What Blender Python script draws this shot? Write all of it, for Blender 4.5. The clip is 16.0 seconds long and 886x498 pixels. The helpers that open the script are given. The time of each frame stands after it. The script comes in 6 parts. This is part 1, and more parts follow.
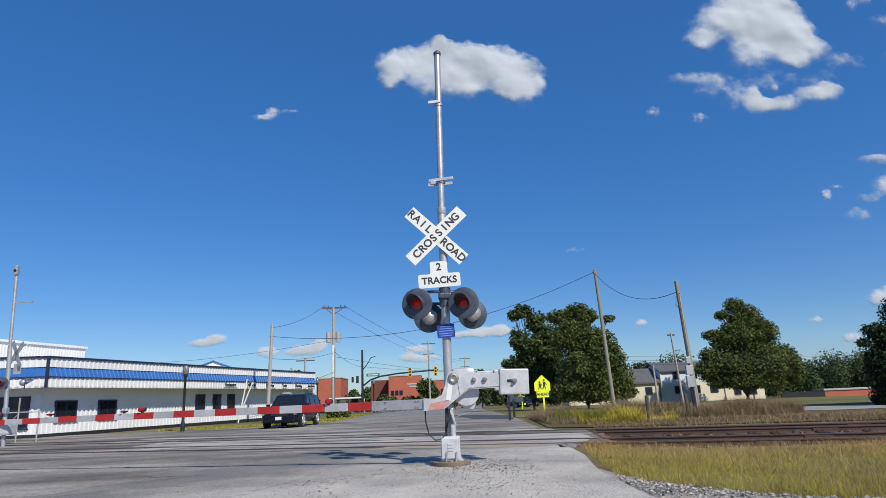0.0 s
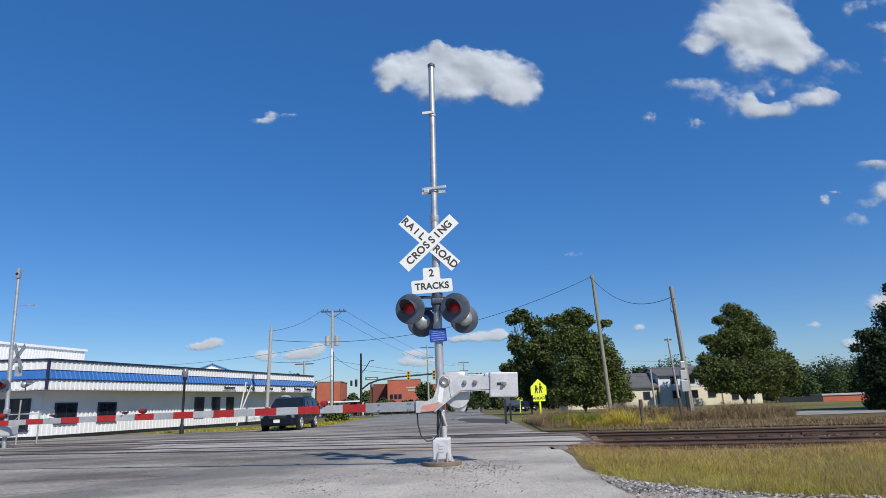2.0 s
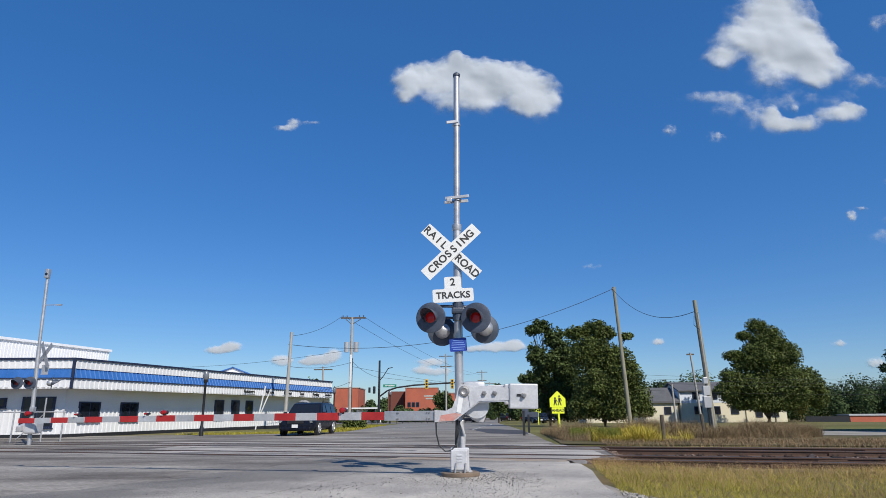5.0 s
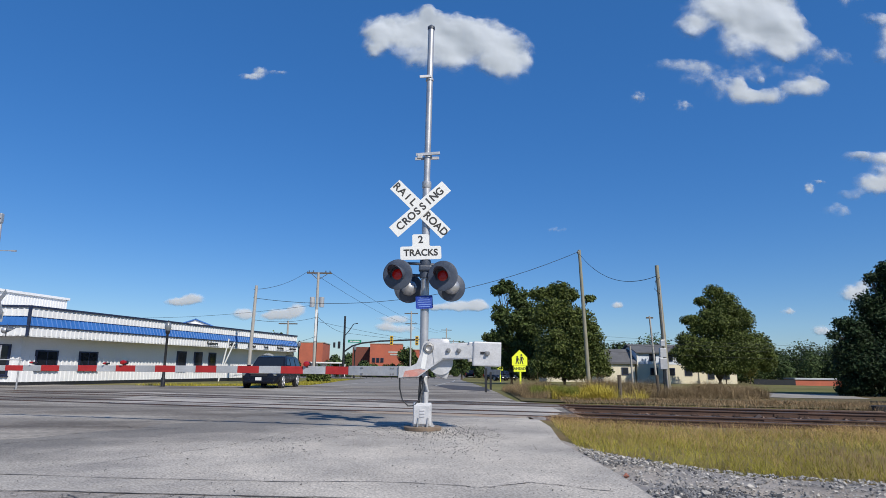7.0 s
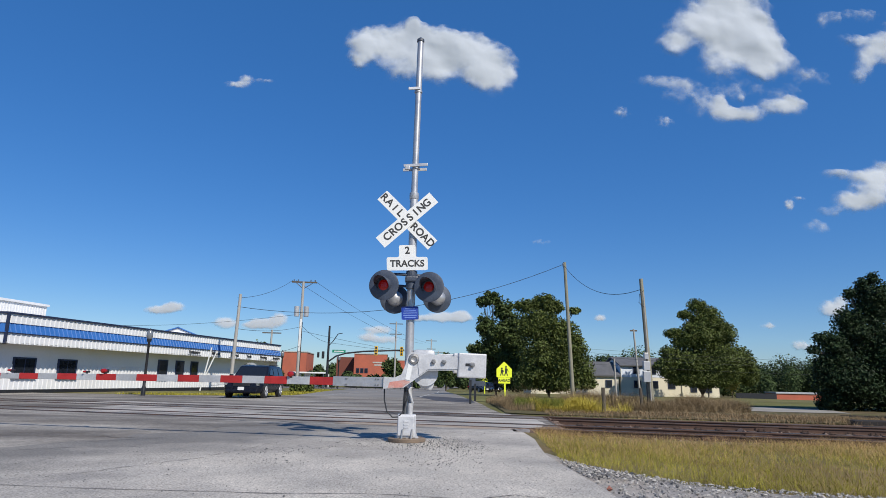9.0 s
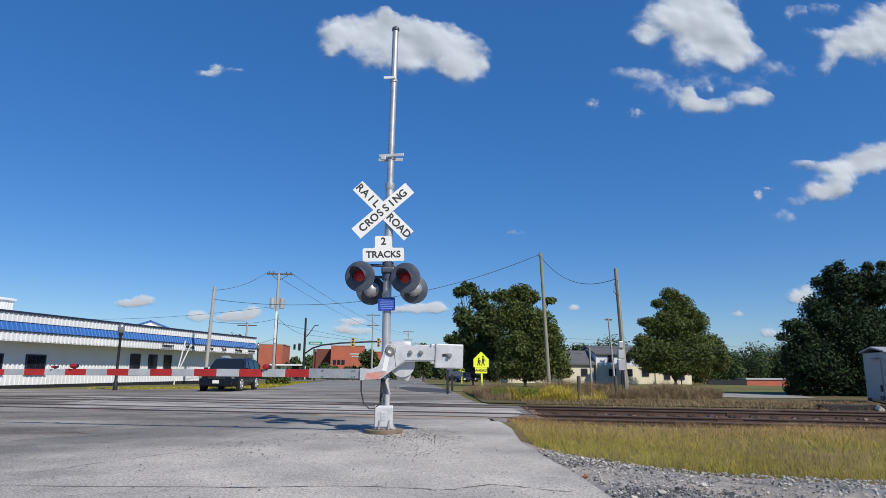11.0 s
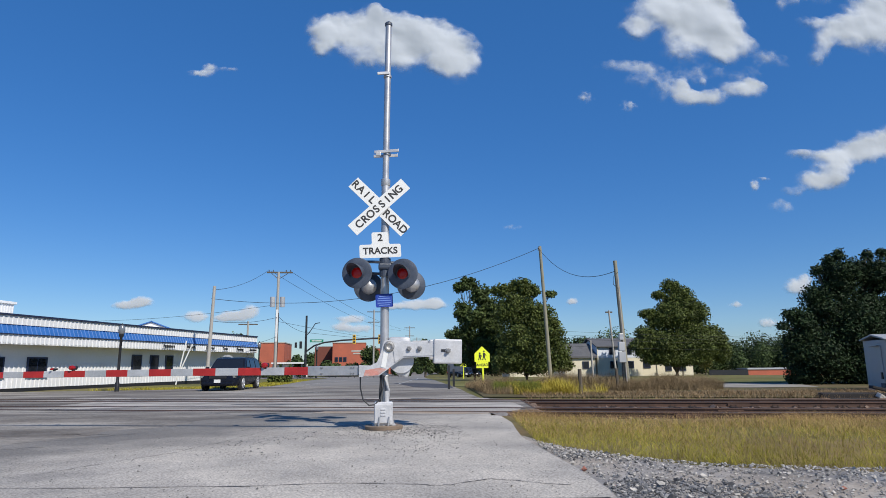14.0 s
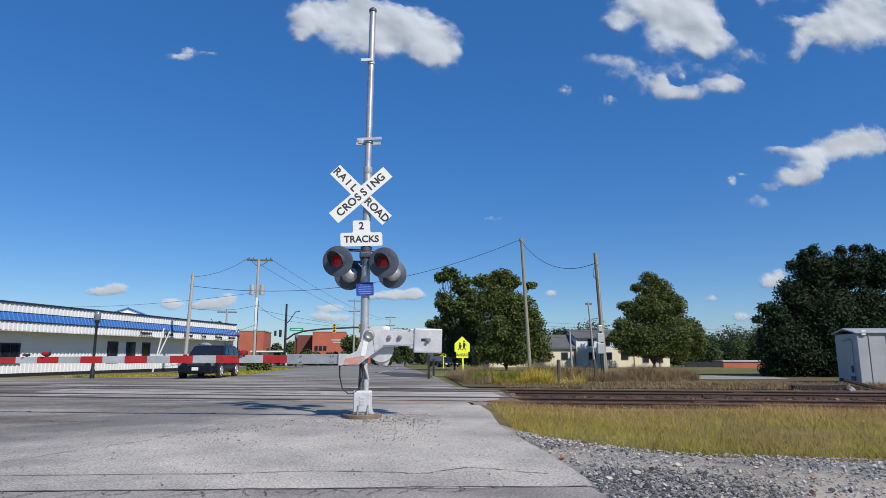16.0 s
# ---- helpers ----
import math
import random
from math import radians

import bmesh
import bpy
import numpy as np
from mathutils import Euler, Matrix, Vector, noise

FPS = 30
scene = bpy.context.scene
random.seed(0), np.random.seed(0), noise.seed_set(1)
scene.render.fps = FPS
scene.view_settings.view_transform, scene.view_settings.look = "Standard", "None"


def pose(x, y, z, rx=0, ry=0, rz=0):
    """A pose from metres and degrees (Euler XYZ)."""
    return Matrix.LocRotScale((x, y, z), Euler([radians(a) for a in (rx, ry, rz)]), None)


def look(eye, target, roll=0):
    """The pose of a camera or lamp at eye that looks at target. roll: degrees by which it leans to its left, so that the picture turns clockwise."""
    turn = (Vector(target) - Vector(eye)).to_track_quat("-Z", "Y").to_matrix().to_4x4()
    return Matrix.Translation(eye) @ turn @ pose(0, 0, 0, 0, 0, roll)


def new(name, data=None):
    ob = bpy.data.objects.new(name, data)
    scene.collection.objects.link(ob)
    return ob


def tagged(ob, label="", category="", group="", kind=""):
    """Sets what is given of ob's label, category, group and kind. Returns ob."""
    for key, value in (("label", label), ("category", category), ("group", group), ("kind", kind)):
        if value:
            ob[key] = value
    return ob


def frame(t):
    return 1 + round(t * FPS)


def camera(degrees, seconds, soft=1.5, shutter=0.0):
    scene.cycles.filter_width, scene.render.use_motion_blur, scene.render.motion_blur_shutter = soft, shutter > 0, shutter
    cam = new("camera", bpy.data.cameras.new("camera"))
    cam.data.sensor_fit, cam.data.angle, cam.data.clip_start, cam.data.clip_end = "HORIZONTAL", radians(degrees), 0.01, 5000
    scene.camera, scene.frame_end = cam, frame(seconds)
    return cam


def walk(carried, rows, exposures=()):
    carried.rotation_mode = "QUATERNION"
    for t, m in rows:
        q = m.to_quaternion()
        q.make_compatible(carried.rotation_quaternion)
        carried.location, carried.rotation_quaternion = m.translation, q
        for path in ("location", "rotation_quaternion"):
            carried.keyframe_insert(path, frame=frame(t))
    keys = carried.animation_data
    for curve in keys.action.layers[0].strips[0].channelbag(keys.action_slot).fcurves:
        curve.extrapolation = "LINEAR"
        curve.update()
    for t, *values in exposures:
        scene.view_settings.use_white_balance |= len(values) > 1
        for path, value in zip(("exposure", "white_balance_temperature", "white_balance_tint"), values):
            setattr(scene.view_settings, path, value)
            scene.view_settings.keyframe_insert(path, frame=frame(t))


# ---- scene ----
# camera and its path
cam = camera(71.31, 16.0, soft=0.45)
walk(cam, [
    (0.0, look((-0.108, 0.513, 1.143), (0.192, 10.228, 3.494), -2.32)),
    (0.5, look((-0.110, 0.452, 1.132), (0.341, 10.111, 3.682), -2.88)),
    (1.0, look((-0.078, 0.394, 1.131), (0.547, 10.045, 3.675), -2.68)),
    (1.5, look((-0.012, 0.293, 1.130), (0.454, 9.945, 3.707), -1.41)),
    (2.0, look((0.007, 0.193, 1.113), (0.310, 9.893, 3.523), -2.13)),
    (2.5, look((0.028, 0.245, 1.123), (0.309, 9.950, 3.520), -1.71)),
    (3.0, look((0.023, 0.261, 1.140), (0.213, 9.945, 3.626), -2.55)),
    (3.5, look((0.024, 0.198, 1.124), (0.011, 9.840, 3.778), -1.25)),
    (6.0, look((-0.038, 0.226, 1.126), (0.113, 9.985, 3.304), 0.58)),
    (6.5, look((-0.022, 0.262, 1.123), (0.333, 10.068, 3.052), 1.20)),
    (7.0, look((-0.020, 0.253, 1.122), (0.472, 10.059, 3.020), 0.67)),
    (7.5, look((-0.022, 0.265, 1.127), (0.523, 10.060, 3.069), 1.23)),
    (8.0, look((-0.025, 0.247, 1.128), (0.663, 10.020, 3.130), 1.04)),
    (10.5, look((-0.037, 0.221, 1.124), (0.703, 9.972, 3.214), 1.30)),
    (11.0, look((-0.023, 0.258, 1.130), (1.071, 10.009, 3.060), 0.44)),
    (11.5, look((0.008, 0.231, 1.121), (1.264, 9.960, 3.060), -0.32)),
    (12.0, look((0.019, 0.212, 1.128), (1.200, 9.946, 3.092), 0.54)),
    (12.5, look((0.019, 0.219, 1.127), (0.924, 9.966, 3.171), 0.43)),
    (13.0, look((0.019, 0.235, 1.116), (0.815, 10.010, 3.070), 0.07)),
    (13.5, look((0.024, 0.255, 1.120), (0.907, 10.051, 2.922), -0.38)),
    (14.0, look((0.028, 0.275, 1.129), (1.125, 10.039, 2.988), -0.60)),
    (14.5, look((0.046, 0.233, 1.119), (1.150, 9.995, 2.987), -0.68)),
    (15.0, look((0.027, 0.280, 1.125), (1.315, 10.033, 2.920), -0.44)),
    (15.5, look((0.048, 0.254, 1.114), (1.351, 10.012, 2.873), 0.31)),
    (16.0, look((0.034, 0.298, 1.120), (1.427, 10.053, 2.821), -0.08)),
])

# ---- daylight ----
SUN_AZ, SUN_EL = math.atan2(0.55, -0.835), radians(42)   # direction towards the sun, from +y clockwise
to_sun = Vector((math.sin(SUN_AZ) * math.cos(SUN_EL), math.cos(SUN_AZ) * math.cos(SUN_EL), math.sin(SUN_EL)))
world = bpy.data.worlds.new("sky")
scene.world = world
world.use_nodes = True
wn, wl = world.node_tree.nodes, world.node_tree.links
sky = wn.new("ShaderNodeTexSky")
sky.sky_type, sky.sun_disc = "NISHITA", False
sky.sun_elevation, sky.sun_rotation = SUN_EL, SUN_AZ
sky.altitude, sky.air_density, sky.dust_density, sky.ozone_density = 200, 1.0, 0.15, 1.6
tone = wn.new("ShaderNodeHueSaturation")
tone.inputs["Saturation"].default_value, tone.inputs["Value"].default_value = 1.38, 1.02
tone.inputs["Hue"].default_value = 0.504
tint = wn.new("ShaderNodeMix")
tint.data_type, tint.blend_type = "RGBA", "MULTIPLY"
tint.inputs[0].default_value, tint.inputs[7].default_value = 1.0, (0.80, 0.93, 1.12, 1)
wl.new(sky.outputs[0], tone.inputs["Color"])
wl.new(tone.outputs[0], tint.inputs[6])
even = wn.new("ShaderNodeMix")
even.data_type = "RGBA"
even.inputs[0].default_value, even.inputs[7].default_value = 0.36, (0.62, 2.2, 5.7, 1)
wl.new(tint.outputs[2], even.inputs[6])
wl.new(even.outputs[2], wn["Background"].inputs[0])
wn["Background"].inputs[1].default_value = 0.105
sun = new("sun", bpy.data.lights.new("sun", "SUN"))
sun.data.energy, sun.data.angle, sun.data.color = 4.9, radians(0.53), (1.0, 0.945, 0.85)
sun.matrix_world = look(to_sun * 50, (0, 0, 0))
scene.view_settings.exposure = -0.06


# ---- materials ----
def mat(name, colour, rough=0.7, metal=0.0, vary=0.15, scale=6.0, fine=60.0, bump=0.2, dirt=None, dirt_amount=0.3, island=0.0, rand=0.0,
        stretch=(1, 1, 1), emit=0.0, gloss=0.5, threshold=0.5, grain=0.0, grain_scale=110.0, fade=None):
    m = bpy.data.materials.new(name)
    m.use_nodes = True
    n, l = m.node_tree.nodes, m.node_tree.links
    bsdf = n["Principled BSDF"]
    bsdf.inputs["Roughness"].default_value, bsdf.inputs["Metallic"].default_value = rough, metal
    bsdf.inputs["Specular IOR Level"].default_value = gloss
    co = n.new("ShaderNodeTexCoord")
    mp = n.new("ShaderNodeMapping")
    mp.inputs["Scale"].default_value = stretch
    l.new(co.outputs["Object"], mp.inputs["Vector"])

    def tex(s, detail=5.0):
        t = n.new("ShaderNodeTexNoise")
        t.inputs["Scale"].default_value, t.inputs["Detail"].default_value, t.inputs["Roughness"].default_value = s, detail, 0.6
        l.new(mp.outputs[0], t.inputs["Vector"])
        return t.outputs["Fac"]

    def ramp(src, a, b, lo=0.3, hi=0.7):
        r = n.new("ShaderNodeMapRange")
        for k, v in zip((1, 2, 3, 4), (lo, hi, a, b)):
            r.inputs[k].default_value = v
        l.new(src, r.inputs[0])
        return r.outputs[0]

    def times(a, b):
        k = n.new("ShaderNodeMath")
        k.operation = "MULTIPLY"
        l.new(a, k.inputs[0])
        l.new(b, k.inputs[1])
        return k.outputs[0]

    big, small = tex(scale), tex(fine)
    value = times(ramp(big, 1 - vary, 1 + vary), ramp(small, 1 - vary * 0.7, 1 + vary * 0.7))
    if grain:
        value = times(value, ramp(tex(grain_scale, 3.0), 1 - grain, 1 + grain, 0.36, 0.64))
    if island:
        g = n.new("ShaderNodeNewGeometry")
        value = times(value, ramp(g.outputs["Random Per Island"], 1 - island, 1 + island, 0, 1))
    if rand:
        o = n.new("ShaderNodeObjectInfo")
        value = times(value, ramp(o.outputs["Random"], 1 - rand, 1 + rand, 0, 1))
    base = n.new("ShaderNodeRGB")
    base.outputs[0].default_value = (*colour, 1)
    out = base.outputs[0]
    if dirt:
        mx = n.new("ShaderNodeMix")
        mx.data_type = "RGBA"
        mx.inputs[7].default_value = (*dirt, 1)
        l.new(out, mx.inputs[6])
        l.new(ramp(tex(scale * 0.6, 8.0), 0, dirt_amount * 2, threshold - 0.08, threshold + 0.15), mx.inputs[0])
        out = mx.outputs[2]
    if fade:
        # another colour wears in across a slanting line: (nx, ny, offset, width, colour)
        dot = n.new("ShaderNodeVectorMath")
        dot.operation = "DOT_PRODUCT"
        dot.inputs[1].default_value = (fade[0], fade[1], 0)
        l.new(co.outputs["Object"], dot.inputs[0])
        shake = n.new("ShaderNodeMath")
        shake.operation = "MULTIPLY_ADD"
        shake.inputs[1].default_value = fade[3] * 1.9
        l.new(tex(0.8, 9.0), shake.inputs[0])
        l.new(dot.outputs["Value"], shake.inputs[2])
        mx = n.new("ShaderNodeMix")
        mx.data_type = "RGBA"
        mx.inputs[7].default_value = (*fade[4], 1)
        l.new(out, mx.inputs[6])
        mid = fade[2] + fade[3] * 0.95
        l.new(ramp(shake.outputs[0], 1, 0, mid, mid + fade[3]), mx.inputs[0])
        out = mx.outputs[2]
    sc = n.new("ShaderNodeVectorMath")
    sc.operation = "SCALE"
    l.new(out, sc.inputs[0])
    l.new(value, sc.inputs["Scale"])
    l.new(sc.outputs[0], bsdf.inputs["Base Color"])
    l.new(ramp(big, max(rough - 0.12, 0.03), min(rough + 0.12, 1)), bsdf.inputs["Roughness"])
    if bump:
        b = n.new("ShaderNodeBump")
        b.inputs["Strength"].default_value, b.inputs["Distance"].default_value = bump, 0.02
        l.new(small, b.inputs["Height"])
        l.new(b.outputs[0], bsdf.inputs["Normal"])
    if emit:
        bsdf.inputs["Emission Color"].default_value = (*colour, 1)
        bsdf.inputs["Emission Strength"].default_value = emit
    return m


ASPHALT = mat("asphalt", (0.315, 0.287, 0.248), 0.9, vary=0.3, scale=0.6, fine=25, dirt=(0.13, 0.114, 0.097), dirt_amount=0.62, threshold=0.48, grain=0.24, grain_scale=45, stretch=(0.35, 1, 1), gloss=0.25)
FAR_ROAD = mat("worn_asphalt", (0.245, 0.228, 0.205), 0.9, vary=0.12, scale=0.3, fine=20, dirt=(0.12, 0.12, 0.12), dirt_amount=0.3, gloss=0.25)
APRON = mat("pale_pavement", (0.485, 0.442, 0.383), 0.92, vary=0.16, scale=0.9, fine=32, bump=0.5, dirt=(0.28, 0.262, 0.24), dirt_amount=0.42, gloss=0.25, grain=0.30, grain_scale=48,
            fade=(0.82, -0.571, -8.4, 2.4, (0.195, 0.182, 0.165)))
NEAR_PATCH = mat("near_patch", (0.31, 0.28, 0.25), 0.92, vary=0.2, scale=1.5, fine=40, dirt=(0.2, 0.18, 0.165), dirt_amount=0.4, gloss=0.25, grain=0.32, grain_scale=60)
DARK_PATCH = mat("patch_asphalt", (0.21, 0.195, 0.185), 0.92, vary=0.2, scale=2, fine=45, gloss=0.25)
CROSSING = mat("crossing_pavement", (0.43, 0.395, 0.35), 0.92, vary=0.2, scale=1.5, fine=30, dirt=(0.19, 0.175, 0.16), dirt_amount=0.45, stretch=(0.4, 1, 1), gloss=0.2)
RUST_DUST = mat("rust_dust", (0.33, 0.25, 0.18), 0.95, vary=0.2, scale=1.5, dirt=(0.30, 0.27, 0.23), dirt_amount=0.4)
DRIVE = mat("pale_drive", (0.30, 0.275, 0.235), 0.95, vary=0.2, scale=0.8, fine=10, gloss=0.2)
# dark colour standing in for a shadow on the street
SHADE_STRIP = mat("shade_strip", (0.075, 0.075, 0.085), 0.9, vary=0.2, scale=1.5, fine=20, gloss=0.2)
TAR = mat("tar", (0.03, 0.03, 0.03), 0.6, vary=0.3, scale=3)
SOIL = mat("lawn", (0.15, 0.145, 0.05), 0.95, vary=0.35, scale=0.15, fine=3, dirt=(0.17, 0.14, 0.07), dirt_amount=0.35, gloss=0.1)
WEED_SOIL = mat("weed_soil", (0.135, 0.105, 0.06), 0.95, vary=0.35, scale=0.8, fine=9, dirt=(0.085, 0.085, 0.032), dirt_amount=0.4, gloss=0.1)
STRAW = mat("dry_soil", (0.21, 0.15, 0.072), 0.95, vary=0.3, scale=0.8, fine=12, dirt=(0.12, 0.12, 0.045), dirt_amount=0.4, gloss=0.1)
GRAVEL = mat("gravel_bed", (0.36, 0.315, 0.265), 0.95, vary=0.3, scale=1.2, fine=40, bump=0.6, dirt=(0.2, 0.2, 0.205), dirt_amount=0.5, gloss=0.2)
BALLAST = mat("ballast", (0.155, 0.104, 0.075), 0.95, vary=0.4, scale=2, fine=30, bump=0.8, gloss=0.2)
STONE = mat("stone", (0.148, 0.146, 0.145), 0.9, vary=0.15, scale=8, island=0.55, gloss=0.25)
RUST = mat("rusted_steel", (0.095, 0.053, 0.036), 0.8, 0.1, vary=0.3, scale=2, fine=30)
RUST_DARK = mat("dark_rust", (0.06, 0.036, 0.026), 0.85, vary=0.3, scale=8, rand=0.3)
POLISHED = mat("worn_rail_head", (0.16, 0.15, 0.145), 0.35, 0.9, vary=0.2, scale=1)
TIE = mat("tie_wood", (0.07, 0.05, 0.038), 0.9, vary=0.3, rand=0.3, stretch=(1, 8, 8))
BLACK_WOOD = mat("creosoted_wood", (0.022, 0.018, 0.016), 0.85, vary=0.3, stretch=(1, 8, 8))
GALV = mat("galvanised_steel", (0.48, 0.48, 0.49), 0.42, 0.55, vary=0.13, scale=3, fine=25, dirt=(0.42, 0.40, 0.37), dirt_amount=0.25, bump=0.05)
SILVER = mat("aluminium_paint", (0.53, 0.53, 0.54), 0.45, 0.25, vary=0.11, scale=5, fine=40, dirt=(0.40, 0.37, 0.33), dirt_amount=0.14, threshold=0.58, bump=0.04)
FADED_RED = mat("faded_red_paint", (0.50, 0.22, 0.18), 0.6, 0.1, vary=0.2, scale=8, dirt=(0.5, 0.46, 0.42), dirt_amount=0.4)
BLACK = mat("black_paint", (0.018, 0.018, 0.02), 0.45, vary=0.2)
DARK_GREY = mat("grey_black_enamel", (0.052, 0.066, 0.096), 0.5, vary=0.25, scale=5, dirt=(0.07, 0.08, 0.10), dirt_amount=0.3)
BOLT = mat("dull_steel", (0.3, 0.29, 0.28), 0.45, 0.8, vary=0.2)
SIGN_WHITE = mat("sign_white", (0.72, 0.72, 0.70), 0.5, vary=0.05, scale=2, dirt=(0.62, 0.60, 0.55), dirt_amount=0.15)
SIGN_BLACK = mat("sign_black", (0.02, 0.02, 0.02), 0.6, vary=0.1)
SIGN_BLUE = mat("sign_blue", (0.012, 0.05, 0.32), 0.5, vary=0.08)
# slight emission brightens the lime sheeting; the signs are no lamps
SIGN_LIME = mat("fluorescent_yellow", (0.78, 0.85, 0.03), 0.55, vary=0.05, emit=0.05)
ARM_GREY = mat("arm_white_worn", (0.40, 0.41, 0.42), 0.55, vary=0.15, scale=3, rand=0.2)
ARM_RED = mat("arm_red", (0.42, 0.025, 0.022), 0.5, vary=0.15, scale=5, rand=0.1)
LENS_RED = mat("red_lens", (0.30, 0.006, 0.006), 0.15, vary=0.1, emit=0.16)
LENS_ARM = mat("arm_lens", (0.30, 0.010, 0.010), 0.25, vary=0.1, emit=0.05)
LENS_HALF = mat("red_lens_half", (0.28, 0.007, 0.007), 0.15, vary=0.1, emit=0.09)
LENS_DIM = mat("red_lens_dim", (0.26, 0.008, 0.008), 0.15, vary=0.1, emit=0.03)
WHITE_METAL = mat("white_siding", (0.70, 0.70, 0.70), 0.5, vary=0.05, scale=0.4, fine=10, dirt=(0.62, 0.61, 0.58), dirt_amount=0.15)
BLUE_METAL = mat("blue_metal", (0.03, 0.125, 0.37), 0.45, vary=0.12, scale=1)
NAVY = mat("navy_trim", (0.015, 0.022, 0.055), 0.5, vary=0.1)
GLASS_DARK = mat("window_glass", (0.012, 0.015, 0.022), 0.08, vary=0.1, bump=0.0, gloss=0.45)
WOOD_POLE = mat("weathered_pole", (0.25, 0.235, 0.175), 0.9, vary=0.25, scale=3, fine=20, stretch=(6, 6, 0.4))
GREY_POLE = mat("grey_pole", (0.36, 0.34, 0.31), 0.85, vary=0.2, scale=3, stretch=(6, 6, 0.4))
BRICK = mat("red_brick", (0.41, 0.112, 0.064), 0.85, vary=0.15, scale=0.5, fine=8)
CREAM = mat("cream_siding", (0.66, 0.60, 0.45), 0.7, vary=0.08, scale=0.4)
PALE = mat("pale_blue_siding", (0.62, 0.66, 0.72), 0.7, vary=0.08, scale=0.4)
SHINGLE = mat("grey_shingle", (0.10, 0.10, 0.105), 0.9, vary=0.2, scale=1, fine=6)
LEAF = mat("leaf", (0.082, 0.104, 0.024), 0.6, vary=0.2, scale=0.6, fine=3, island=0.45, bump=0, gloss=0.25)
LEAF_DARK = mat("leaf_dark", (0.056, 0.080, 0.021), 0.6, vary=0.2, scale=0.6, fine=3, island=0.5, bump=0, gloss=0.25)
LEAF_FAR = mat("leaf_far", (0.052, 0.078, 0.026), 0.7, vary=0.4, scale=0.06, fine=1, island=0.4, bump=0, gloss=0.15)
LEAF_DEEP = mat("leaf_deep", (0.020, 0.037, 0.013), 0.6, vary=0.25, scale=0.6, fine=3, island=0.5, bump=0, gloss=0.2)
BARK = mat("bark", (0.10, 0.08, 0.06), 0.95, vary=0.3, stretch=(5, 5, 0.6))
DRY_GRASS = mat("dry_grass", (0.40, 0.265, 0.115), 0.85, vary=0.3, scale=0.5, fine=4, island=0.35, bump=0, gloss=0.15)
GREEN_GRASS = mat("green_grass", (0.30, 0.265, 0.04), 0.85, vary=0.3, scale=0.5, fine=4, island=0.35, bump=0, gloss=0.15)
GOLDENROD = mat("goldenrod", (0.44, 0.35, 0.06), 0.85, vary=0.3, scale=0.6, fine=4, island=0.35, bump=0, gloss=0.15)
BROWN_WEED = mat("brown_weed", (0.245, 0.178, 0.10), 0.9, vary=0.3, scale=0.5, fine=4, island=0.4, bump=0, gloss=0.1)
CAR_NAVY = mat("dark_blue_car_paint", (0.008, 0.010, 0.018), 0.25, 0.0, vary=0.05, bump=0, gloss=0.2)
CAR_BLACK = mat("black_car_paint", (0.010, 0.010, 0.011), 0.22, 0.0, vary=0.05, bump=0, gloss=0.35)
TYRE = mat("tyre", (0.015, 0.015, 0.015), 0.85, vary=0.2)
RIM = mat("alloy_rim", (0.6, 0.6, 0.61), 0.35, 0.3, vary=0.1)
CHROME = mat("chrome", (0.7, 0.7, 0.7), 0.12, 1.0, vary=0.05, bump=0)
YELLOW = mat("signal_yellow", (0.62, 0.36, 0.02), 0.5, vary=0.1)
CONCRETE = mat("concrete", (0.42, 0.40, 0.36), 0.9, vary=0.15, scale=2)
WIRE = mat("wire", (0.02, 0.02, 0.02), 0.7, vary=0.1)
PAINT_LINE = mat("worn_line_paint", (0.42, 0.42, 0.40), 0.8, vary=0.25, scale=1, fine=8)
SHED = mat("shed_grey_metal", (0.41, 0.415, 0.425), 0.5, 0.2, vary=0.08, scale=1, dirt=(0.36, 0.36, 0.36), dirt_amount=0.25)
SHED_LIGHT = mat("shed_white_scuff", (0.75, 0.78, 0.8), 0.5, vary=0.1)


# ---- mesh helpers ----
def part(name, bm, material, parent=None, label=""):
    me = bpy.data.meshes.new(name)
    bm.to_mesh(me)
    bm.free()
    me.materials.append(material)
    ob = new(name, me)
    if parent:
        ob.parent = parent
    if label:
        ob["label"] = label
    return ob


def thing(name, label, category, at=(0, 0, 0), rz=0, group="", kind=""):
    ob = new(name)
    ob.matrix_basis = pose(*at, 0, 0, rz)
    ob.empty_display_size = 0.2
    return tagged(ob, label, category, group, kind)


def box(bm, c, s, rot=(0, 0, 0), bevel=0.0):
    g = bmesh.ops.create_cube(bm, size=1.0)["verts"]
    bmesh.ops.scale(bm, vec=s, verts=g)
    if bevel:
        edges = list({e for v in g for e in v.link_edges})
        g2 = bmesh.ops.bevel(bm, geom=edges, offset=bevel, segments=2, affect="EDGES", profile=0.6)["verts"]
        g = list(set(v for v in g if v.is_valid) | set(g2))
    bmesh.ops.transform(bm, matrix=pose(*c, *rot), verts=g)
    return bm


def cyl(bm, a, b, r, r2=None, seg=14, caps=True):
    a, b = Vector(a), Vector(b)
    d = b - a
    g = bmesh.ops.create_cone(bm, cap_ends=caps, segments=seg, radius1=r, radius2=r if r2 is None else r2, depth=d.length)["verts"]
    bmesh.ops.transform(bm, matrix=Matrix.Translation((a + b) / 2) @ d.to_track_quat("Z", "Y").to_matrix().to_4x4(), verts=g)
    return bm


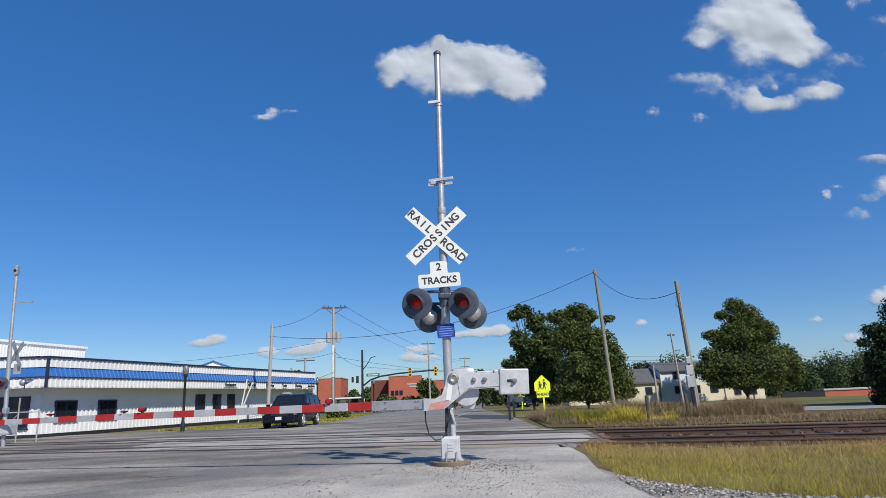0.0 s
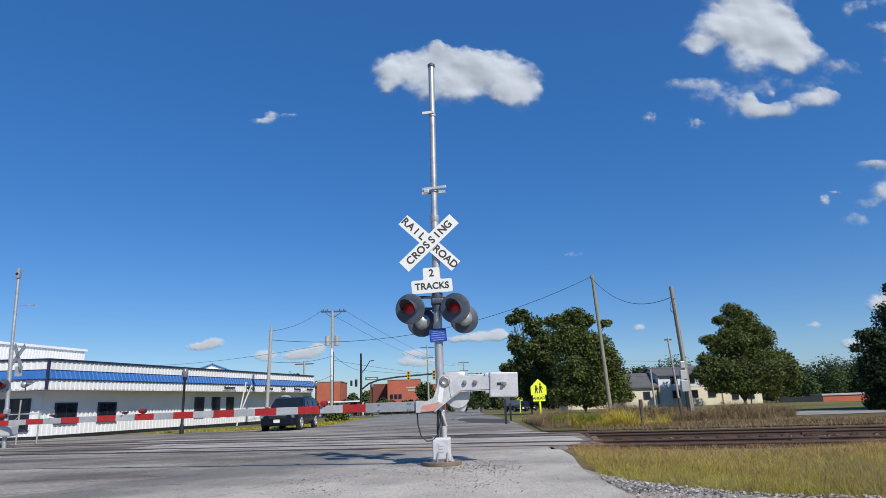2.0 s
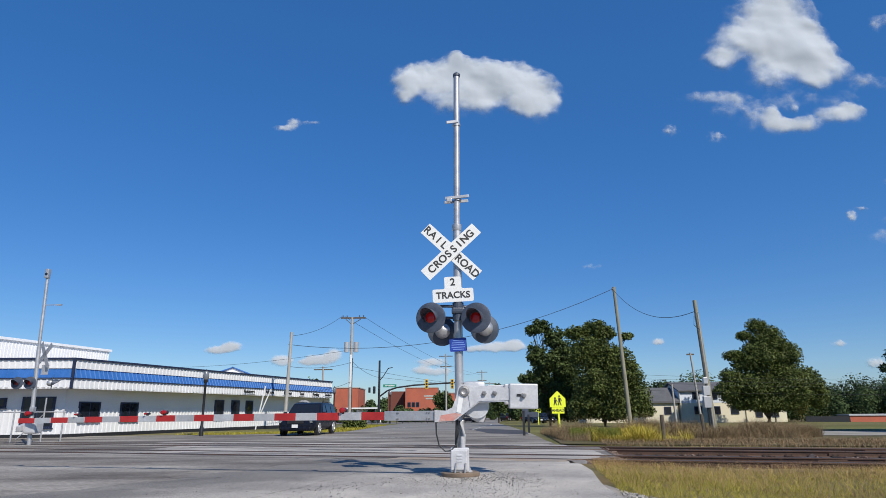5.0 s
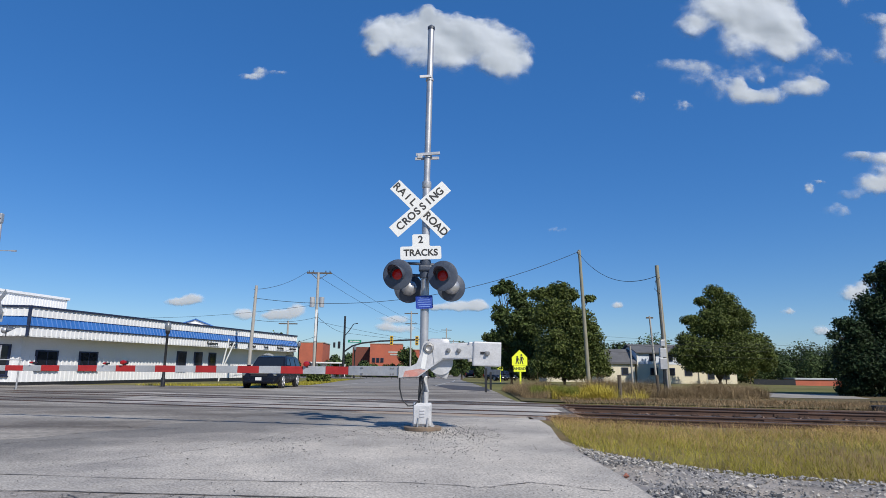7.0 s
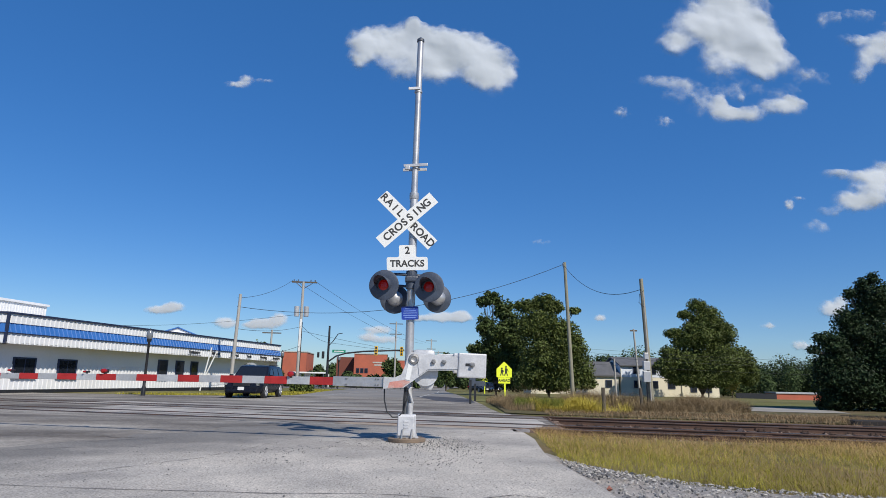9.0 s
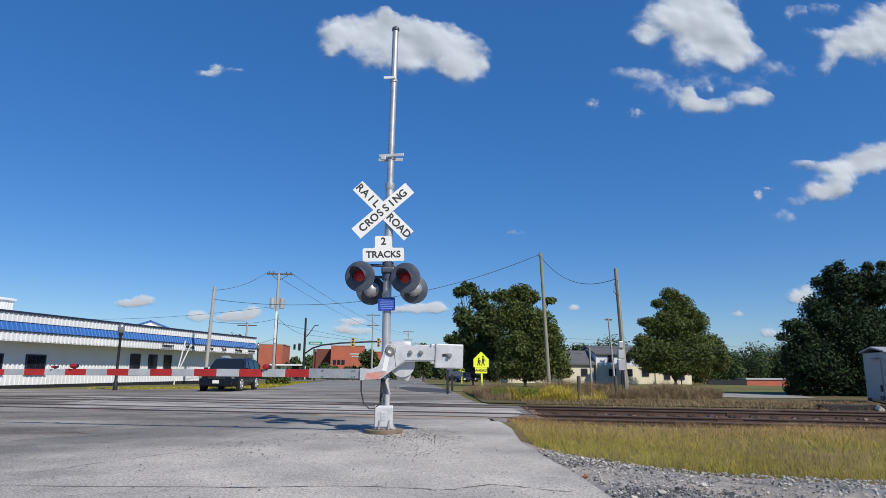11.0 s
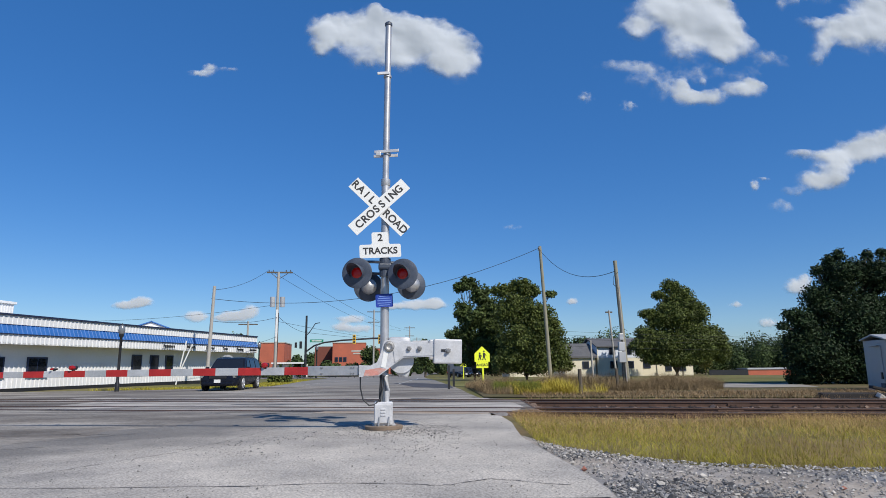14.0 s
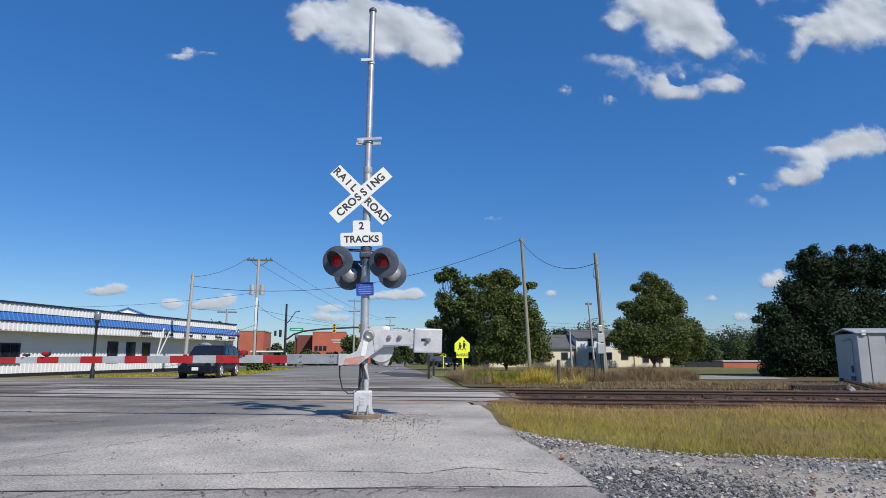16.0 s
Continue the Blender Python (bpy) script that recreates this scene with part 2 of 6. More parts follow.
def prism(bm, outline, axis, lo, hi):
    """An outline of (u, v) drawn out along x or y from lo to hi; u, v are the other two axes."""
    def P(u, v, w):
        return (w, u, v) if axis == "x" else (u, w, v) if axis == "y" else (u, v, w)
    A = [bm.verts.new(P(u, v, lo)) for u, v in outline]
    B = [bm.verts.new(P(u, v, hi)) for u, v in outline]
    n = len(outline)
    fs = [bm.faces.new(A), bm.faces.new(B[::-1])]
    for i in range(n):
        fs.append(bm.faces.new((A[i], B[i], B[(i + 1) % n], A[(i + 1) % n])))
    bmesh.ops.recalc_face_normals(bm, faces=fs)
    return bm


def tube(bm, pts, r, seg=6):
    pts = [Vector(p) for p in pts]
    rings = []
    for i, p in enumerate(pts):
        d = (pts[min(i + 1, len(pts) - 1)] - pts[max(i - 1, 0)]).normalized()
        q = d.to_track_quat("Z", "Y")
        rings.append([bm.verts.new(p + q @ Vector((r * math.cos(2 * math.pi * k / seg), r * math.sin(2 * math.pi * k / seg), 0))) for k in range(seg)])
    for a, b in zip(rings, rings[1:]):
        for k in range(seg):
            bm.faces.new((a[k], a[(k + 1) % seg], b[(k + 1) % seg], b[k]))
    return bm


def lathe(bm, profile, seg=20, m=None):
    """A profile of (radius, z) turned round z."""
    rings = []
    for r, z in profile:
        rings.append([bm.verts.new((r * math.cos(2 * math.pi * k / seg), r * math.sin(2 * math.pi * k / seg), z)) for k in range(seg)])
    fs = []
    for a, b in zip(rings, rings[1:]):
        for k in range(seg):
            fs.append(bm.faces.new((a[k], a[(k + 1) % seg], b[(k + 1) % seg], b[k])))
    fs.append(bm.faces.new(rings[0]))
    fs.append(bm.faces.new(rings[-1]))
    bmesh.ops.recalc_face_normals(bm, faces=fs)
    if m:
        bmesh.ops.transform(bm, matrix=m, verts=[v for ring in rings for v in ring])
    return bm


def smooth(ob, angle=40):
    for p in ob.data.polygons:
        p.use_smooth = True
    ob.data.set_sharp_from_angle(angle=radians(angle))
    return ob


def words(name, text, size, m, material, parent, depth=0.003, label=""):
    cu = bpy.data.curves.new(name, "FONT")
    cu.body, cu.size, cu.align_x, cu.align_y, cu.extrude = text, size, "CENTER", "CENTER", depth
    cu.offset = 0.022 * size
    tmp = bpy.data.objects.new(name, cu)
    scene.collection.objects.link(tmp)
    bpy.context.view_layer.update()
    me = bpy.data.meshes.new_from_object(tmp)
    bpy.data.objects.remove(tmp)
    bpy.data.curves.remove(cu)
    me.materials.clear()
    me.materials.append(material)
    ob = new(name, me)
    ob.parent = parent
    ob.matrix_basis = m
    if label:
        ob["label"] = label
    return ob


# ---- ground ----
SKEW = 0.32                       # the tracks run along (1, -SKEW)
RAIL_S = (16.65, 18.16, 20.98, 22.49)   # y + SKEW * x of the four rails


def step(a, b, x):
    x = min(max((x - a) / (b - a), 0), 1)
    return x * x * (3 - 2 * x)


def road_right(y):
    """x of the pavement's right edge."""
    pts = ((-8, 1.7), (4.64, 1.76), (5.3, 1.92), (6.2, 1.98), (6.8, 2.0), (8.2, 2.04), (9.04, 2.09), (10.04, 2.24), (11.2, 2.43), (12.6, 2.53), (13.9, 2.58), (15.2, 2.8), (16.2, 4.2), (21.2, 4.9), (22.6, 3.8), (26.6, 3.95),
           (34, 4.4), (49, 5.0), (75, 6.4), (102, 8.2), (170, 19), (400, 60))
    for (a, p), (b, q) in zip(pts, pts[1:]):
        if y <= b:
            return p + (q - p) * max(y - a, 0) / (b - a)
    return 10


def gz(x, y):
    s = y + SKEW * x
    z = 0.145 * (1 - step(13.2, 16.0, s)) - 0.65 * step(38, 112, y) - 0.6 * step(40, 60, x) * step(50, 90, y)
    off = x - road_right(y)
    if off > 0:
        z -= 0.17 * step(0.0, 0.5, off) * step(14.9, 15.9, s) * (1 - step(23.2, 25.5, s))
        z -= 0.05 * step(0.0, 1.2, off) * (1 - step(14, 16, s))
    return z


def sheet(name, outline, material, lift, label, category, kind="structure", spacing=1.0, fine_to=40):
    bm = bmesh.new()
    bm.faces.new([bm.verts.new((x, y, 0)) for x, y in outline])
    xs, ys = [p[0] for p in outline], [p[1] for p in outline]
    for axis, lo, hi in ((0, min(xs), max(xs)), (1, min(ys), max(ys))):
        v = lo + spacing
        while v < hi:
            co, no = [0, 0, 0], [0, 0, 0]
            co[axis], no[axis] = v, 1
            bmesh.ops.bisect_plane(bm, geom=bm.verts[:] + bm.edges[:] + bm.faces[:], plane_co=co, plane_no=no)
            v += spacing if abs(v) < fine_to else 25
    for v in bm.verts:
        v.co.z = gz(v.co.x, v.co.y) + lift
    bmesh.ops.recalc_face_normals(bm, faces=bm.faces)
    for f in bm.faces:
        if f.normal.z < 0:
            f.normal_flip()
    return tagged(part(name, bm, material), label, category, kind=kind)


def axis_steps(lo, hi, near_lo, near_hi, d):
    out = [lo] + list(np.arange(near_lo, near_hi, d)) + [hi]
    for far in (200, 600, 1500):
        for sgn in (-1, 1):
            if lo < sgn * far < hi:
                out.append(sgn * far)
    return sorted(out)


def build_ground():
    gx, gy = axis_steps(-4000, 4000, -45, 70, 0.6), sorted(axis_steps(-3000, 4000, -6, 60, 0.6) + list(range(64, 130, 6)))
    verts = [(x, y, gz(x, y) - 0.03) for y in gy for x in gx]
    nx = len(gx)
    faces = [(j * nx + i, j * nx + i + 1, (j + 1) * nx + i + 1, (j + 1) * nx + i) for j in range(len(gy) - 1) for i in range(nx - 1)]
    me = bpy.data.meshes.new("ground")
    me.from_pydata(verts, [], faces)
    me.materials.append(SOIL)
    tagged(new("ground", me), "mown green lawn and bare soil stretching to the horizon", "ground", kind="structure")
    right = [(road_right(y), y) for y in (-8, 4.64, 5.2, 6.2, 6.8, 8.2, 9.04, 10.04, 10.6, 11.2, 11.9, 12.6, 13.2, 13.9, 15.2, 15.6, 16.2, 18, 20, 21.2, 22, 22.6, 24, 26.6)]
    sheet("road", right + [(3.95, 26.6), (4.2, 30), (4.4, 34), (4.6, 40), (-6.2, 40), (-8.5, 37.5), (-12, 36.2), (-60, 36.0), (-60, -8)], ASPHALT, 0.0,
          "worn grey asphalt road and forecourt crossing the tracks", "road")
    sheet("far_road", [(4.6, 40), (5.0, 49), (6.4, 75), (8.2, 102), (12, 135), (21, 170), (70, 430), (60, 430), (10, 172), (-2.5, 135), (-6.5, 118), (-70, 118), (-70, 103.5), (-7.2, 103.5), (-6.8, 74), (-6.0, 47), (-6.2, 40)],
          FAR_ROAD, 0.0, "long straight grey asphalt street with a side street", "road", spacing=6, fine_to=200)
    edge, ragged = [(-0.5, 16.0), (-2.4, 14.4), (-3.2, 12.3), (-4.6, 10.0), (-6.2, 7.6), (-7.8, 6.4), (-9, 6.1), (-5, 5.66), (-2, 5.38), (1.84, 4.97)], []
    for (x0, y0), (x1, y1) in zip(edge, edge[1:]):
        for i in range(9):
            x, y = x0 + (x1 - x0) * i / 9, y0 + (y1 - y0) * i / 9
            k = 0.55 if i and y0 - y1 > 0.9 else 0.08
            ragged.append((x + k * noise.fractal((x * 1.3, y * 1.3, 2), 1.0, 2.0, 3), y + 0.6 * k * noise.fractal((x * 1.3, y * 1.3, 8), 1.0, 2.0, 3)))
    ragged.append(edge[-1])
    sheet("near_patch", [(-14, -8), (1.5, -8), (1.82, 5.1), (-2, 5.5), (-5, 5.78), (-9, 6.2), (-14, 6.6)], NEAR_PATCH, 0.002, "older brownish pavement in the foreground", "pavement")
    sheet("apron", [(x, y) for x, y in right if 5.1 < y < 15.5] + ragged, APRON, 0.005, "pale weathered pavement with gravel dust and fine cracks", "pavement")
    sheet("gravel_verge", [(1.4, -6), (1.4, 4.6), (1.6, 7.3), (1.7, 9.6), (2.15, 9.2), (2.35, 7.7), (2.6, 7.3), (3.5, 6.5), (4.6, 6.05), (5.3, 5.75), (9, 4.0), (14, 1.6), (14, -6)], GRAVEL, -0.002,
          "grey and buff crushed stone verge", "gravel", spacing=0.7)
    sheet("grass_verge", [(1.8, 9.0), (2.35, 7.6), (2.6, 7.25), (3.5, 6.45), (4.6, 6.0), (5.3, 5.7), (9, 3.9), (14, 1.5), (45, 0.5), (45, 1.0), (9.8, 12.2), (2.4, 14.6), (2.1, 11.5)], STRAW, -0.004,
          "straw-coloured soil under dry grass beside the track", "ground")
    sheet("track_bed", [(2.85, 14.8), (10, 12.3), (60, -4.2), (60, 7), (12, 20.6), (4.9, 22.7), (4.9, 21.2), (4.2, 16.3), (2.8, 15.4)], BALLAST, 0.015,
          "rust-stained dark ballast between the rails", "ballast", spacing=0.6, fine_to=70)
    def band(s0, s1, xl, xr, wob=0.25):
        lo = [(xl + (xr - xl) * i / 12, s0 - SKEW * (xl + (xr - xl) * i / 12) + wob * 0.4 * noise.noise((i * 0.9, s0, 0))) for i in range(13)]
        hi = [(xl + (xr - xl) * i / 12 + 0.3, s1 - SKEW * (xl + (xr - xl) * i / 12) + wob * 0.4 * noise.noise((i * 0.9, s1, 5))) for i in range(13)]
        return lo + hi[::-1]
    sheet("crossing_panel", band(18.5, 20.7, -10, 4.4), CROSSING, 0.004, "pale worn pavement between the two tracks", "pavement")
    sheet("crossing_panel", band(16.95, 17.9, -9, 3.6), CROSSING, 0.004, "pale worn pavement between the rails", "pavement")
    sheet("crossing_panel", band(22.8, 23.7, -12, 4.6), CROSSING, 0.004, "pale worn pavement beyond the far rail", "pavement")
    sheet("rust_band", band(15.9, 16.5, -1.5, 3.1), RUST_DUST, 0.009, "rust-tinted pavement strip before the near rail", "pavement")
    sheet("weed_strip", [(4.1, 23.5), (12, 21), (40, 12.5), (60, 10), (60, 30), (20, 34), (5.0, 34), (4.5, 28)], WEED_SOIL, 0.006, "dry weedy soil beyond the tracks", "ground", spacing=0.8)
    sheet("pale_drive", [(15.3, 28.2), (17.6, 27.3), (20.2, 27.0), (22.3, 31.6), (21.0, 32.6), (18.0, 33.9)], DRIVE, 0.02, "pale gravel drive across the lawn", "pavement", spacing=2)


def along(s, x):
    return Vector((x, s - SKEW * x, 0))


def build_tracks():
    rail_out = [(-0.07, 0), (0.07, 0), (0.07, 0.012), (0.012, 0.03), (0.012, 0.115), (0.036, 0.125), (0.036, 0.148), (0.028, 0.155), (-0.028, 0.155), (-0.036, 0.148), (-0.036, 0.125),
                (-0.012, 0.115), (-0.012, 0.03), (-0.07, 0.012)]
    ang = -math.degrees(math.atan(SKEW))
    for i, s in enumerate(RAIL_S):
        o = along(s, 3)
        root = thing("rail", "rust-brown steel rail with a worn shiny head", "rail", (o.x, o.y, -0.138), ang, group="rails of the two tracks")
        part("web", prism(bmesh.new(), rail_out, "x", -75, 110), RUST, root)
        part("head", box(bmesh.new(), (17.5, 0, 0.157), (185, 0.05, 0.004)), POLISHED, root, "worn bright running surface")
        part("joint_bar", box(bmesh.new(), (4.5 + i * 1.7, -0.03, 0.065), (0.6, 0.03, 0.09), bevel=0.006), RUST, root, "bolted rusty joint bar")
    for k, s0 in enumerate((0.5 * (RAIL_S[0] + RAIL_S[1]), 0.5 * (RAIL_S[2] + RAIL_S[3]))):
        me = bpy.data.meshes.new("tie")
        bm = box(bmesh.new(), (0, 0, 0), (0.23, 2.6, 0.17), bevel=0.015)
        bm.to_mesh(me)
        bm.free()
        me.materials.append(TIE)
        root = thing("track_ties", "row of dark creosoted wooden ties in ballast", "railway ties", (0, 0, 0), group="tie rows")
        for j in range(75):
            ob = new("tie", me)
            ob.parent = root
            p = along(s0, (4.3 if k == 0 else 5.6) + 0.53 * j)
            ob.matrix_basis = pose(p.x, p.y, -0.215 + 0.01 * random.random(), 0, 0, ang + random.uniform(-1.5, 1.5))
    plate_me = bpy.data.meshes.new("tie_plate")
    bm = box(bmesh.new(), (0, 0, 0), (0.2, 0.36, 0.03), bevel=0.006)
    for x, y in ((-0.06, -0.11), (0.06, 0.11), (0.06, -0.13)):
        box(bm, (x, y, 0.03), (0.03, 0.035, 0.05))
    bm.to_mesh(plate_me)
    bm.free()
    plate_me.materials.append(RUST_DARK)
    for k, rails in enumerate((RAIL_S[:2], RAIL_S[2:])):
        root = thing("tie_plates", "rusty spiked steel plates under the rails", "tie plate", (0, 0, 0), group="tie plate rows")
        for s in rails:
            for j in range(60):
                ob = new("tie_plate", plate_me)
                ob.parent = root
                p = along(s, (4.3 if k == 0 else 5.6) + 0.53 * j)
                ob.matrix_basis = pose(p.x, p.y, -0.118, 0, 0, ang)
    # flangeway grooves where the road crosses the rails
    for s in RAIL_S:
        for d in (-0.16, 0.1):
            bm = bmesh.new()
            a, b = along(s + d, -40), along(s + d, 4.1)
            n = 130
            vs = []
            for i in range(n + 1):
                p = a.lerp(b, i / n)
                wob = 0.04 * noise.noise((p.x * 0.7, s, 0))
                vs.append((bm.verts.new((p.x, p.y + wob, gz(p.x, p.y) + 0.006)), bm.verts.new((p.x, p.y + wob + max(0.015, 0.09 + 0.13 * noise.noise((p.x * 0.8, s * 3, 1))), gz(p.x, p.y) + 0.006))))
            for (p, q), (r, t) in zip(vs, vs[1:]):
                bm.faces.new((p, r, t, q))
            tagged(part("flangeway", bm, TAR), "dark dirt-filled groove beside the rail in the road", "groove", kind="structure")


build_ground()
# dark sheet painting a shadow on the street; nothing modelled casts it
sheet("asphalt_patch", [(1.4, 44.3), (2.3, 34.3), (4.1, 32.3), (4.7, 39.1), (2.9, 43.4)], SHADE_STRIP, 0.006, "shadow painted as a dark strip on the street beyond the tracks", "pavement", spacing=1.5)
build_tracks()


# ---- the crossing signal ----
def signal_lamp(root, name, c, yaw, lens, back=False):
    """A round flasher: black background disc, hood, lens and housing, facing -y turned by yaw."""
    m = pose(*c, 0, 0, yaw) @ pose(0, 0, 0, 90, 0, 0)      # +z of the lathe looks along -y
    lamp = part(name, lathe(bmesh.new(), [(0.005, 0.0), (0.235, 0.0), (0.252, 0.012), (0.252, 0.02), (0.235, 0.028), (0.16, 0.03), (0.005, 0.03)], 36, m), DARK_GREY, root, "round grey-black flasher background disc")
    smooth(lamp)
    h = part("housing", lathe(bmesh.new(), [(0.005, -0.17), (0.06, -0.165), (0.115, -0.12), (0.13, -0.04), (0.13, 0.0), (0.005, 0.0)], 24, m), GALV if back else DARK_GREY, lamp, "rounded lamp housing")
    smooth(h)
    ln = part("lens", lathe(bmesh.new(), [(0.005, 0.045), (0.045, 0.047), (0.075, 0.04), (0.088, 0.032), (0.088, 0.022), (0.005, 0.022)], 24, m), lens, lamp, "deep red glass lens")
    smooth(ln)
    bm = bmesh.new()
    n, rings = 22, []
    for i in range(n + 1):
        a = radians(-35 + 250 * i / n)
        reach = 0.06 + 0.24 * max(0, math.sin(a) * 0.75 + 0.25) ** 0.8
        for_r = []
        for r, z in ((0.128, 0.028), (0.122, 0.028 + reach), (0.116, 0.028 + reach), (0.120, 0.028)):
            for_r.append(bm.verts.new(m @ Vector((r * math.cos(a), r * math.sin(a), z))))
        rings.append(for_r)
    for a, b in zip(rings, rings[1:]):
        for k in range(4):
            bm.faces.new((a[k], a[(k + 1) % 4], b[(k + 1) % 4], b[k]))
    bmesh.ops.recalc_face_normals(bm, faces=bm.faces)
    smooth(part("hood", bm, DARK_GREY, lamp, "black visor over the lens"))
    return lamp


def crossbuck(root, c, size, yaw, letters=True):
    """Two crossed blades; the lettered front looks along -y turned by yaw."""
    L, w = size
    base = pose(*c, 0, 0, yaw)
    for k, (ang, off) in enumerate(((-43.5, 0.0), (43.5, -0.012))):
        bm = box(bmesh.new(), (0, 0, 0), (L, 0.006, w), bevel=0.002)
        m = base @ pose(0, off, 0, 0, -ang, 0)
        blade = part("crossbuck_blade", bm, SIGN_WHITE, root, "white crossbuck blade with black capitals")
        blade.matrix_basis = m
        if letters:
            if k:
                txt = (("CROSSING", 0.0, 0.178, 1.0),)
            else:
                txt = (("RAIL", -0.36, 0.178, 1), ("ROAD", 0.36, 0.178, 1))
            for s, x, size_, _ in txt:
                step_ = 0.128
                for i, ch in enumerate(s):
                    u = x + (i - (len(s) - 1) / 2) * step_
                    words("letter", ch, size_, pose(u, -0.005, 0, 90, 0, 0), SIGN_BLACK, blade, 0.002)


def build_signal(at):
    root = thing("crossing_signal", "galvanised railroad crossing signal mast with crossbuck, flashers and gate drive", "crossing signal", at)
    g = 0.145
    z = lambda v: v - g
    pole = part("mast", cyl(cyl(bmesh.new(), (0, 0, 0.1), (0, 0, z(4.22)), 0.07, seg=24), (0.0, 0, z(4.22)), (0.035, 0, z(7.2)), 0.056, 0.054, 24), GALV, root, "tall galvanised steel pipe mast")
    smooth(pole)
    smooth(part("mast_cap", lathe(bmesh.new(), [(0.06, -0.05), (0.066, -0.045), (0.066, 0.0), (0.045, 0.02), (0.01, 0.05)], 20, pose(0.035, 0, z(7.2))), DARK_GREY, root, "dark pole cap"))
    smooth(part("collar", lathe(bmesh.new(), [(0.075, -0.06), (0.08, -0.05), (0.08, 0.05), (0.07, 0.06)], 20, pose(0, 0, z(4.22))), GALV, root))
    for zz, xl, xr in ((6.2, -0.16, 0.05), (4.76, -0.2, 0.22)):
        bm = box(bmesh.new(), ((xl + xr) / 2, -0.075, z(zz)), (xr - xl, 0.02, 0.05), (0, -6, 0), bevel=0.004)
        if zz < 5:
            box(bm, (0.0, 0.08, z(zz) - 0.03), (0.42, 0.02, 0.05), (0, -4, 0), bevel=0.004)
            box(bm, (-0.13, -0.08, z(zz) - 0.06), (0.09, 0.05, 0.07), bevel=0.01)
        lathe(bm, [(0.062, -0.02), (0.07, -0.02), (0.07, 0.02), (0.062, 0.02)], 16, pose(0.02, 0, z(zz) - 0.03))
        part("bracket", bm, GALV, root, "bolted angle bracket")
    crossbuck(root, (-0.105, -0.105, z(3.765)), (1.215, 0.228), 2)
    # "2 TRACKS" plate
    bm = bmesh.new()
    out = [(-0.343, 0.0), (0.343, 0.0), (0.343, 0.225), (0.145, 0.225), (0.145, 0.43), (-0.135, 0.43), (-0.135, 0.225), (-0.343, 0.225)]
    prism(bm, out, "y", -0.003, 0.003)
    bmesh.ops.bevel(bm, geom=[e for e in bm.edges if abs(e.verts[0].co.y - e.verts[1].co.y) > 0.004], offset=0.03, segments=3, affect="EDGES", profile=0.5)
    plate = part("tracks_plate", bm, SIGN_WHITE, root, "white plate reading 2 TRACKS in black")
    plate.matrix_basis = pose(-0.075, -0.1, z(2.9), 0, -3, 2)
    words("letter", "2", 0.17, pose(0.005, -0.005, 0.335, 90, 0, 0), SIGN_BLACK, plate)
    words("letter", "TRACKS", 0.155, pose(0, -0.005, 0.113, 90, 0, 0), SIGN_BLACK, plate)
    # flashers on their cross arm
    part("cross_arm", tube(tube(bmesh.new(), [(-0.5, -0.02, z(2.84)), (-0.2, -0.03, z(2.84)), (0.1, -0.02, z(2.83)), (0.35, 0.02, z(2.83))], 0.024, 10), [(-0.25, 0.2, z(2.68)), (0.45, 0.22, z(2.66))], 0.024, 10), DARK_GREY, root, "dark pipe cross arm")
    part("junction_hub", box(cyl(bmesh.new(), (0, 0, z(2.6)), (0, 0, z(2.9)), 0.095, seg=18), (0, -0.02, z(2.76)), (0.22, 0.2, 0.1), bevel=0.03), DARK_GREY, root, "dark cast hub clamped round the mast")
    signal_lamp(root, "flasher", (-0.45, -0.22, z(2.62)), -16, LENS_RED)
    signal_lamp(root, "flasher", (0.29, -0.2, z(2.615)), -16, LENS_HALF)
    signal_lamp(root, "flasher", (-0.27, 0.26, z(2.46)), 190, LENS_DIM, True)
    signal_lamp(root, "flasher", (0.46, 0.3, z(2.5)), 190, LENS_DIM, True)
    blue = part("notice", box(bmesh.new(), (0, 0, 0), (0.28, 0.006, 0.215), bevel=0.02), SIGN_BLUE, root, "small blue metal notice with rows of white print")
    blue.matrix_basis = pose(-0.01, -0.085, z(2.19), 0, -3, 0)
    for i, (zz, w) in enumerate(((0.07, 0.16), (0.035, 0.2), (0.0, 0.22), (-0.04, 0.22), (-0.075, 0.18))):
        part("print_bar", box(bmesh.new(), (0, -0.0045, zz), (w, 0.002, 0.012)), mat_print(), blue)
    # gate drive: counterweight arm, foot, housing
    part("support_arm", bmesh_arm(), SILVER, root, "cast silver-painted gate support arm with red-tinted foot")
    part("arm_foot", bmesh_foot(), FADED_RED, root, "faded red patch of paint on the arm foot")
    part("white_strip", box(bmesh.new(), (0.005, -0.285, 1.13), (0.075, 0.006, 0.33), (0, 10, 0), bevel=0.002), SIGN_WHITE, root, "plain white reflective strip")
    smooth(part("pivot", lathe(bmesh.new(), [(0.01, 0.02), (0.035, 0.02), (0.05, 0.03), (0.075, 0.025), (0.085, 0.0), (0.085, -0.05)], 24, pose(0.07, -0.29, z(1.44), 90)), BOLT, root, "round pivot boss"))
    for x in (0.385, 0.55):
        part("bolt", lathe(bmesh.new(), [(0.01, 0.05), (0.022, 0.05), (0.024, 0.03), (0.04, 0.028), (0.042, 0.0)], 6, pose(x, -0.295, z(1.405), 90)), BOLT, root, "hexagon bolt")
    w = part("counterweight", box(bmesh.new(), (1.005, -0.22, z(1.355)), (0.45, 0.2, 0.385), (0, 1.5, 0), bevel=0.02), SILVER, root, "heavy silver-grey counterweight block")
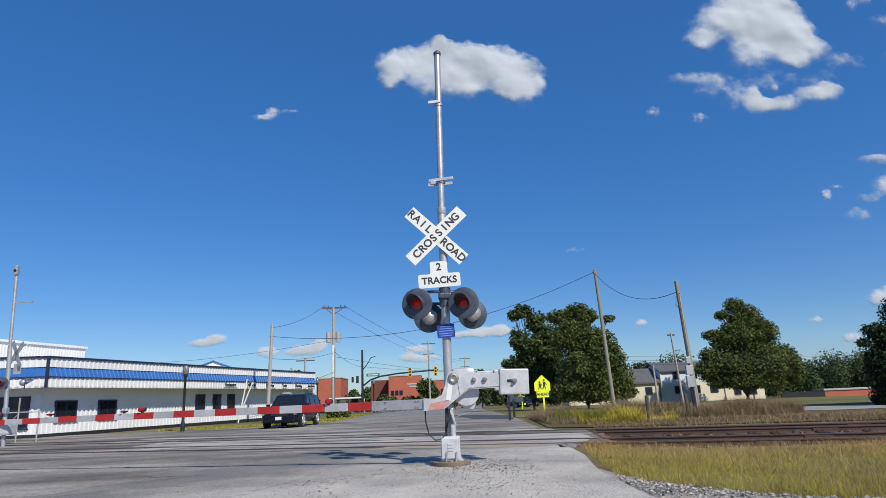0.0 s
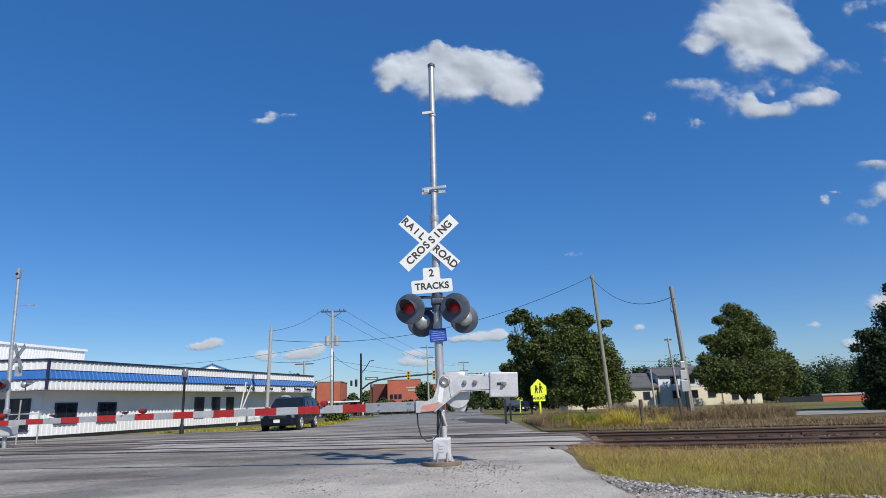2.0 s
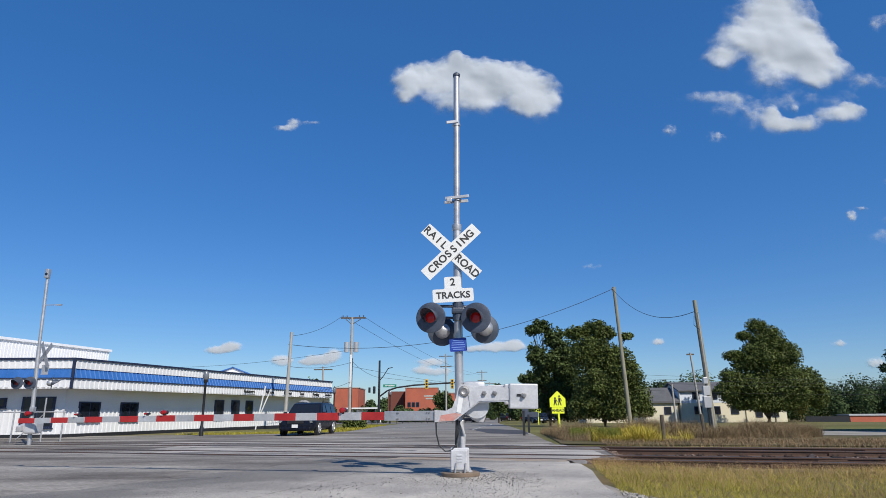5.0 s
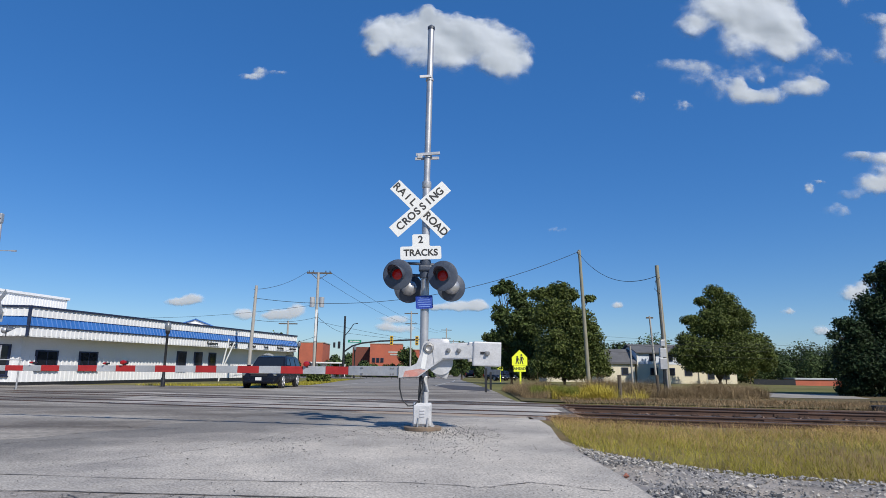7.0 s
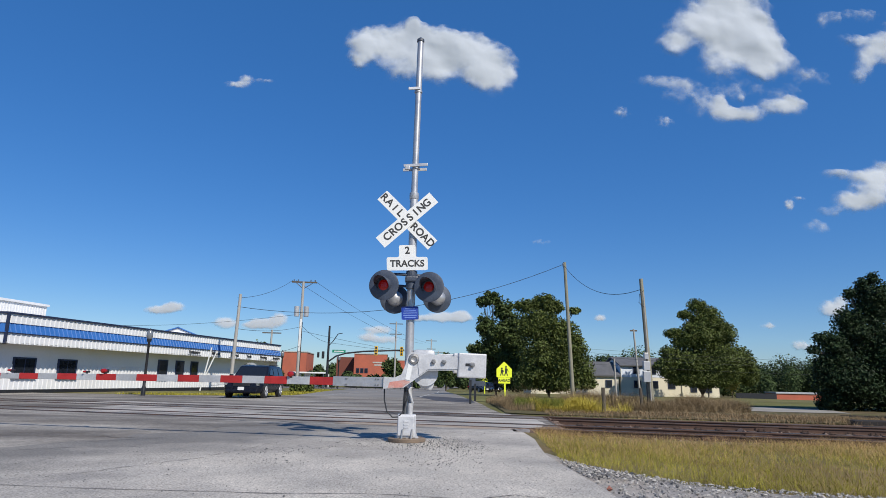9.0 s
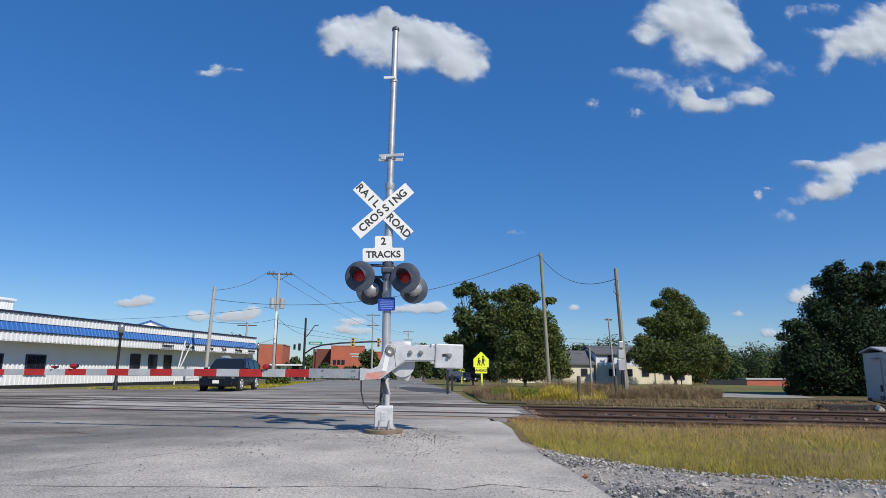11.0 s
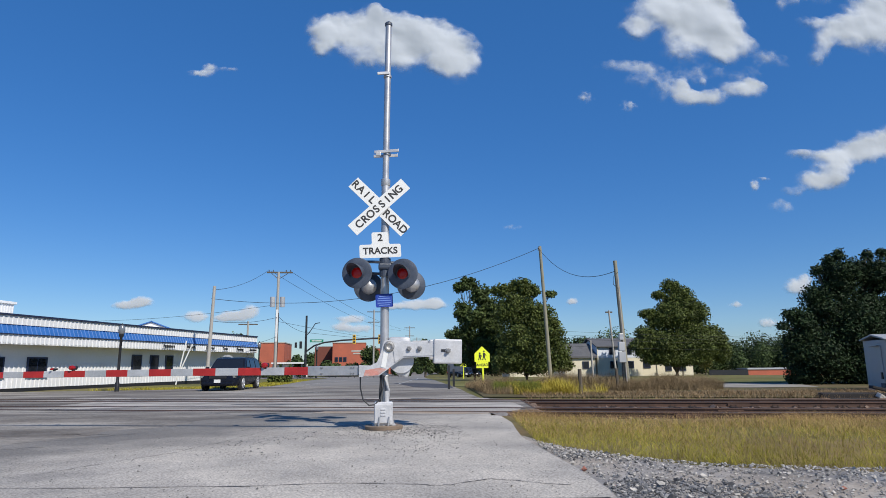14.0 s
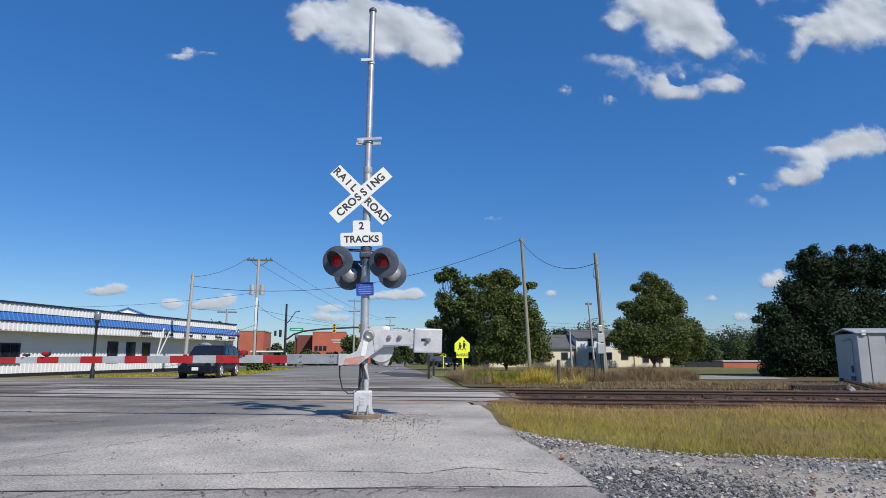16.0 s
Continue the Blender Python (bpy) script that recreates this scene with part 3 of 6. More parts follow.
    part("slot", box(bmesh.new(), (0.97, -0.325, z(1.37)), (0.15, 0.012, 0.04), bevel=0.004), BLACK, w, "dark adjusting slot")
    part("bolt", lathe(bmesh.new(), [(0.01, 0.06), (0.028, 0.06), (0.03, 0.02), (0.045, 0.018), (0.045, 0.0)], 6, pose(1.0, -0.325, z(1.365), 90)), BOLT, w)
    bm = box(bmesh.new(), (0.62, 0.25, z(1.47)), (0.3, 0.06, 0.16), bevel=0.01)
    box(bm, (0.95, 0.25, z(1.4)), (0.4, 0.16, 0.33), bevel=0.02)
    part("rear_arm", bm, SILVER, root, "second silver arm and counterweight behind the mast")
    house = part("motor_housing", box(box(cyl(bmesh.new(), (0.27, -0.16, z(1.22)), (0.27, 0.3, z(1.22)), 0.2, seg=24), (0.24, 0.05, z(1.45)), (0.36, 0.36, 0.3), bevel=0.06), (0.3, 0.05, z(1.05)), (0.22, 0.34, 0.16), (0, 20, 0), bevel=0.05), SILVER, root, "rounded silver-painted motor housing")
    smooth(house)
    # pipe, junction box, base
    smooth(part("conduit", tube(bmesh.new(), [(0.03, -0.09, z(0.5)), (0.05, -0.1, z(0.75)), (0.03, -0.1, z(0.98)), (-0.02, -0.08, z(1.05))], 0.045, 10), SILVER, root))
    smooth(part("hose", tube(bmesh.new(), [(-0.38, -0.2, z(0.98)), (-0.375, -0.2, z(0.8)), (-0.33, -0.2, z(0.62)), (-0.24, -0.2, z(0.535)), (-0.15, -0.2, z(0.54)), (-0.06, -0.18, z(0.63)), (-0.02, -0.15, z(0.8)), (0.0, -0.12, z(1.0))], 0.011, 8), BLACK, root, "black cable looping to the gate arm"))
    smooth(part("hose", tube(bmesh.new(), [(-0.05, -0.1, z(1.0)), (-0.06, -0.11, z(0.75)), (-0.07, -0.1, z(0.5))], 0.022, 8), BLACK, root))
    jb = part("junction_box", box(bmesh.new(), (-0.01, -0.1, z(0.4)), (0.29, 0.2, 0.36), bevel=0.02), SILVER, root, "silver cast junction box at the mast foot")
    d = part("door", box(bmesh.new(), (-0.025, -0.21, z(0.405)), (0.25, 0.025, 0.3), bevel=0.012), SILVER, jb, "embossed box door")
    for i in range(3):
        part("emboss_bar", box(bmesh.new(), (-0.02, -0.226, z(0.44) - i * 0.045 + 0.03), (0.08, 0.008, 0.03), bevel=0.003), SILVER, d)
    for x in (-0.09, 0.06):
        part("strut", cyl(bmesh.new(), (x, -0.24, z(0.2)), (x + 0.02, -0.235, z(0.36)), 0.014, seg=8), GALV, jb)
    bm = lathe(bmesh.new(), [(0.225, 0.0), (0.23, 0.02), (0.225, 0.045), (0.1, 0.05)], 28)
    part("base_flange", bm, SILVER, root, "bolted cast base flange")
    for k in range(4):
        a = radians(45 + 90 * k)
        bm = cyl(bmesh.new(), (0.2 * math.cos(a), 0.2 * math.sin(a), 0.03), (0.2 * math.cos(a), 0.2 * math.sin(a), 0.13), 0.02, seg=8)
        lathe(bm, [(0.04, 0.05), (0.042, 0.075), (0.03, 0.085)], 6, pose(0.2 * math.cos(a), 0.2 * math.sin(a), 0))
        part("anchor_bolt", bm, GALV, root)
        part("base_rib", prism(bmesh.new(), [(0.06, 0.04), (0.25, 0.04), (0.06, 0.16)], "y", -0.012, 0.012), SILVER, root).matrix_basis = pose(0, 0, 0, 0, 0, 90 * k)
    return root


def mat_print():
    return bpy.data.materials.get("print_white") or mat("print_white", (0.16, 0.26, 0.60), 0.6, vary=0.05)


def bmesh_arm():
    g = 0.145
    bm = bmesh.new()
    # long bar to the counterweight, and the blade running down to the gate foot
    out = [(-0.02, 1.36), (0.02, 1.40), (0.1, 1.40), (0.19, 1.385), (0.79, 1.345), (0.79, 1.13), (0.3, 1.12), (0.13, 1.0), (-0.08, 0.845), (-0.4, 0.825), (-0.4, 1.01), (-0.22, 1.0), (-0.12, 1.05), (-0.06, 1.2)]
    prism(bm, out, "y", -0.28, -0.225)
    out2 = [(0.12, 1.37), (0.79, 1.33), (0.79, 1.15), (0.3, 1.14), (0.16, 1.04)]
    prism(bm, out2, "y", -0.292, -0.281)
    return bm


def bmesh_foot():
    return prism(bmesh.new(), [(-0.33, 0.835), (-0.1, 0.85), (0.03, 0.94), (-0.08, 0.965), (-0.3, 0.93)], "y", -0.2835, -0.281)


def build_gate_arm(root_at, yaw, n, name_label, u0, z0, droop=0.0, lights=(), scale=1.0, plain=2):
    """A striped gate arm lying along local -x from the foot; grey aluminium at the root, then red and white sleeves."""
    root = thing("gate_arm", name_label, "gate arm", root_at, yaw)
    # tapered bar
    L0 = 0.84 * scale
    part("root_bar", box(bmesh.new(), (-L0 / 2 - u0, 0, z0), (L0, 0.05, 0.15 * scale), bevel=0.006), GALV, root, "bare aluminium root of the arm")
    for x in (-u0 - 0.08, -u0 - 0.12, -u0 - 0.6, -u0 - 0.62):
        for zz in (0.045, -0.045):
            part("bolt", cyl(bmesh.new(), (x, -0.035, z0 + zz), (x, 0.02, z0 + zz), 0.012, seg=6), BOLT, root)
    u = u0 + L0
    for i in range(n):
        w = 0.398 * scale
        hgt = (0.125 - 0.03 * i / n) * scale
        m = ARM_RED if i % 2 == 0 else ARM_GREY
        part("stripe", box(bmesh.new(), (-u - w / 2, 0, z0 - droop * (u - u0) ** 2), (w - 0.002, 0.045, hgt), (0, random.uniform(-0.2, 0.2), 0), bevel=0.005), m, root,
             "red reflective sleeve" if i % 2 == 0 else "weathered white sleeve")
        u += w
    for lu, r in lights:
        x = -u0 - lu
        lamp = part("arm_lamp", lathe(bmesh.new(), [(0.01, 0.06), (r * 0.8, 0.05), (r, 0.02), (r, -0.02), (r * 0.7, -0.05)], 20, pose(x, -0.01, z0 + 0.05 + r, 90)), LENS_ARM, root, "round red arm lamp")
        smooth(lamp)
        part("lamp_socket", box(bmesh.new(), (x + 0.02, 0, z0 + 0.06), (r * 0.9, 0.05, 0.05), bevel=0.008), BLACK, lamp)
        part("lamp_back", lathe(bmesh.new(), [(r * 0.7, -0.05), (r * 0.9, -0.09), (0.01, -0.1)], 16, pose(x, -0.01, z0 + 0.05 + r, 90)), BLACK, lamp)
    return root


MAST = (0.2, 10.5, 0.145)
build_signal(MAST)
# concrete collar and stone round the mast
tagged(part("footing", lathe(bmesh.new(), [(0.01, 0.0), (0.30, 0.0), (0.305, 0.05), (0.28, 0.062), (0.01, 0.062)], 32, pose(MAST[0], MAST[1], 0.155)), mat("rusty_concrete", (0.19, 0.14, 0.10), 0.9, vary=0.25, scale=5)),
       "round rust-stained concrete footing under the mast", "footing")
build_gate_arm((-0.2, 10.28, 0), -15.8, 19, "lowered crossing gate arm with red and white stripes and lamps", 0.0, 1.07, 0.0006,
               ((1.58, 0.046), (5.08, 0.04), (5.45, 0.02), (7.02, 0.02), (8.2, 0.045)))


# ---- second signal across the road ----
def build_far_signal(at):
    root = thing("crossing_signal", "grey crossing signal mast seen from behind with lamps and crossbuck", "crossing signal", at)
    smooth(part("mast", cyl(cyl(bmesh.new(), (0, 0, 0), (-0.21, 0, 4.0), 0.08, seg=16), (-0.21, 0, 4.0), (-0.31, 0, 7.05), 0.062, seg=16), GALV, root))
    part("camera_head", box(bmesh.new(), (-0.31, -0.02, 7.1), (0.16, 0.2, 0.42), bevel=0.04), GALV, root, "pale cylinder head on the mast")
    part("lens", cyl(bmesh.new(), (-0.31, -0.13, 7.07), (-0.31, -0.11, 7.07), 0.06), BLACK, root)
    part("bracket", box(box(bmesh.new(), (0.08, 0, 5.75), (0.75, 0.03, 0.035)), (0.38, 0, 5.75), (0.2, 0.08, 0.06)), GALV, root, "side bracket with a small sensor")
    base = pose(0.02, 0.09, 3.68, 0, 0, 150)
    for a in (40, -56):
        b = part("crossbuck_blade", box(bmesh.new(), (0, 0, 0), (1.22, 0.008, 0.228), bevel=0.002), GALV, root, "bare back of a crossbuck blade")
        b.matrix_basis = base @ pose(0, 0, 0, 0, a, 0)
    part("plate_back", box(bmesh.new(), (0.12, 0.1, 3.06), (0.3, 0.01, 0.4), bevel=0.002), GALV, root)
    signal_lamp(root, "flasher", (-0.8, -0.1, 2.52), 0, LENS_DIM)
    signal_lamp(root, "flasher", (-0.24, -0.16, 2.52), 5, LENS_RED)
    signal_lamp(root, "flasher", (0.47, 0.1, 2.52), 120, LENS_DIM, True)
    part("cross_arm", tube(bmesh.new(), [(-0.82, 0, 2.68), (0.5, 0, 2.68)], 0.025), DARK_GREY, root)
    part("gate_drive", box(box(bmesh.new(), (0.05, 0, 0.75), (0.5, 0.5, 0.45), bevel=0.08), (-0.25, -0.1, 0.8), (0.16, 0.7, 0.25), (15, 0, 0), bevel=0.04), SILVER, root, "silver gate drive housing")
    part("control_box", box(bmesh.new(), (0.0, -0.1, 1.45), (0.16, 0.2, 0.24), bevel=0.02), GALV, root)
    return root


build_far_signal((-16.72, 26.0, -0.1))
build_gate_arm((-16.95, 25.7, 0), 165, 18, "far lowered gate arm with red and white stripes", 0.2, 0.93, 0.0, ((3.2, 0.045),))
# chain-link fence stubs and pipes by the far signal
def build_fence():
    root = thing("pipe_fence", "galvanised pipe fence beside the white building", "fence", (-19.2, 28.5, 0), 12)
    for i, x in enumerate((-2.2, -1.1, 0.0, 1.2, 2.0)):
        part("post", cyl(bmesh.new(), (x, 0, 0), (x, 0, 1.9 if i % 2 else 1.4), 0.035, seg=8), GALV, root)
    part("top_rail", cyl(bmesh.new(), (-2.4, 0, 1.28), (2.1, 0, 1.28), 0.025, seg=8), GALV, root)
    part("brace", cyl(bmesh.new(), (0.2, 0, 0.1), (1.2, 0, 1.2), 0.02, seg=8), GALV, root)


build_fence()


# ---- white building ----
def ribbed(u0, u1, z0, z1, y0, tilt=0.0, pitch=0.3, depth=0.035):
    """A ribbed metal sheet in the plane y = y0, along x from u0 to u1; tilt: how far its top leans back."""
    bm = bmesh.new()
    n = int((u1 - u0) / pitch)
    cols = []
    for i in range(n):
        u = u0 + (u1 - u0) * i / n
        w = (u1 - u0) / n
        for f, d in ((0, 0), (0.62, 0), (0.7, depth), (0.92, depth)):
            cols.append((u + f * w, d))
    cols.append((u1, 0))
    vs = [(bm.verts.new((u, y0 - d, z0)), bm.verts.new((u, y0 - d + tilt, z1))) for u, d in cols]
    for (a, b), (c, d) in zip(vs, vs[1:]):
        bm.faces.new((a, c, d, b))
    for f in bm.faces:
        f.normal_update()
    return bm


def facade(parent, L, wins, signs, e0=0.0, e1=0.0):
    """Long wall along local +x, face at y = 0 looking to -y; fascia hangs 0.75 in front."""
    f = -1.05
    part("wall", box(bmesh.new(), (L / 2, 0.15, 1.7), (L, 0.3, 3.5)), WHITE_METAL, parent, "white metal wall")
    part("siding", ribbed(0, L, 0.12, 1.5, -0.012), WHITE_METAL, parent, "ribbed white lower siding")
    part("plinth", box(bmesh.new(), (L / 2, -0.03, 0.0), (L, 0.06, 0.34)), BLACK, parent, "black base strip")
    part("soffit", box(bmesh.new(), (L / 2 + (e0 + e1) / 2, f / 2, 2.52), (L - e0 + e1, -f, 0.06)), WHITE_METAL, parent)
    part("fascia", ribbed(e0, L + e1, 2.48, 3.02, f, 0.0), WHITE_METAL, parent, "white ribbed lower fascia")
    part("awning", ribbed(e0, L + e1, 3.02, 3.52, f - 0.05, 0.22, 0.3), BLUE_METAL, parent, "bright blue sloped ribbed metal band")
    part("parapet", ribbed(e0, L + e1, 3.52, 3.98, f + 0.1, 0.0), WHITE_METAL, parent, "white ribbed parapet")
    part("coping", box(bmesh.new(), (L / 2 + (e0 + e1) / 2, f + 0.2, 4.02), (L - e0 + e1, 0.4, 0.1), bevel=0.01), NAVY, parent, "dark navy coping")
    part("drip_edge", box(bmesh.new(), (L / 2 + (e0 + e1) / 2, f - 0.06, 3.01), (L - e0 + e1, 0.05, 0.05)), NAVY, parent)
    for u0, u1, z0, z1 in wins:
        w = part("window", box(bmesh.new(), ((u0 + u1) / 2, -0.02, (z0 + z1) / 2), (u1 - u0, 0.08, z1 - z0), bevel=0.01), NAVY, parent, "dark framed window")
        k = 2 if u1 - u0 > 1.3 else 1
        ww = (u1 - u0 - 0.16) / k
        for i in range(k):
            part("pane", box(bmesh.new(), (u0 + 0.08 + ww * (i + 0.5), -0.062, (z0 + z1) / 2), (ww - 0.06, 0.012, z1 - z0 - 0.16)), GLASS_DARK, w, "dark glass pane")
        part("sill", box(bmesh.new(), ((u0 + u1) / 2, -0.08, z0 - 0.04), (u1 - u0 + 0.1, 0.12, 0.06)), NAVY, w)
    for u, s, size in signs:
        words("sign_letters", s, size, pose(u, f - 0.045, 2.76, 90, 0, 0), SIGN_BLACK, parent, 0.01, "black bold department lettering")
        part("underline", box(bmesh.new(), (u, f - 0.045, 2.56), (len(s) * size * 0.5, 0.012, 0.03)), DARK_GREY, parent)


def build_store():
    yaw = math.degrees(math.atan2(0.956, 0.293))
    root = thing("store_building", "long low white metal-clad store with a blue band and dark windows", "store", (-20.29, 34.0, 0), yaw)
    L = 28.6
    facade(root, L, [(0.85, 2.3, 0.8, 1.85), (3.75, 5.15, 0.8, 1.85), (12.4, 13.45, 0.8, 2.12), (14.35, 15.35, 0.8, 2.12), (16.15, 17.1, 0.8, 2.12)],
           [(14.95, "Fasteners", 0.36), (17.75, "Millwork", 0.33), (20.45, "Electrical", 0.33), (22.75, "Tools", 0.33), (25.25, "Plumbing", 0.33), (27.65, "Hardware", 0.33)], e0=-0.721)
    part("body", box(bmesh.new(), (L / 2, 9.2, 1.9), (L, 17.6, 3.8)), WHITE_METAL, root)
    part("end_wall", box(bmesh.new(), (L + 0.06, 8.6, 2.0), (0.12, 18.6, 4.0)), WHITE_METAL, root)
    side = thing("corner_store", "white and blue metal front of the store with a barred window", "store")
    side.matrix_basis = pose(-20.29, 34.0, 0, 0, 0, 4) @ pose(-22, 0, 0)
    facade(side, 22.0, [(19.8, 21.5, 0.5, 2.1), (16.6, 19.0, 1.55, 2.05)], [], e1=0.721)
    part("corner_post", box(bmesh.new(), (22.71, -1.06, 3.25), (0.12, 0.12, 1.5)), NAVY, side, "navy corner trim")
    up = thing("warehouse", "taller white ribbed metal warehouse behind the store", "warehouse", (-40.0, 31.9, 0), 75.7)
    part("wall", ribbed(0, 29.6, 3.0, 7.1, -0.02), WHITE_METAL, up)
    part("block", box(bmesh.new(), (14.8, 6, 3.5), (29.5, 12, 7.0)), WHITE_METAL, up)
    part("coping", box(bmesh.new(), (14.8, 6, 7.15), (29.9, 12.4, 0.22), bevel=0.03), WHITE_METAL, up)
    gb = thing("roof_gable", "small white roof gable with blue trim on the store", "gable", (-19.0, 56.0, 3.9), 22)
    part("gable", prism(bmesh.new(), [(-1.9, 0), (1.9, 0), (1.9, 0.45), (0, 1.15), (-1.9, 0.45)], "y", 0, 3), WHITE_METAL, gb)
    for s in (-1, 1):
        part("roof_slope", box(bmesh.new(), (s * 1.0, 1.5, 0.86), (2.25, 3.3, 0.09), (0, s * 20.5, 0)), BLUE_METAL, gb, "blue metal gable roof")


build_store()


# ---- poles, wires, street furniture ----
def span(name, a, b, sag, r=0.012, label="thin dark overhead wire", n=20):
    a, b = Vector(a), Vector(b)
    pts = [a.lerp(b, i / n) - Vector((0, 0, sag * 4 * (i / n) * (1 - i / n))) for i in range(n + 1)]
    return tagged(part(name, tube(bmesh.new(), pts, r * 0.72, 5), WIRE), label, "wire", group="overhead wires")


def wood_pole(at, top, r, label, material=WOOD_POLE, group=""):
    root = thing("utility_pole", label, "utility pole", at, group=group)
    smooth(part("shaft", cyl(bmesh.new(), (0, 0, -0.3), (top[0] - at[0], top[1] - at[1], top[2] - at[2]), r, r * 0.72, 12), material, root))
    return root


pa = wood_pole((13.22, 46.3, -0.1), (12.78, 46.3, 10.18), 0.16, "leaning weathered timber pole carrying one wire")
part("insulator", cyl(bmesh.new(), (-0.55, -0.05, 9.95), (-0.55, -0.05, 10.2), 0.07, seg=10), BOLT, pa)
pb = wood_pole((12.0, 29.0, 0), (11.72, 29.0, 6.1), 0.125, "weathered timber pole with meter boxes beyond the track")
for zz, w, h, m in ((1.95, 0.3, 0.42, SHED), (1.45, 0.34, 0.5, SHED), (2.4, 0.2, 0.3, GALV)):
    part("meter_box", box(bmesh.new(), (-0.3, -0.2, zz), (w, 0.18, h), bevel=0.02), m, pb, "grey metal meter box")
part("conduit", cyl(bmesh.new(), (-0.28, -0.18, -0.1), (-0.3, -0.18, 1.5), 0.04, seg=8), BLACK, pb)
part("conduit", cyl(bmesh.new(), (-0.12, -0.2, -0.1), (-0.28, -0.2, 5.4), 0.03, seg=8), GREY_POLE, pb)
part("drip_loop", tube(bmesh.new(), [(-0.25, -0.2, 5.5), (-0.5, -0.3, 5.3), (-0.55, -0.3, 4.9), (-0.3, -0.25, 4.7)], 0.015), WIRE, pb)
span("wire", (12.64, 46.2, 10.0), (11.6, 28.9, 5.55), 1.0, 0.022)
span("wire", (12.64, 46.2, 10.0), (-12.1, 48, 6.25), 1.75, 0.026)
wp = wood_pole((-12.1, 48.0, 0), (-12.1, 48, 7.2), 0.15, "pale leaning timber pole beside the store", GREY_POLE)
wp.matrix_basis = pose(-12.1, 48, 0, 0, 1.5, 0)

gw = thing("guy_wires", "two white guy-wire guards slanting to the ground by the store", "guy wire", (-14.0, 47.2, 0))
part("guard", cyl(bmesh.new(), (0.0, 0, 0.0), (0.55, 0, 3.1), 0.05, seg=8), SIGN_WHITE, gw)
part("guard", cyl(bmesh.new(), (0.1, 0.8, 1.2), (0.75, 0.8, 2.9), 0.05, seg=8), SIGN_WHITE, gw)


def big_utility_pole():
    root = thing("utility_pole", "tall grey utility pole with crossarm and two transformers", "utility pole", (-9.07, 60, 0))
    smooth(part("shaft", cyl(bmesh.new(), (0, 0, -0.2), (0, 0, 10.1), 0.17, 0.12, 12), GREY_POLE, root))
    part("cross_arm", box(bmesh.new(), (0.1, 0, 10.05), (2.4, 0.12, 0.14)), BARK, root, "dark timber crossarm")
    for s in (-1, 1):
        part("brace", cyl(bmesh.new(), (s * 0.75 + 0.1, 0, 9.95), (0, 0, 9.4), 0.03, seg=6), BARK, root)
        part("transformer", cyl(bmesh.new(), (s * 0.45, -0.05, 6.75), (s * 0.45, -0.05, 7.7), 0.24, seg=16), SHED, root, "pale grey transformer can")
    for x in (-0.9, -0.5, 0.7, 1.1):
        part("insulator", cyl(bmesh.new(), (x, 0, 10.1), (x, 0, 10.3), 0.05, seg=8), DARK_GREY, root)
    part("strip", box(bmesh.new(), (0.02, -0.16, 5.0), (0.2, 0.03, 3.0)), SIGN_WHITE, root, "pale cable guard")
    part("guard", box(bmesh.new(), (0.16, -0.08, 3.2), (0.05, 0.05, 6)), BLACK, root)


big_utility_pole()
for (a, b, sag) in (((-12.1, 48, 6.9), (-10.1, 60, 10.2), 0.4), ((-12.1, 48, 4.6), (-9.0, 60, 5.8), 0.3), ((-9.0, 60, 5.9), (-7.6, 72, 5.0), 0.3),
                    ((-12.1, 48, 2.8), (-9.0, 60, 4.0), 0.4), ((-8.0, 60, 10.2), (8, 140, 9), 1.0), ((-9.8, 60, 10.2), (6, 140, 9), 1.2), ((-9.0, 60, 5.4), (14, 140, 7), 0.8),
                    ((-7.6, 72, 5.0), (30, 110, 6), 1.0), ((-40, 80, 7), (-9.0, 60, 7), 0.6)):
    span("wire", a, b, sag, 0.022)


def street_lamp(at, h):
    root = thing("street_lamp", "black ornamental street lamp with a clear acorn globe", "street lamp", at, group="ornamental street lamps")
    smooth(part("post", lathe(bmesh.new(), [(0.11, 0), (0.11, 0.45), (0.08, 0.55), (0.07, 1.0), (0.06, h - 0.75), (0.11, h - 0.68), (0.12, h - 0.55)], 14), BLACK, root))
    smooth(part("globe", lathe(bmesh.new(), [(0.12, h - 0.55), (0.17, h - 0.4), (0.15, h - 0.22), (0.08, h - 0.1)], 14), GLASS_PALE, root, "clear acorn globe"))
    part("finial", lathe(bmesh.new(), [(0.09, h - 0.11), (0.05, h - 0.05), (0.02, h)], 10), BLACK, root)
    return root


GLASS_PALE = mat("acorn_glass", (0.16, 0.17, 0.18), 0.2, vary=0.1, gloss=0.8)
street_lamp((-13.1, 34.5, -0.05), 3.55)
street_lamp((-10.3, 58.5, 0), 3.5)
street_lamp((-6.0, 68, 0), 3.5)


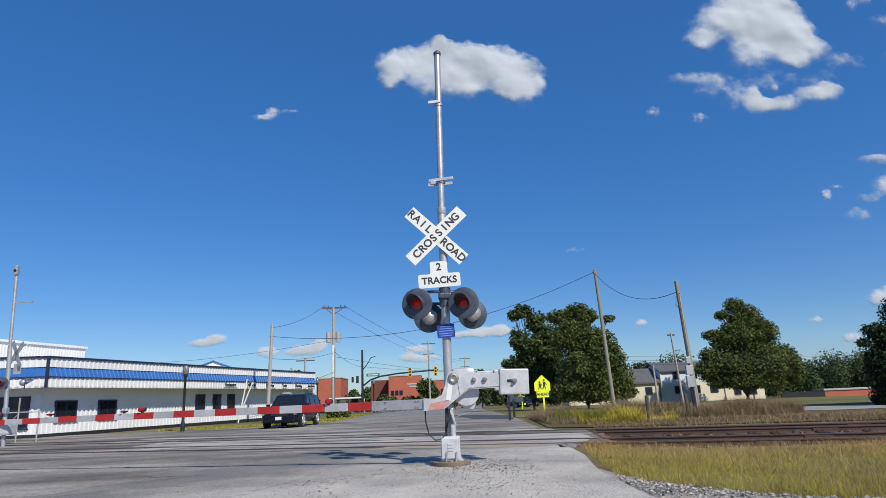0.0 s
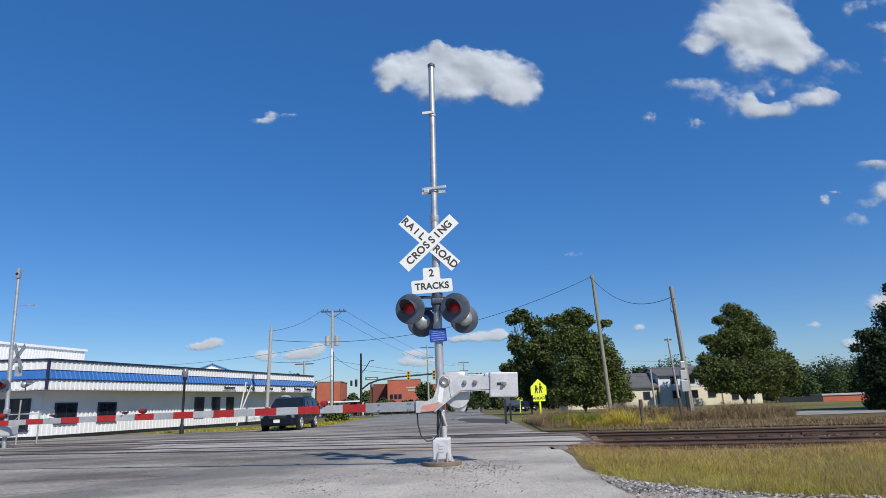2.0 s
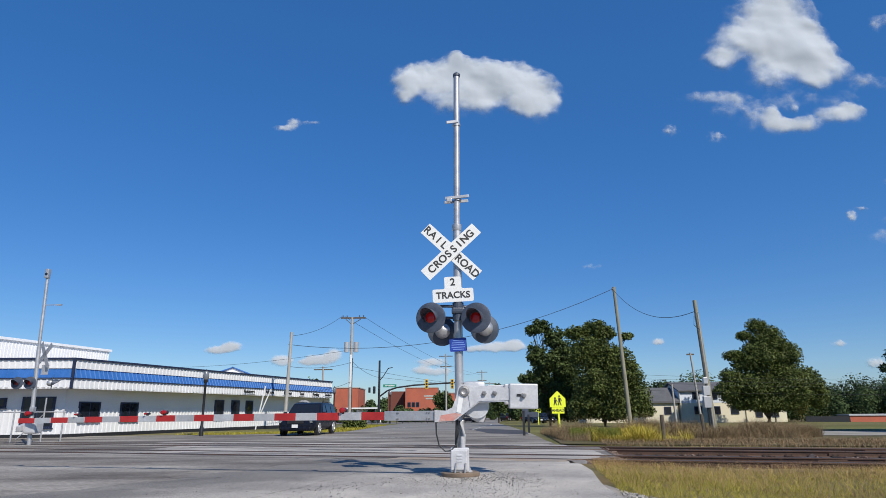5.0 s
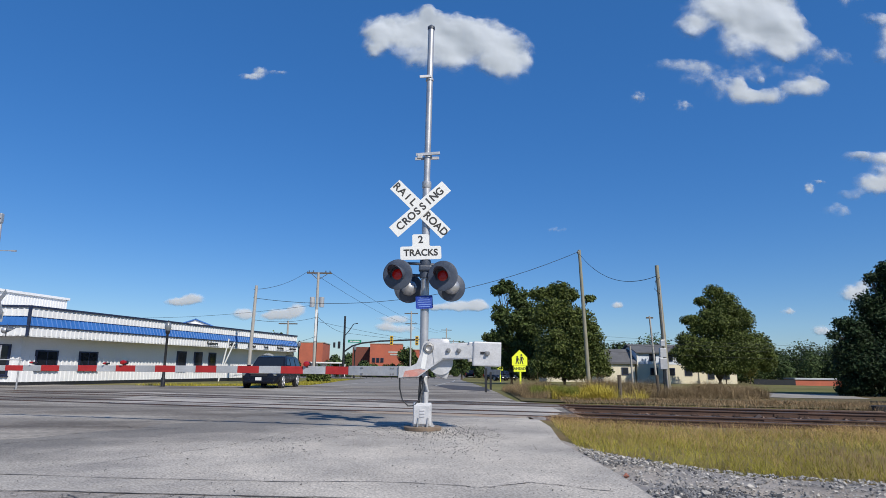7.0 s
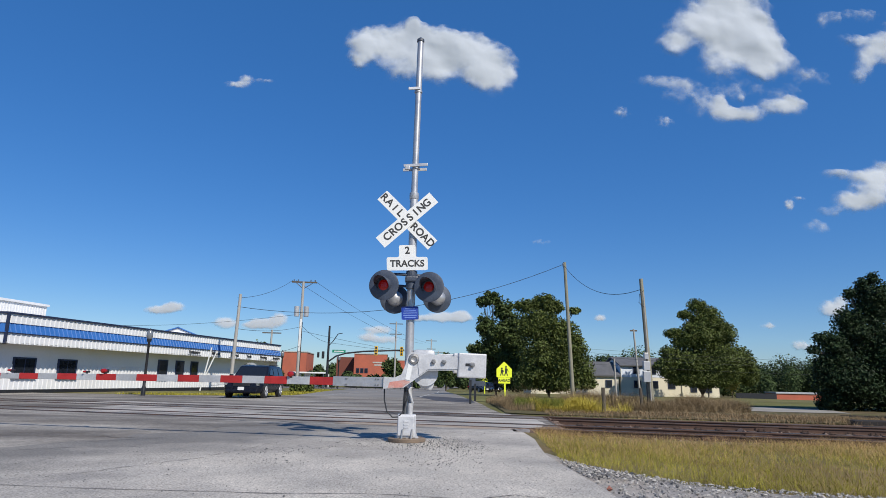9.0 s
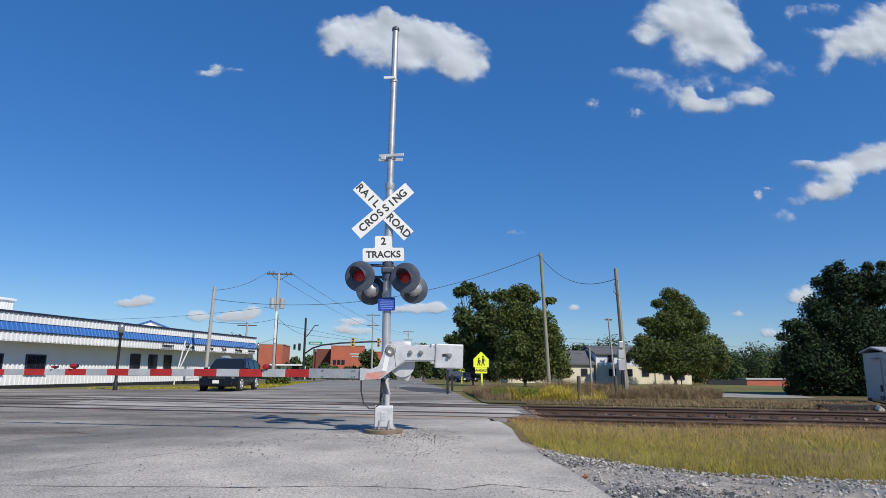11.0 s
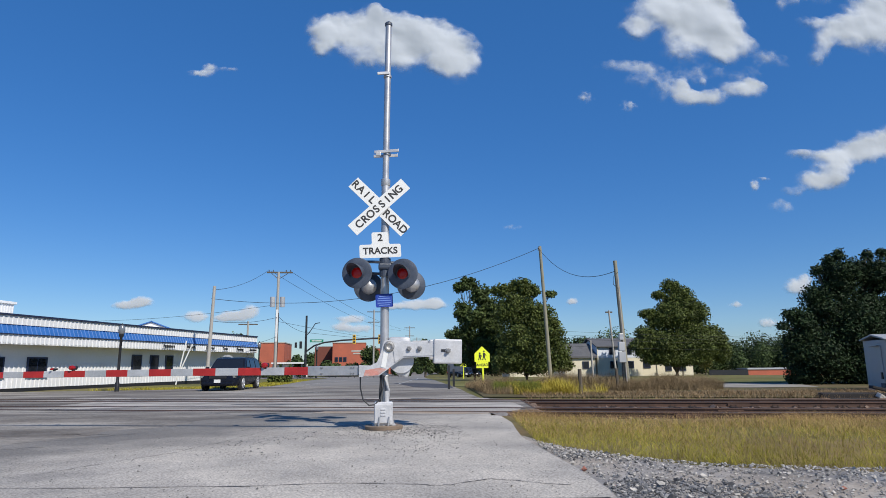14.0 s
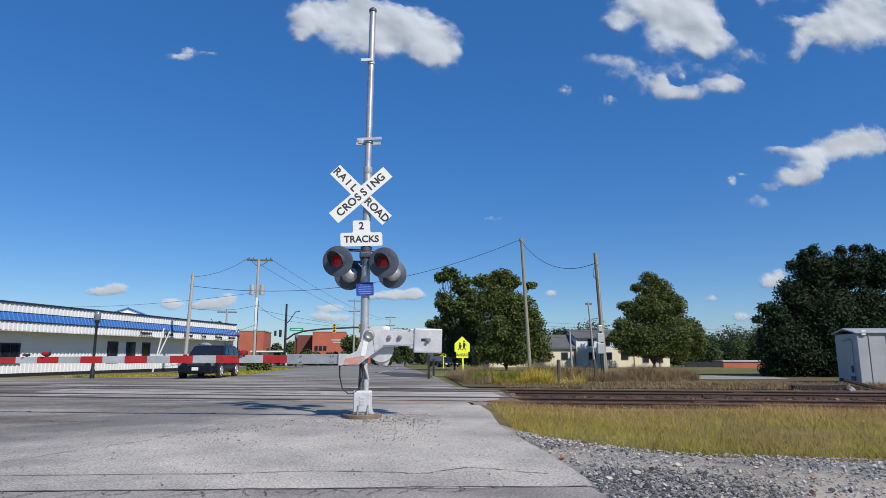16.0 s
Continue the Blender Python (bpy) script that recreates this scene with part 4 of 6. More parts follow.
def traffic_signal():
    root = thing("traffic_signal", "black mast-arm traffic signal with yellow-framed lights over the street", "traffic light", (-7.6, 72, 0))
    smooth(part("pole", cyl(bmesh.new(), (0, 0, 0), (0, 0, 6.9), 0.15, 0.11, 12), BLACK, root))
    smooth(part("mast_arm", tube(bmesh.new(), [(0.1, 0, 2.9), (0.9, 0, 3.5), (2.0, 0, 3.85), (4.0, 0, 4.1), (8.6, 0, 4.35)], 0.09, 8), BLACK, root, "curved black arm"))
    smooth(part("luminaire_arm", tube(bmesh.new(), [(0, 0, 4.6), (0.5, 0, 5.2), (1.0, 0, 6.0), (1.5, 0, 6.1)], 0.05, 6), BLACK, root))
    for x, y in ((5.4, 0), (8.3, 0)):
        h = part("signal_head", box(bmesh.new(), (x, -0.15, 4.2), (0.36, 0.25, 1.05), bevel=0.04), YELLOW, root, "yellow signal housing")
        for i, zz in enumerate((0.32, 0, -0.32)):
            part("lens", cyl(bmesh.new(), (x, -0.29, 4.2 + zz), (x, -0.27, 4.2 + zz), 0.12), BLACK, h)
    part("signal_head", box(bmesh.new(), (-0.55, -0.1, 3.6), (0.28, 0.28, 0.8), bevel=0.04), BLACK, root)
    part("signal_head", box(bmesh.new(), (-1.1, 0.0, 3.6), (0.24, 0.24, 0.6), bevel=0.04), BLACK, root)
    part("street_plate", box(bmesh.new(), (1.2, -0.05, 4.05), (1.5, 0.03, 0.32)), mat("street_green", (0.01, 0.22, 0.13), 0.5), root, "green street name plate with a pale bar")
    part("plate_bar", box(bmesh.new(), (1.2, -0.07, 4.05), (1.1, 0.01, 0.1)), SIGN_WHITE, root)


traffic_signal()


def school_sign(at, k, yaw=0):
    root = thing("school_sign", "lime-yellow school crossing sign with AHEAD plate on a yellow post", "road sign", at, yaw, group="school crossing signs")
    root.scale = (k, k, k)
    bm = prism(bmesh.new(), [(-0.42, 1.32), (0.42, 1.32), (0.42, 1.76), (0.0, 2.16), (-0.42, 1.76)], "y", -0.006, 0.006)
    s = part("sign_face", bm, SIGN_LIME, root, "fluorescent pentagon sign face")
    for x, hh in ((-0.13, 0.36), (0.1, 0.46)):
        fig = bmesh.new()
        cyl(fig, (x, -0.008, 1.42 + hh), (x, -0.014, 1.42 + hh), 0.05, seg=12)
        box(fig, (x, -0.011, 1.42 + hh * 0.6), (0.11, 0.005, hh * 0.45))
        box(fig, (x - 0.05, -0.011, 1.42 + hh * 0.18), (0.05, 0.005, hh * 0.42), (0, 18, 0))
        box(fig, (x + 0.05, -0.011, 1.42 + hh * 0.18), (0.05, 0.005, hh * 0.42), (0, -18, 0))
        box(fig, (x + 0.09, -0.011, 1.42 + hh * 0.62), (0.035, 0.005, hh * 0.35), (0, -30, 0))
        part("symbol", fig, SIGN_BLACK, s, "black walking symbol")
    p = part("ahead_plate", box(bmesh.new(), (0, 0, 1.15), (0.66, 0.012, 0.32), bevel=0.004), SIGN_LIME, root, "lime plate reading AHEAD")
    words("letter", "AHEAD", 0.2, pose(0, -0.01, 1.15, 90, 0, 0), SIGN_BLACK, p)
    part("post", box(bmesh.new(), (0.04, 0.03, 0.45), (0.09, 0.04, 1.9)), SIGN_LIME, root)
    return root


school_sign((5.9, 34, 0), 1.0)
school_sign((10.0, 70, 0), 0.98)


def sign_back(at, h, w=0.6, ph=0.25):
    root = thing("road_sign", "dark sign back on black posts beside the street", "road sign", at)
    part("post", box(bmesh.new(), (0, 0, h / 2 - 0.1), (0.11, 0.06, h + 0.2)), BLACK, root)
    part("plate", box(bmesh.new(), (0.1, 0, h), (w, 0.03, ph)), DARK_GREY, root)


sign_back((3.7, 31, 0), 1.15, 0.3, 0.2)
sign_back((4.45, 35, 0), 0.95, 0.9, 0.28)


def wood_post(at, h, r=0.1, lean=0):
    root = thing("fence_post", "split weathered dark timber post in weeds", "post", at, group="old fence posts")
    root.matrix_basis = pose(*at, 0, lean, 0)
    smooth(part("shaft", cyl(bmesh.new(), (0, 0, -0.3), (0, 0, h), r, r * 0.9, 8), BARK, root))


wood_post((8.2, 24.6, 0), 0.95, 0.085, -1)
wood_post((10.5, 26.5, 0), 0.95, 0.075, -3)
sp = wood_pole((20.6, 52, 0), (20.25, 52, 5.7), 0.1, "thin grey pole with a small crossarm", GREY_POLE)
part("cross_arm", box(bmesh.new(), (-0.35, 0, 5.55), (0.6, 0.1, 0.12)), BARK, sp)
wood_pole((20.7, 58, -0.3), (20.6, 58, 3.4), 0.11, "slender grey pole before the houses", GREY_POLE)
for i, (x, y, h) in enumerate(((0.0, 110, 11), (8, 140, 10), (12, 175, 9), (-16, 82, 7.0))):
    q = wood_pole((x, y, 0), (x, y, h), 0.16, "distant timber utility pole with crossarms", GREY_POLE, group="distant poles")
    part("cross_arm", box(bmesh.new(), (0, 0, h - 0.4), (2.4, 0.12, 0.14)), BARK, q)
    part("cross_arm", box(bmesh.new(), (0, 0, h - 2.2), (2.0, 0.12, 0.14)), BARK, q)
for zz in (3.9, 3.6, 3.3, 2.7):
    span("wire", (14, 50, zz), (70, 62, zz + 0.3), 0.6, 0.012)


# ---- trees ----
def tree(name, at, lobes, leaves, size, material, label, trunk_r=0.25, trunk_h=3.0, seed=1, open_=0.0, droop=0.0):
    """lobes: (x, y, z, rx, ry, rz) of the crown's masses, relative to the foot."""
    rng = np.random.default_rng(seed)
    root = thing(name, label, "tree", at)
    bm = bmesh.new()
    top = Vector((lobes[0][0] * 0.3, 0, trunk_h))
    tube(bm, [(0, 0, -0.3), (0.03, 0, trunk_h * 0.4), top], trunk_r, 9)
    for lx, ly, lz, rx, ry, rz in lobes:
        e = Vector((lx, ly, lz))
        mid = top.lerp(e, 0.5) + Vector((0, 0, 0.3))
        tube(bm, [top - Vector((0, 0, 0.5)), mid], trunk_r * 0.36, 6)
        tube(bm, [mid, mid.lerp(e, 0.45)], trunk_r * 0.22, 6)
        tube(bm, [mid.lerp(e, 0.4), mid.lerp(e, 0.85)], trunk_r * 0.12, 5)
        for k in range(4):
            q = e + Vector((rng.uniform(-1, 1) * rx * 0.5, rng.uniform(-1, 1) * ry * 0.5, rng.uniform(-0.5, 0.6) * rz))
            tube(bm, [mid, mid.lerp(q, 0.6), q], trunk_r * 0.07, 5)
    smooth(part("trunk", bm, BARK, root, "dark branching trunk"))
    vol = np.array([l[3] * l[4] + l[4] * l[5] + l[3] * l[5] for l in lobes])
    P, Q = [], []
    for i, (lx, ly, lz, rx, ry, rz) in enumerate(lobes):
        n = int(leaves * vol[i] / vol.sum())
        boughs = max(18, int(20 * (rx * rz) ** 0.75))
        d = rng.normal(size=(boughs, 3)) + (0, -0.25, 0.15)
        d /= np.linalg.norm(d, axis=1)[:, None]
        cc = d * rng.uniform(0.15, 0.88, boughs)[:, None] * (rx, ry, rz) + (lx, ly, lz)
        cr = np.maximum(rng.uniform(0.18, 0.42, boughs) * min(rx, rz), 0.22) * (1 - open_)
        pick = rng.choice(boughs, n, p=cr ** 2 / (cr ** 2).sum())
        o = rng.normal(size=(n, 3)) + (0, 0, 0.25)
        o /= np.linalg.norm(o, axis=1)[:, None]
        shell = rng.uniform(0.45, 1.0, n) ** 0.6 * rng.choice((1.0, 1.2, 1.45), n, p=(0.74, 0.17, 0.09))
        off = o * (shell * cr[pick])[:, None] * (1.2, 1.2, 0.85)
        off[:, 2] -= np.hypot(off[:, 0], off[:, 1]) * 0.3
        nrm = o * 0.8 + (0, 0, 0.25) + rng.normal(size=(n, 3)) * 0.45
        nrm /= np.linalg.norm(nrm, axis=1)[:, None]
        p = cc[pick] + off
        fill = rng.uniform(size=n) < (0.12 if open_ else 0.3)
        dd = rng.normal(size=(n, 3))
        dd /= np.linalg.norm(dd, axis=1)[:, None]
        p[fill] = ((dd * rng.uniform(0.5, 1.12, n)[:, None] * (rx, ry, rz)) + (lx, ly, lz))[fill]
        P.append(p)
        Q.append(nrm)
    P, Q = np.concatenate(P), np.concatenate(Q)
    keep = P[:, 2] > 0.15
    P, Q = P[keep], Q[keep]
    n = len(P)
    t = np.cross(Q, rng.normal(size=(n, 3)))
    t /= np.linalg.norm(t, axis=1)[:, None] + 1e-9
    b = np.cross(Q, t)
    s = size * rng.uniform(0.6, 1.35, n)[:, None]
    V = np.stack([P - t * s, P - b * s * 0.55 + Q * s * 0.12, P + t * s, P + b * s * 0.55 + Q * s * 0.12], 1).reshape(-1, 3)
    me = bpy.data.meshes.new("crown")
    me.from_pydata(V.tolist(), [], np.arange(4 * n).reshape(-1, 4).tolist())
    me.materials.append(material)
    ob = new("crown", me)
    ob.parent = root
    ob["label"] = "crown of many small green leaves"
    return root


tree("tree", (8.69, 54, -0.36), [(-0.38, 0, 8.53, 1.01, 0.83, 0.66), (-1.19, 0, 8.27, 0.70, 0.60, 0.50), (0.62, 0, 7.64, 1.01, 1.01, 1.00), (-1.01, 0, 6.28, 0.80, 0.90, 0.99), (0.38, 0, 5.40, 1.65, 1.52, 1.38), (-1.03, 0, 4.07, 0.99, 1.03, 1.07), (-1.92, 0, 4.21, 0.59, 0.52, 0.44), (0.44, 0, 3.25, 1.39, 1.38, 1.36), (-0.66, 0, 2.14, 0.99, 0.93, 0.87), (1.6, 0, 6.4, 1.2, 1.2, 1.1), (1.8, 0, 4.6, 1.3, 1.2, 1.3), (1.5, 0, 2.8, 1.2, 1.2, 1.1)], 46000, 0.12, LEAF_DARK,
     "broad dark-green tree with an open crown beside the street", 0.28, 3.0, 3, 0.1)
tree("tree", (12.04, 49, -0.23), [(-1.62, 0, 7.31, 1.02, 0.78, 0.55), (-0.22, 0, 7.56, 1.02, 0.88, 0.74), (0.69, 0, 7.29, 0.65, 0.60, 0.55), (2.22, 0, 6.99, 0.51, 0.37, 0.23), (-0.74, 0, 5.74, 1.84, 1.60, 1.36), (1.08, 0, 4.94, 1.48, 1.42, 1.36), (1.87, 0, 3.96, 1.20, 1.18, 1.17), (-0.12, 0, 3.50, 2.11, 1.79, 1.47), (2.49, 0, 2.27, 1.19, 1.17, 1.15), (0.96, 0, 1.65, 2.37, 1.71, 1.06), (-1.07, 0, 1.82, 1.49, 1.32, 1.14), (-1.77, 0, 1.13, 0.90, 0.67, 0.44), (3.27, 0, 1.31, 0.64, 0.54, 0.44)], 78000, 0.10, LEAF,
     "dense green tree with foliage down to the weeds", 0.26, 2.0, 4)
tree("tree", (33.56, 67, -0.20), [(-0.10, 0, 9.96, 1.06, 0.95, 0.84), (-1.43, 0, 8.92, 0.85, 0.71, 0.57), (0.96, 0, 8.44, 1.72, 1.66, 1.60), (-0.18, 0, 6.53, 2.16, 1.91, 1.65), (2.46, 0, 6.74, 1.72, 1.69, 1.65), (-2.90, 0, 6.83, 1.17, 0.87, 0.57), (-1.86, 0, 5.89, 1.30, 1.06, 0.82), (-3.44, 0, 4.70, 1.16, 0.99, 0.81), (-4.00, 0, 3.10, 1.16, 1.13, 1.11), (-1.40, 0, 3.42, 2.72, 2.20, 1.68), (2.20, 0, 3.74, 2.88, 2.57, 2.25), (4.50, 0, 3.87, 1.45, 1.57, 1.70), (5.35, 0, 2.51, 1.05, 1.15, 1.25), (0.41, 0, 1.89, 3.64, 2.25, 0.86), (-2.81, 0, 1.88, 1.29, 0.92, 0.55)], 120000, 0.12, LEAF,
     "large rounded maple with a full green crown on the lawn", 0.42, 2.0, 5)
tree("tree", (25.08, 30.5, -0.30), [(-0.32, 0, 5.88, 1.13, 1.13, 1.13), (1.41, 0, 6.03, 1.32, 1.17, 1.02), (3.34, 0, 6.13, 1.34, 1.19, 1.03), (5.26, 0, 5.98, 1.51, 1.37, 1.23), (-1.74, 0, 4.63, 0.87, 0.90, 0.93), (-2.82, 0, 3.47, 0.79, 0.79, 0.79), (-3.43, 0, 2.27, 0.52, 0.65, 0.78), (-2.27, 0, 1.83, 1.52, 1.51, 1.50), (-0.26, 0, 3.49, 1.76, 1.75, 1.73), (2.12, 0, 3.50, 1.80, 1.77, 1.75), (4.51, 0, 3.21, 1.83, 1.83, 1.83), (0.13, 0, 1.09, 2.22, 1.62, 1.02), (3.17, 0, 1.08, 2.00, 1.55, 1.10), (-3.13, 0, 0.75, 0.81, 0.70, 0.59), (6.67, 0, 3.54, 2.09, 2.29, 2.50), (-0.24, 0, 7.13, 0.24, 0.26, 0.29), (-0.86, 0, 6.80, 0.24, 0.25, 0.25), (-1.63, 0, 6.23, 0.24, 0.24, 0.25), (1.44, 0, 7.14, 0.21, 0.23, 0.26), (2.36, 0, 7.22, 0.25, 0.25, 0.26), (3.17, 0, 7.24, 0.21, 0.24, 0.26), (-3.53, 0, 3.91, 0.30, 0.25, 0.21), (-3.92, 0, 3.28, 0.26, 0.22, 0.18)], 230000, 0.07, LEAF_DEEP,
     "wide dense dark-green tree behind the equipment shed", 0.3, 1.5, 6)


def far_woods():
    rng = np.random.default_rng(9)
    V, F = [], []
    k = 0
    for (x0, y0, x1, y1, h, count, size) in ((45, 130, 150, 118, 9.5, 110, 0.27), (50, 112, 104, 106, 7.5, 60, 0.2), (18, 150, 60, 140, 9, 40, 0.4), (-30, 190, 12, 230, 7, 36, 0.42), (-26, 118, 4, 122, 3.2, 34, 0.24), (100, 90, 190, 60, 9, 60, 0.4), (10, 150, 22, 95, 5, 20, 0.3), (-200, 250, -40, 260, 9, 60, 0.8)):
        for i in range(count):
            f = rng.uniform()
            c = np.array((x0 + (x1 - x0) * f, y0 + (y1 - y0) * f, 0)) + rng.normal(size=3) * (1.5, 4, 0)
            c[2] = gz(c[0], c[1]) - 0.3
            hh = h * rng.uniform(0.55, 1.1)
            r = hh * rng.uniform(0.28, 0.45)
            n = 950
            d = rng.normal(size=(n, 3))
            d /= np.linalg.norm(d, axis=1)[:, None]
            p = c + (0, 0, hh * 0.55) + d * rng.uniform(0.25, 1.0, (n, 1)) ** 0.6 * (r, r, hh * 0.47)
            q = d + rng.normal(size=(n, 3)) * 0.5 + (0, 0, 0.3)
            q /= np.linalg.norm(q, axis=1)[:, None]
            t = np.cross(q, rng.normal(size=(n, 3)))
            t /= np.linalg.norm(t, axis=1)[:, None]
            b = np.cross(q, t)
            s = size * rng.uniform(0.5, 1.2, (n, 1))
            V.append(np.stack([p - t * s, p - b * s * 0.7, p + t * s, p + b * s * 0.7], 1).reshape(-1, 3))
            F.append(np.arange(4 * n).reshape(-1, 4) + k)
            k += 4 * n
    me = bpy.data.meshes.new("far_woods")
    me.from_pydata(np.concatenate(V).tolist(), [], np.concatenate(F).tolist())
    me.materials.append(LEAF_FAR)
    tagged(new("far_woods", me), "distant mixed green and yellowing woods along the horizon", "woods", kind="stuff")


far_woods()


# ---- vehicles ----
def car(name, label, at, rz, L, W, H, paint, boxy=True):
    """A car that looks along its own -y; origin on the ground at its middle."""
    root = thing(name, label, "car", at, rz)
    g, belt, h2 = 0.24, H * 0.60, L / 2
    if boxy:
        top = [(-h2 * 0.46, belt - 0.02), (-h2 * 0.18, H - 0.06), (-h2 * 0.05, H), (h2 * 0.75, H - 0.02), (h2 * 0.88, H - 0.1), (h2 * 0.97, belt - 0.02)]
    else:
        top = [(-h2 * 0.44, belt - 0.02), (-h2 * 0.08, H - 0.04), (h2 * 0.08, H), (h2 * 0.36, H - 0.05), (h2 * 0.72, belt - 0.02)]
    nose, tail = belt - (0.20 if boxy else 0.28), belt - (0.03 if boxy else 0.1)
    stations = ((-1.0, 0.74, g + 0.16, nose - 0.16), (-0.985, 0.84, g + 0.05, nose - 0.05), (-0.93, 0.94, g, nose), (-0.8, 0.985, g, nose + 0.08), (-0.6, 1.0, g, nose + 0.14), (-0.42, 1.0, g, belt),
                (0.0, 1.0, g, belt), (0.6, 1.0, g, belt), (0.86, 0.985, g + 0.02, belt - 0.01), (0.965, 0.93, g + 0.06, tail), (1.0, 0.84, g + 0.16, tail - 0.1))
    bm, rings = bmesh.new(), []
    for f, k, lo, hi in stations:
        w, d = W / 2 * k, hi - lo
        half = [(0, lo), (w * 0.8, lo), (w * 0.95, lo + d * 0.1), (w * 0.985, lo + d * 0.3), (w, lo + d * 0.55), (w * 0.985, lo + d * 0.78), (w * 0.94, lo + d * 0.93), (w * 0.82, lo + d * 0.985), (w * 0.4, hi), (0, hi + 0.012)]
        rings.append([bm.verts.new((x, f * h2, z)) for x, z in half + [(-x, z) for x, z in half[-2:0:-1]]])
    for a, b in zip(rings, rings[1:]):
        for k in range(len(a)):
            bm.faces.new((a[k], a[(k + 1) % len(a)], b[(k + 1) % len(a)], b[k]))
    bm.faces.new(rings[0])
    bm.faces.new(rings[-1])
    bmesh.ops.recalc_face_normals(bm, faces=bm.faces)
    body = part("body", bm, paint, root, "glossy dark painted body")
    smooth(body, 55)
    bm = prism(bmesh.new(), top, "x", -W / 2 + 0.05, W / 2 - 0.05)
    for v in bm.verts:
        if v.co.z > belt:
            v.co.x *= 1 - 0.2 * (v.co.z - belt) / (H - belt)
    bmesh.ops.bevel(bm, geom=bm.edges[:], offset=0.05, segments=2, affect="EDGES", profile=0.5, clamp_overlap=True)
    cab = part("cabin", bm, paint, root)
    smooth(cab, 35)

    def glass(nm, quad):
        b = bmesh.new()
        vs = [b.verts.new(q) for q in quad]
        b.faces.new(vs)
        e = bmesh.ops.extrude_face_region(b, geom=b.faces[:])
        n = (Vector(quad[1]) - Vector(quad[0])).cross(Vector(quad[2]) - Vector(quad[0])).normalized() * 0.014
        bmesh.ops.translate(b, vec=n, verts=[v for v in e["geom"] if isinstance(v, bmesh.types.BMVert)])
        bmesh.ops.recalc_face_normals(b, faces=b.faces)
        part(nm, b, GLASS_DARK, root, "dark tinted glass")

    (y0, z0), (y1, z1) = top[0], top[1]
    f0, f1 = 0.14, 0.9
    xa, xb = W / 2 - 0.16, (W / 2 - 0.08) * 0.76
    yy = lambda f: y0 + (y1 - y0) * f
    zz = lambda f: z0 + (z1 - z0) * f
    glass("windscreen", [(-xa, yy(f0) - 0.012, zz(f0)), (xa, yy(f0) - 0.012, zz(f0)), (xb, yy(f1) - 0.012, zz(f1)), (-xb, yy(f1) - 0.012, zz(f1))])
    ws = [(-0.30, 0.04), (0.10, 0.46), (0.52, 0.84)] if boxy else [(-0.26, 0.06), (0.10, 0.42)]
    for s in (-1, 1):
        for a, b in ws:
            zlo, zhi = belt + 0.05, H - 0.16
            xl = lambda z: s * ((W / 2 - 0.05) * (1 - 0.2 * (z - belt) / (H - belt)) + 0.004)
            sk = 0.16 if a < 0 else 0.0
            q = [(xl(zlo), h2 * a, zlo), (xl(zlo), h2 * b, zlo), (xl(zhi), h2 * b, zhi), (xl(zhi), h2 * a + h2 * sk * 1.3, zhi)]
            glass("side_window", q if s > 0 else q[::-1])
        part("headlight", box(bmesh.new(), (s * (W / 2 - 0.25), -h2 + 0.08, nose - 0.1), (0.34, 0.1, 0.15), (0, 0, -s * 22), bevel=0.03), CHROME, root, "clear headlight")
        part("fog_lamp", box(bmesh.new(), (s * (W / 2 - 0.28), -h2 + 0.0, g + 0.16), (0.16, 0.05, 0.09), bevel=0.02), BLACK, root)
        part("mirror", box(bmesh.new(), (s * (W / 2 + 0.07), y0 + 0.2, belt + 0.1), (0.2, 0.1, 0.16), bevel=0.03), paint, root)
        part("tail_light", box(bmesh.new(), (s * (W / 2 - 0.1), h2 - 0.02, belt - 0.18), (0.14, 0.08, 0.3), bevel=0.02), LENS_DIM, root)
        if boxy:
            part("roof_rail", box(bmesh.new(), (s * (W / 2 - 0.3), h2 * 0.35, H + 0.03), (0.04, L * 0.36, 0.04), bevel=0.01), BLACK, root)
    part("grille", box(bmesh.new(), (0, -h2 + 0.0, g + 0.45), (W * 0.44, 0.06, 0.16), bevel=0.02), BLACK, root, "black grille")
    part("grille_bar", box(bmesh.new(), (0, -h2 - 0.03, g + 0.53), (W * 0.5, 0.03, 0.035), bevel=0.01), CHROME, root, "chrome grille bar")
    part("bumper", box(bmesh.new(), (0, -h2 + 0.02, g + 0.14), (W * 0.78, 0.12, 0.16), bevel=0.05), paint, root)
    part("plate", box(bmesh.new(), (0, -h2 - 0.07, g + 0.25), (0.32, 0.012, 0.16), bevel=0.004), SIGN_WHITE, root, "white plate")
    R = H * 0.22
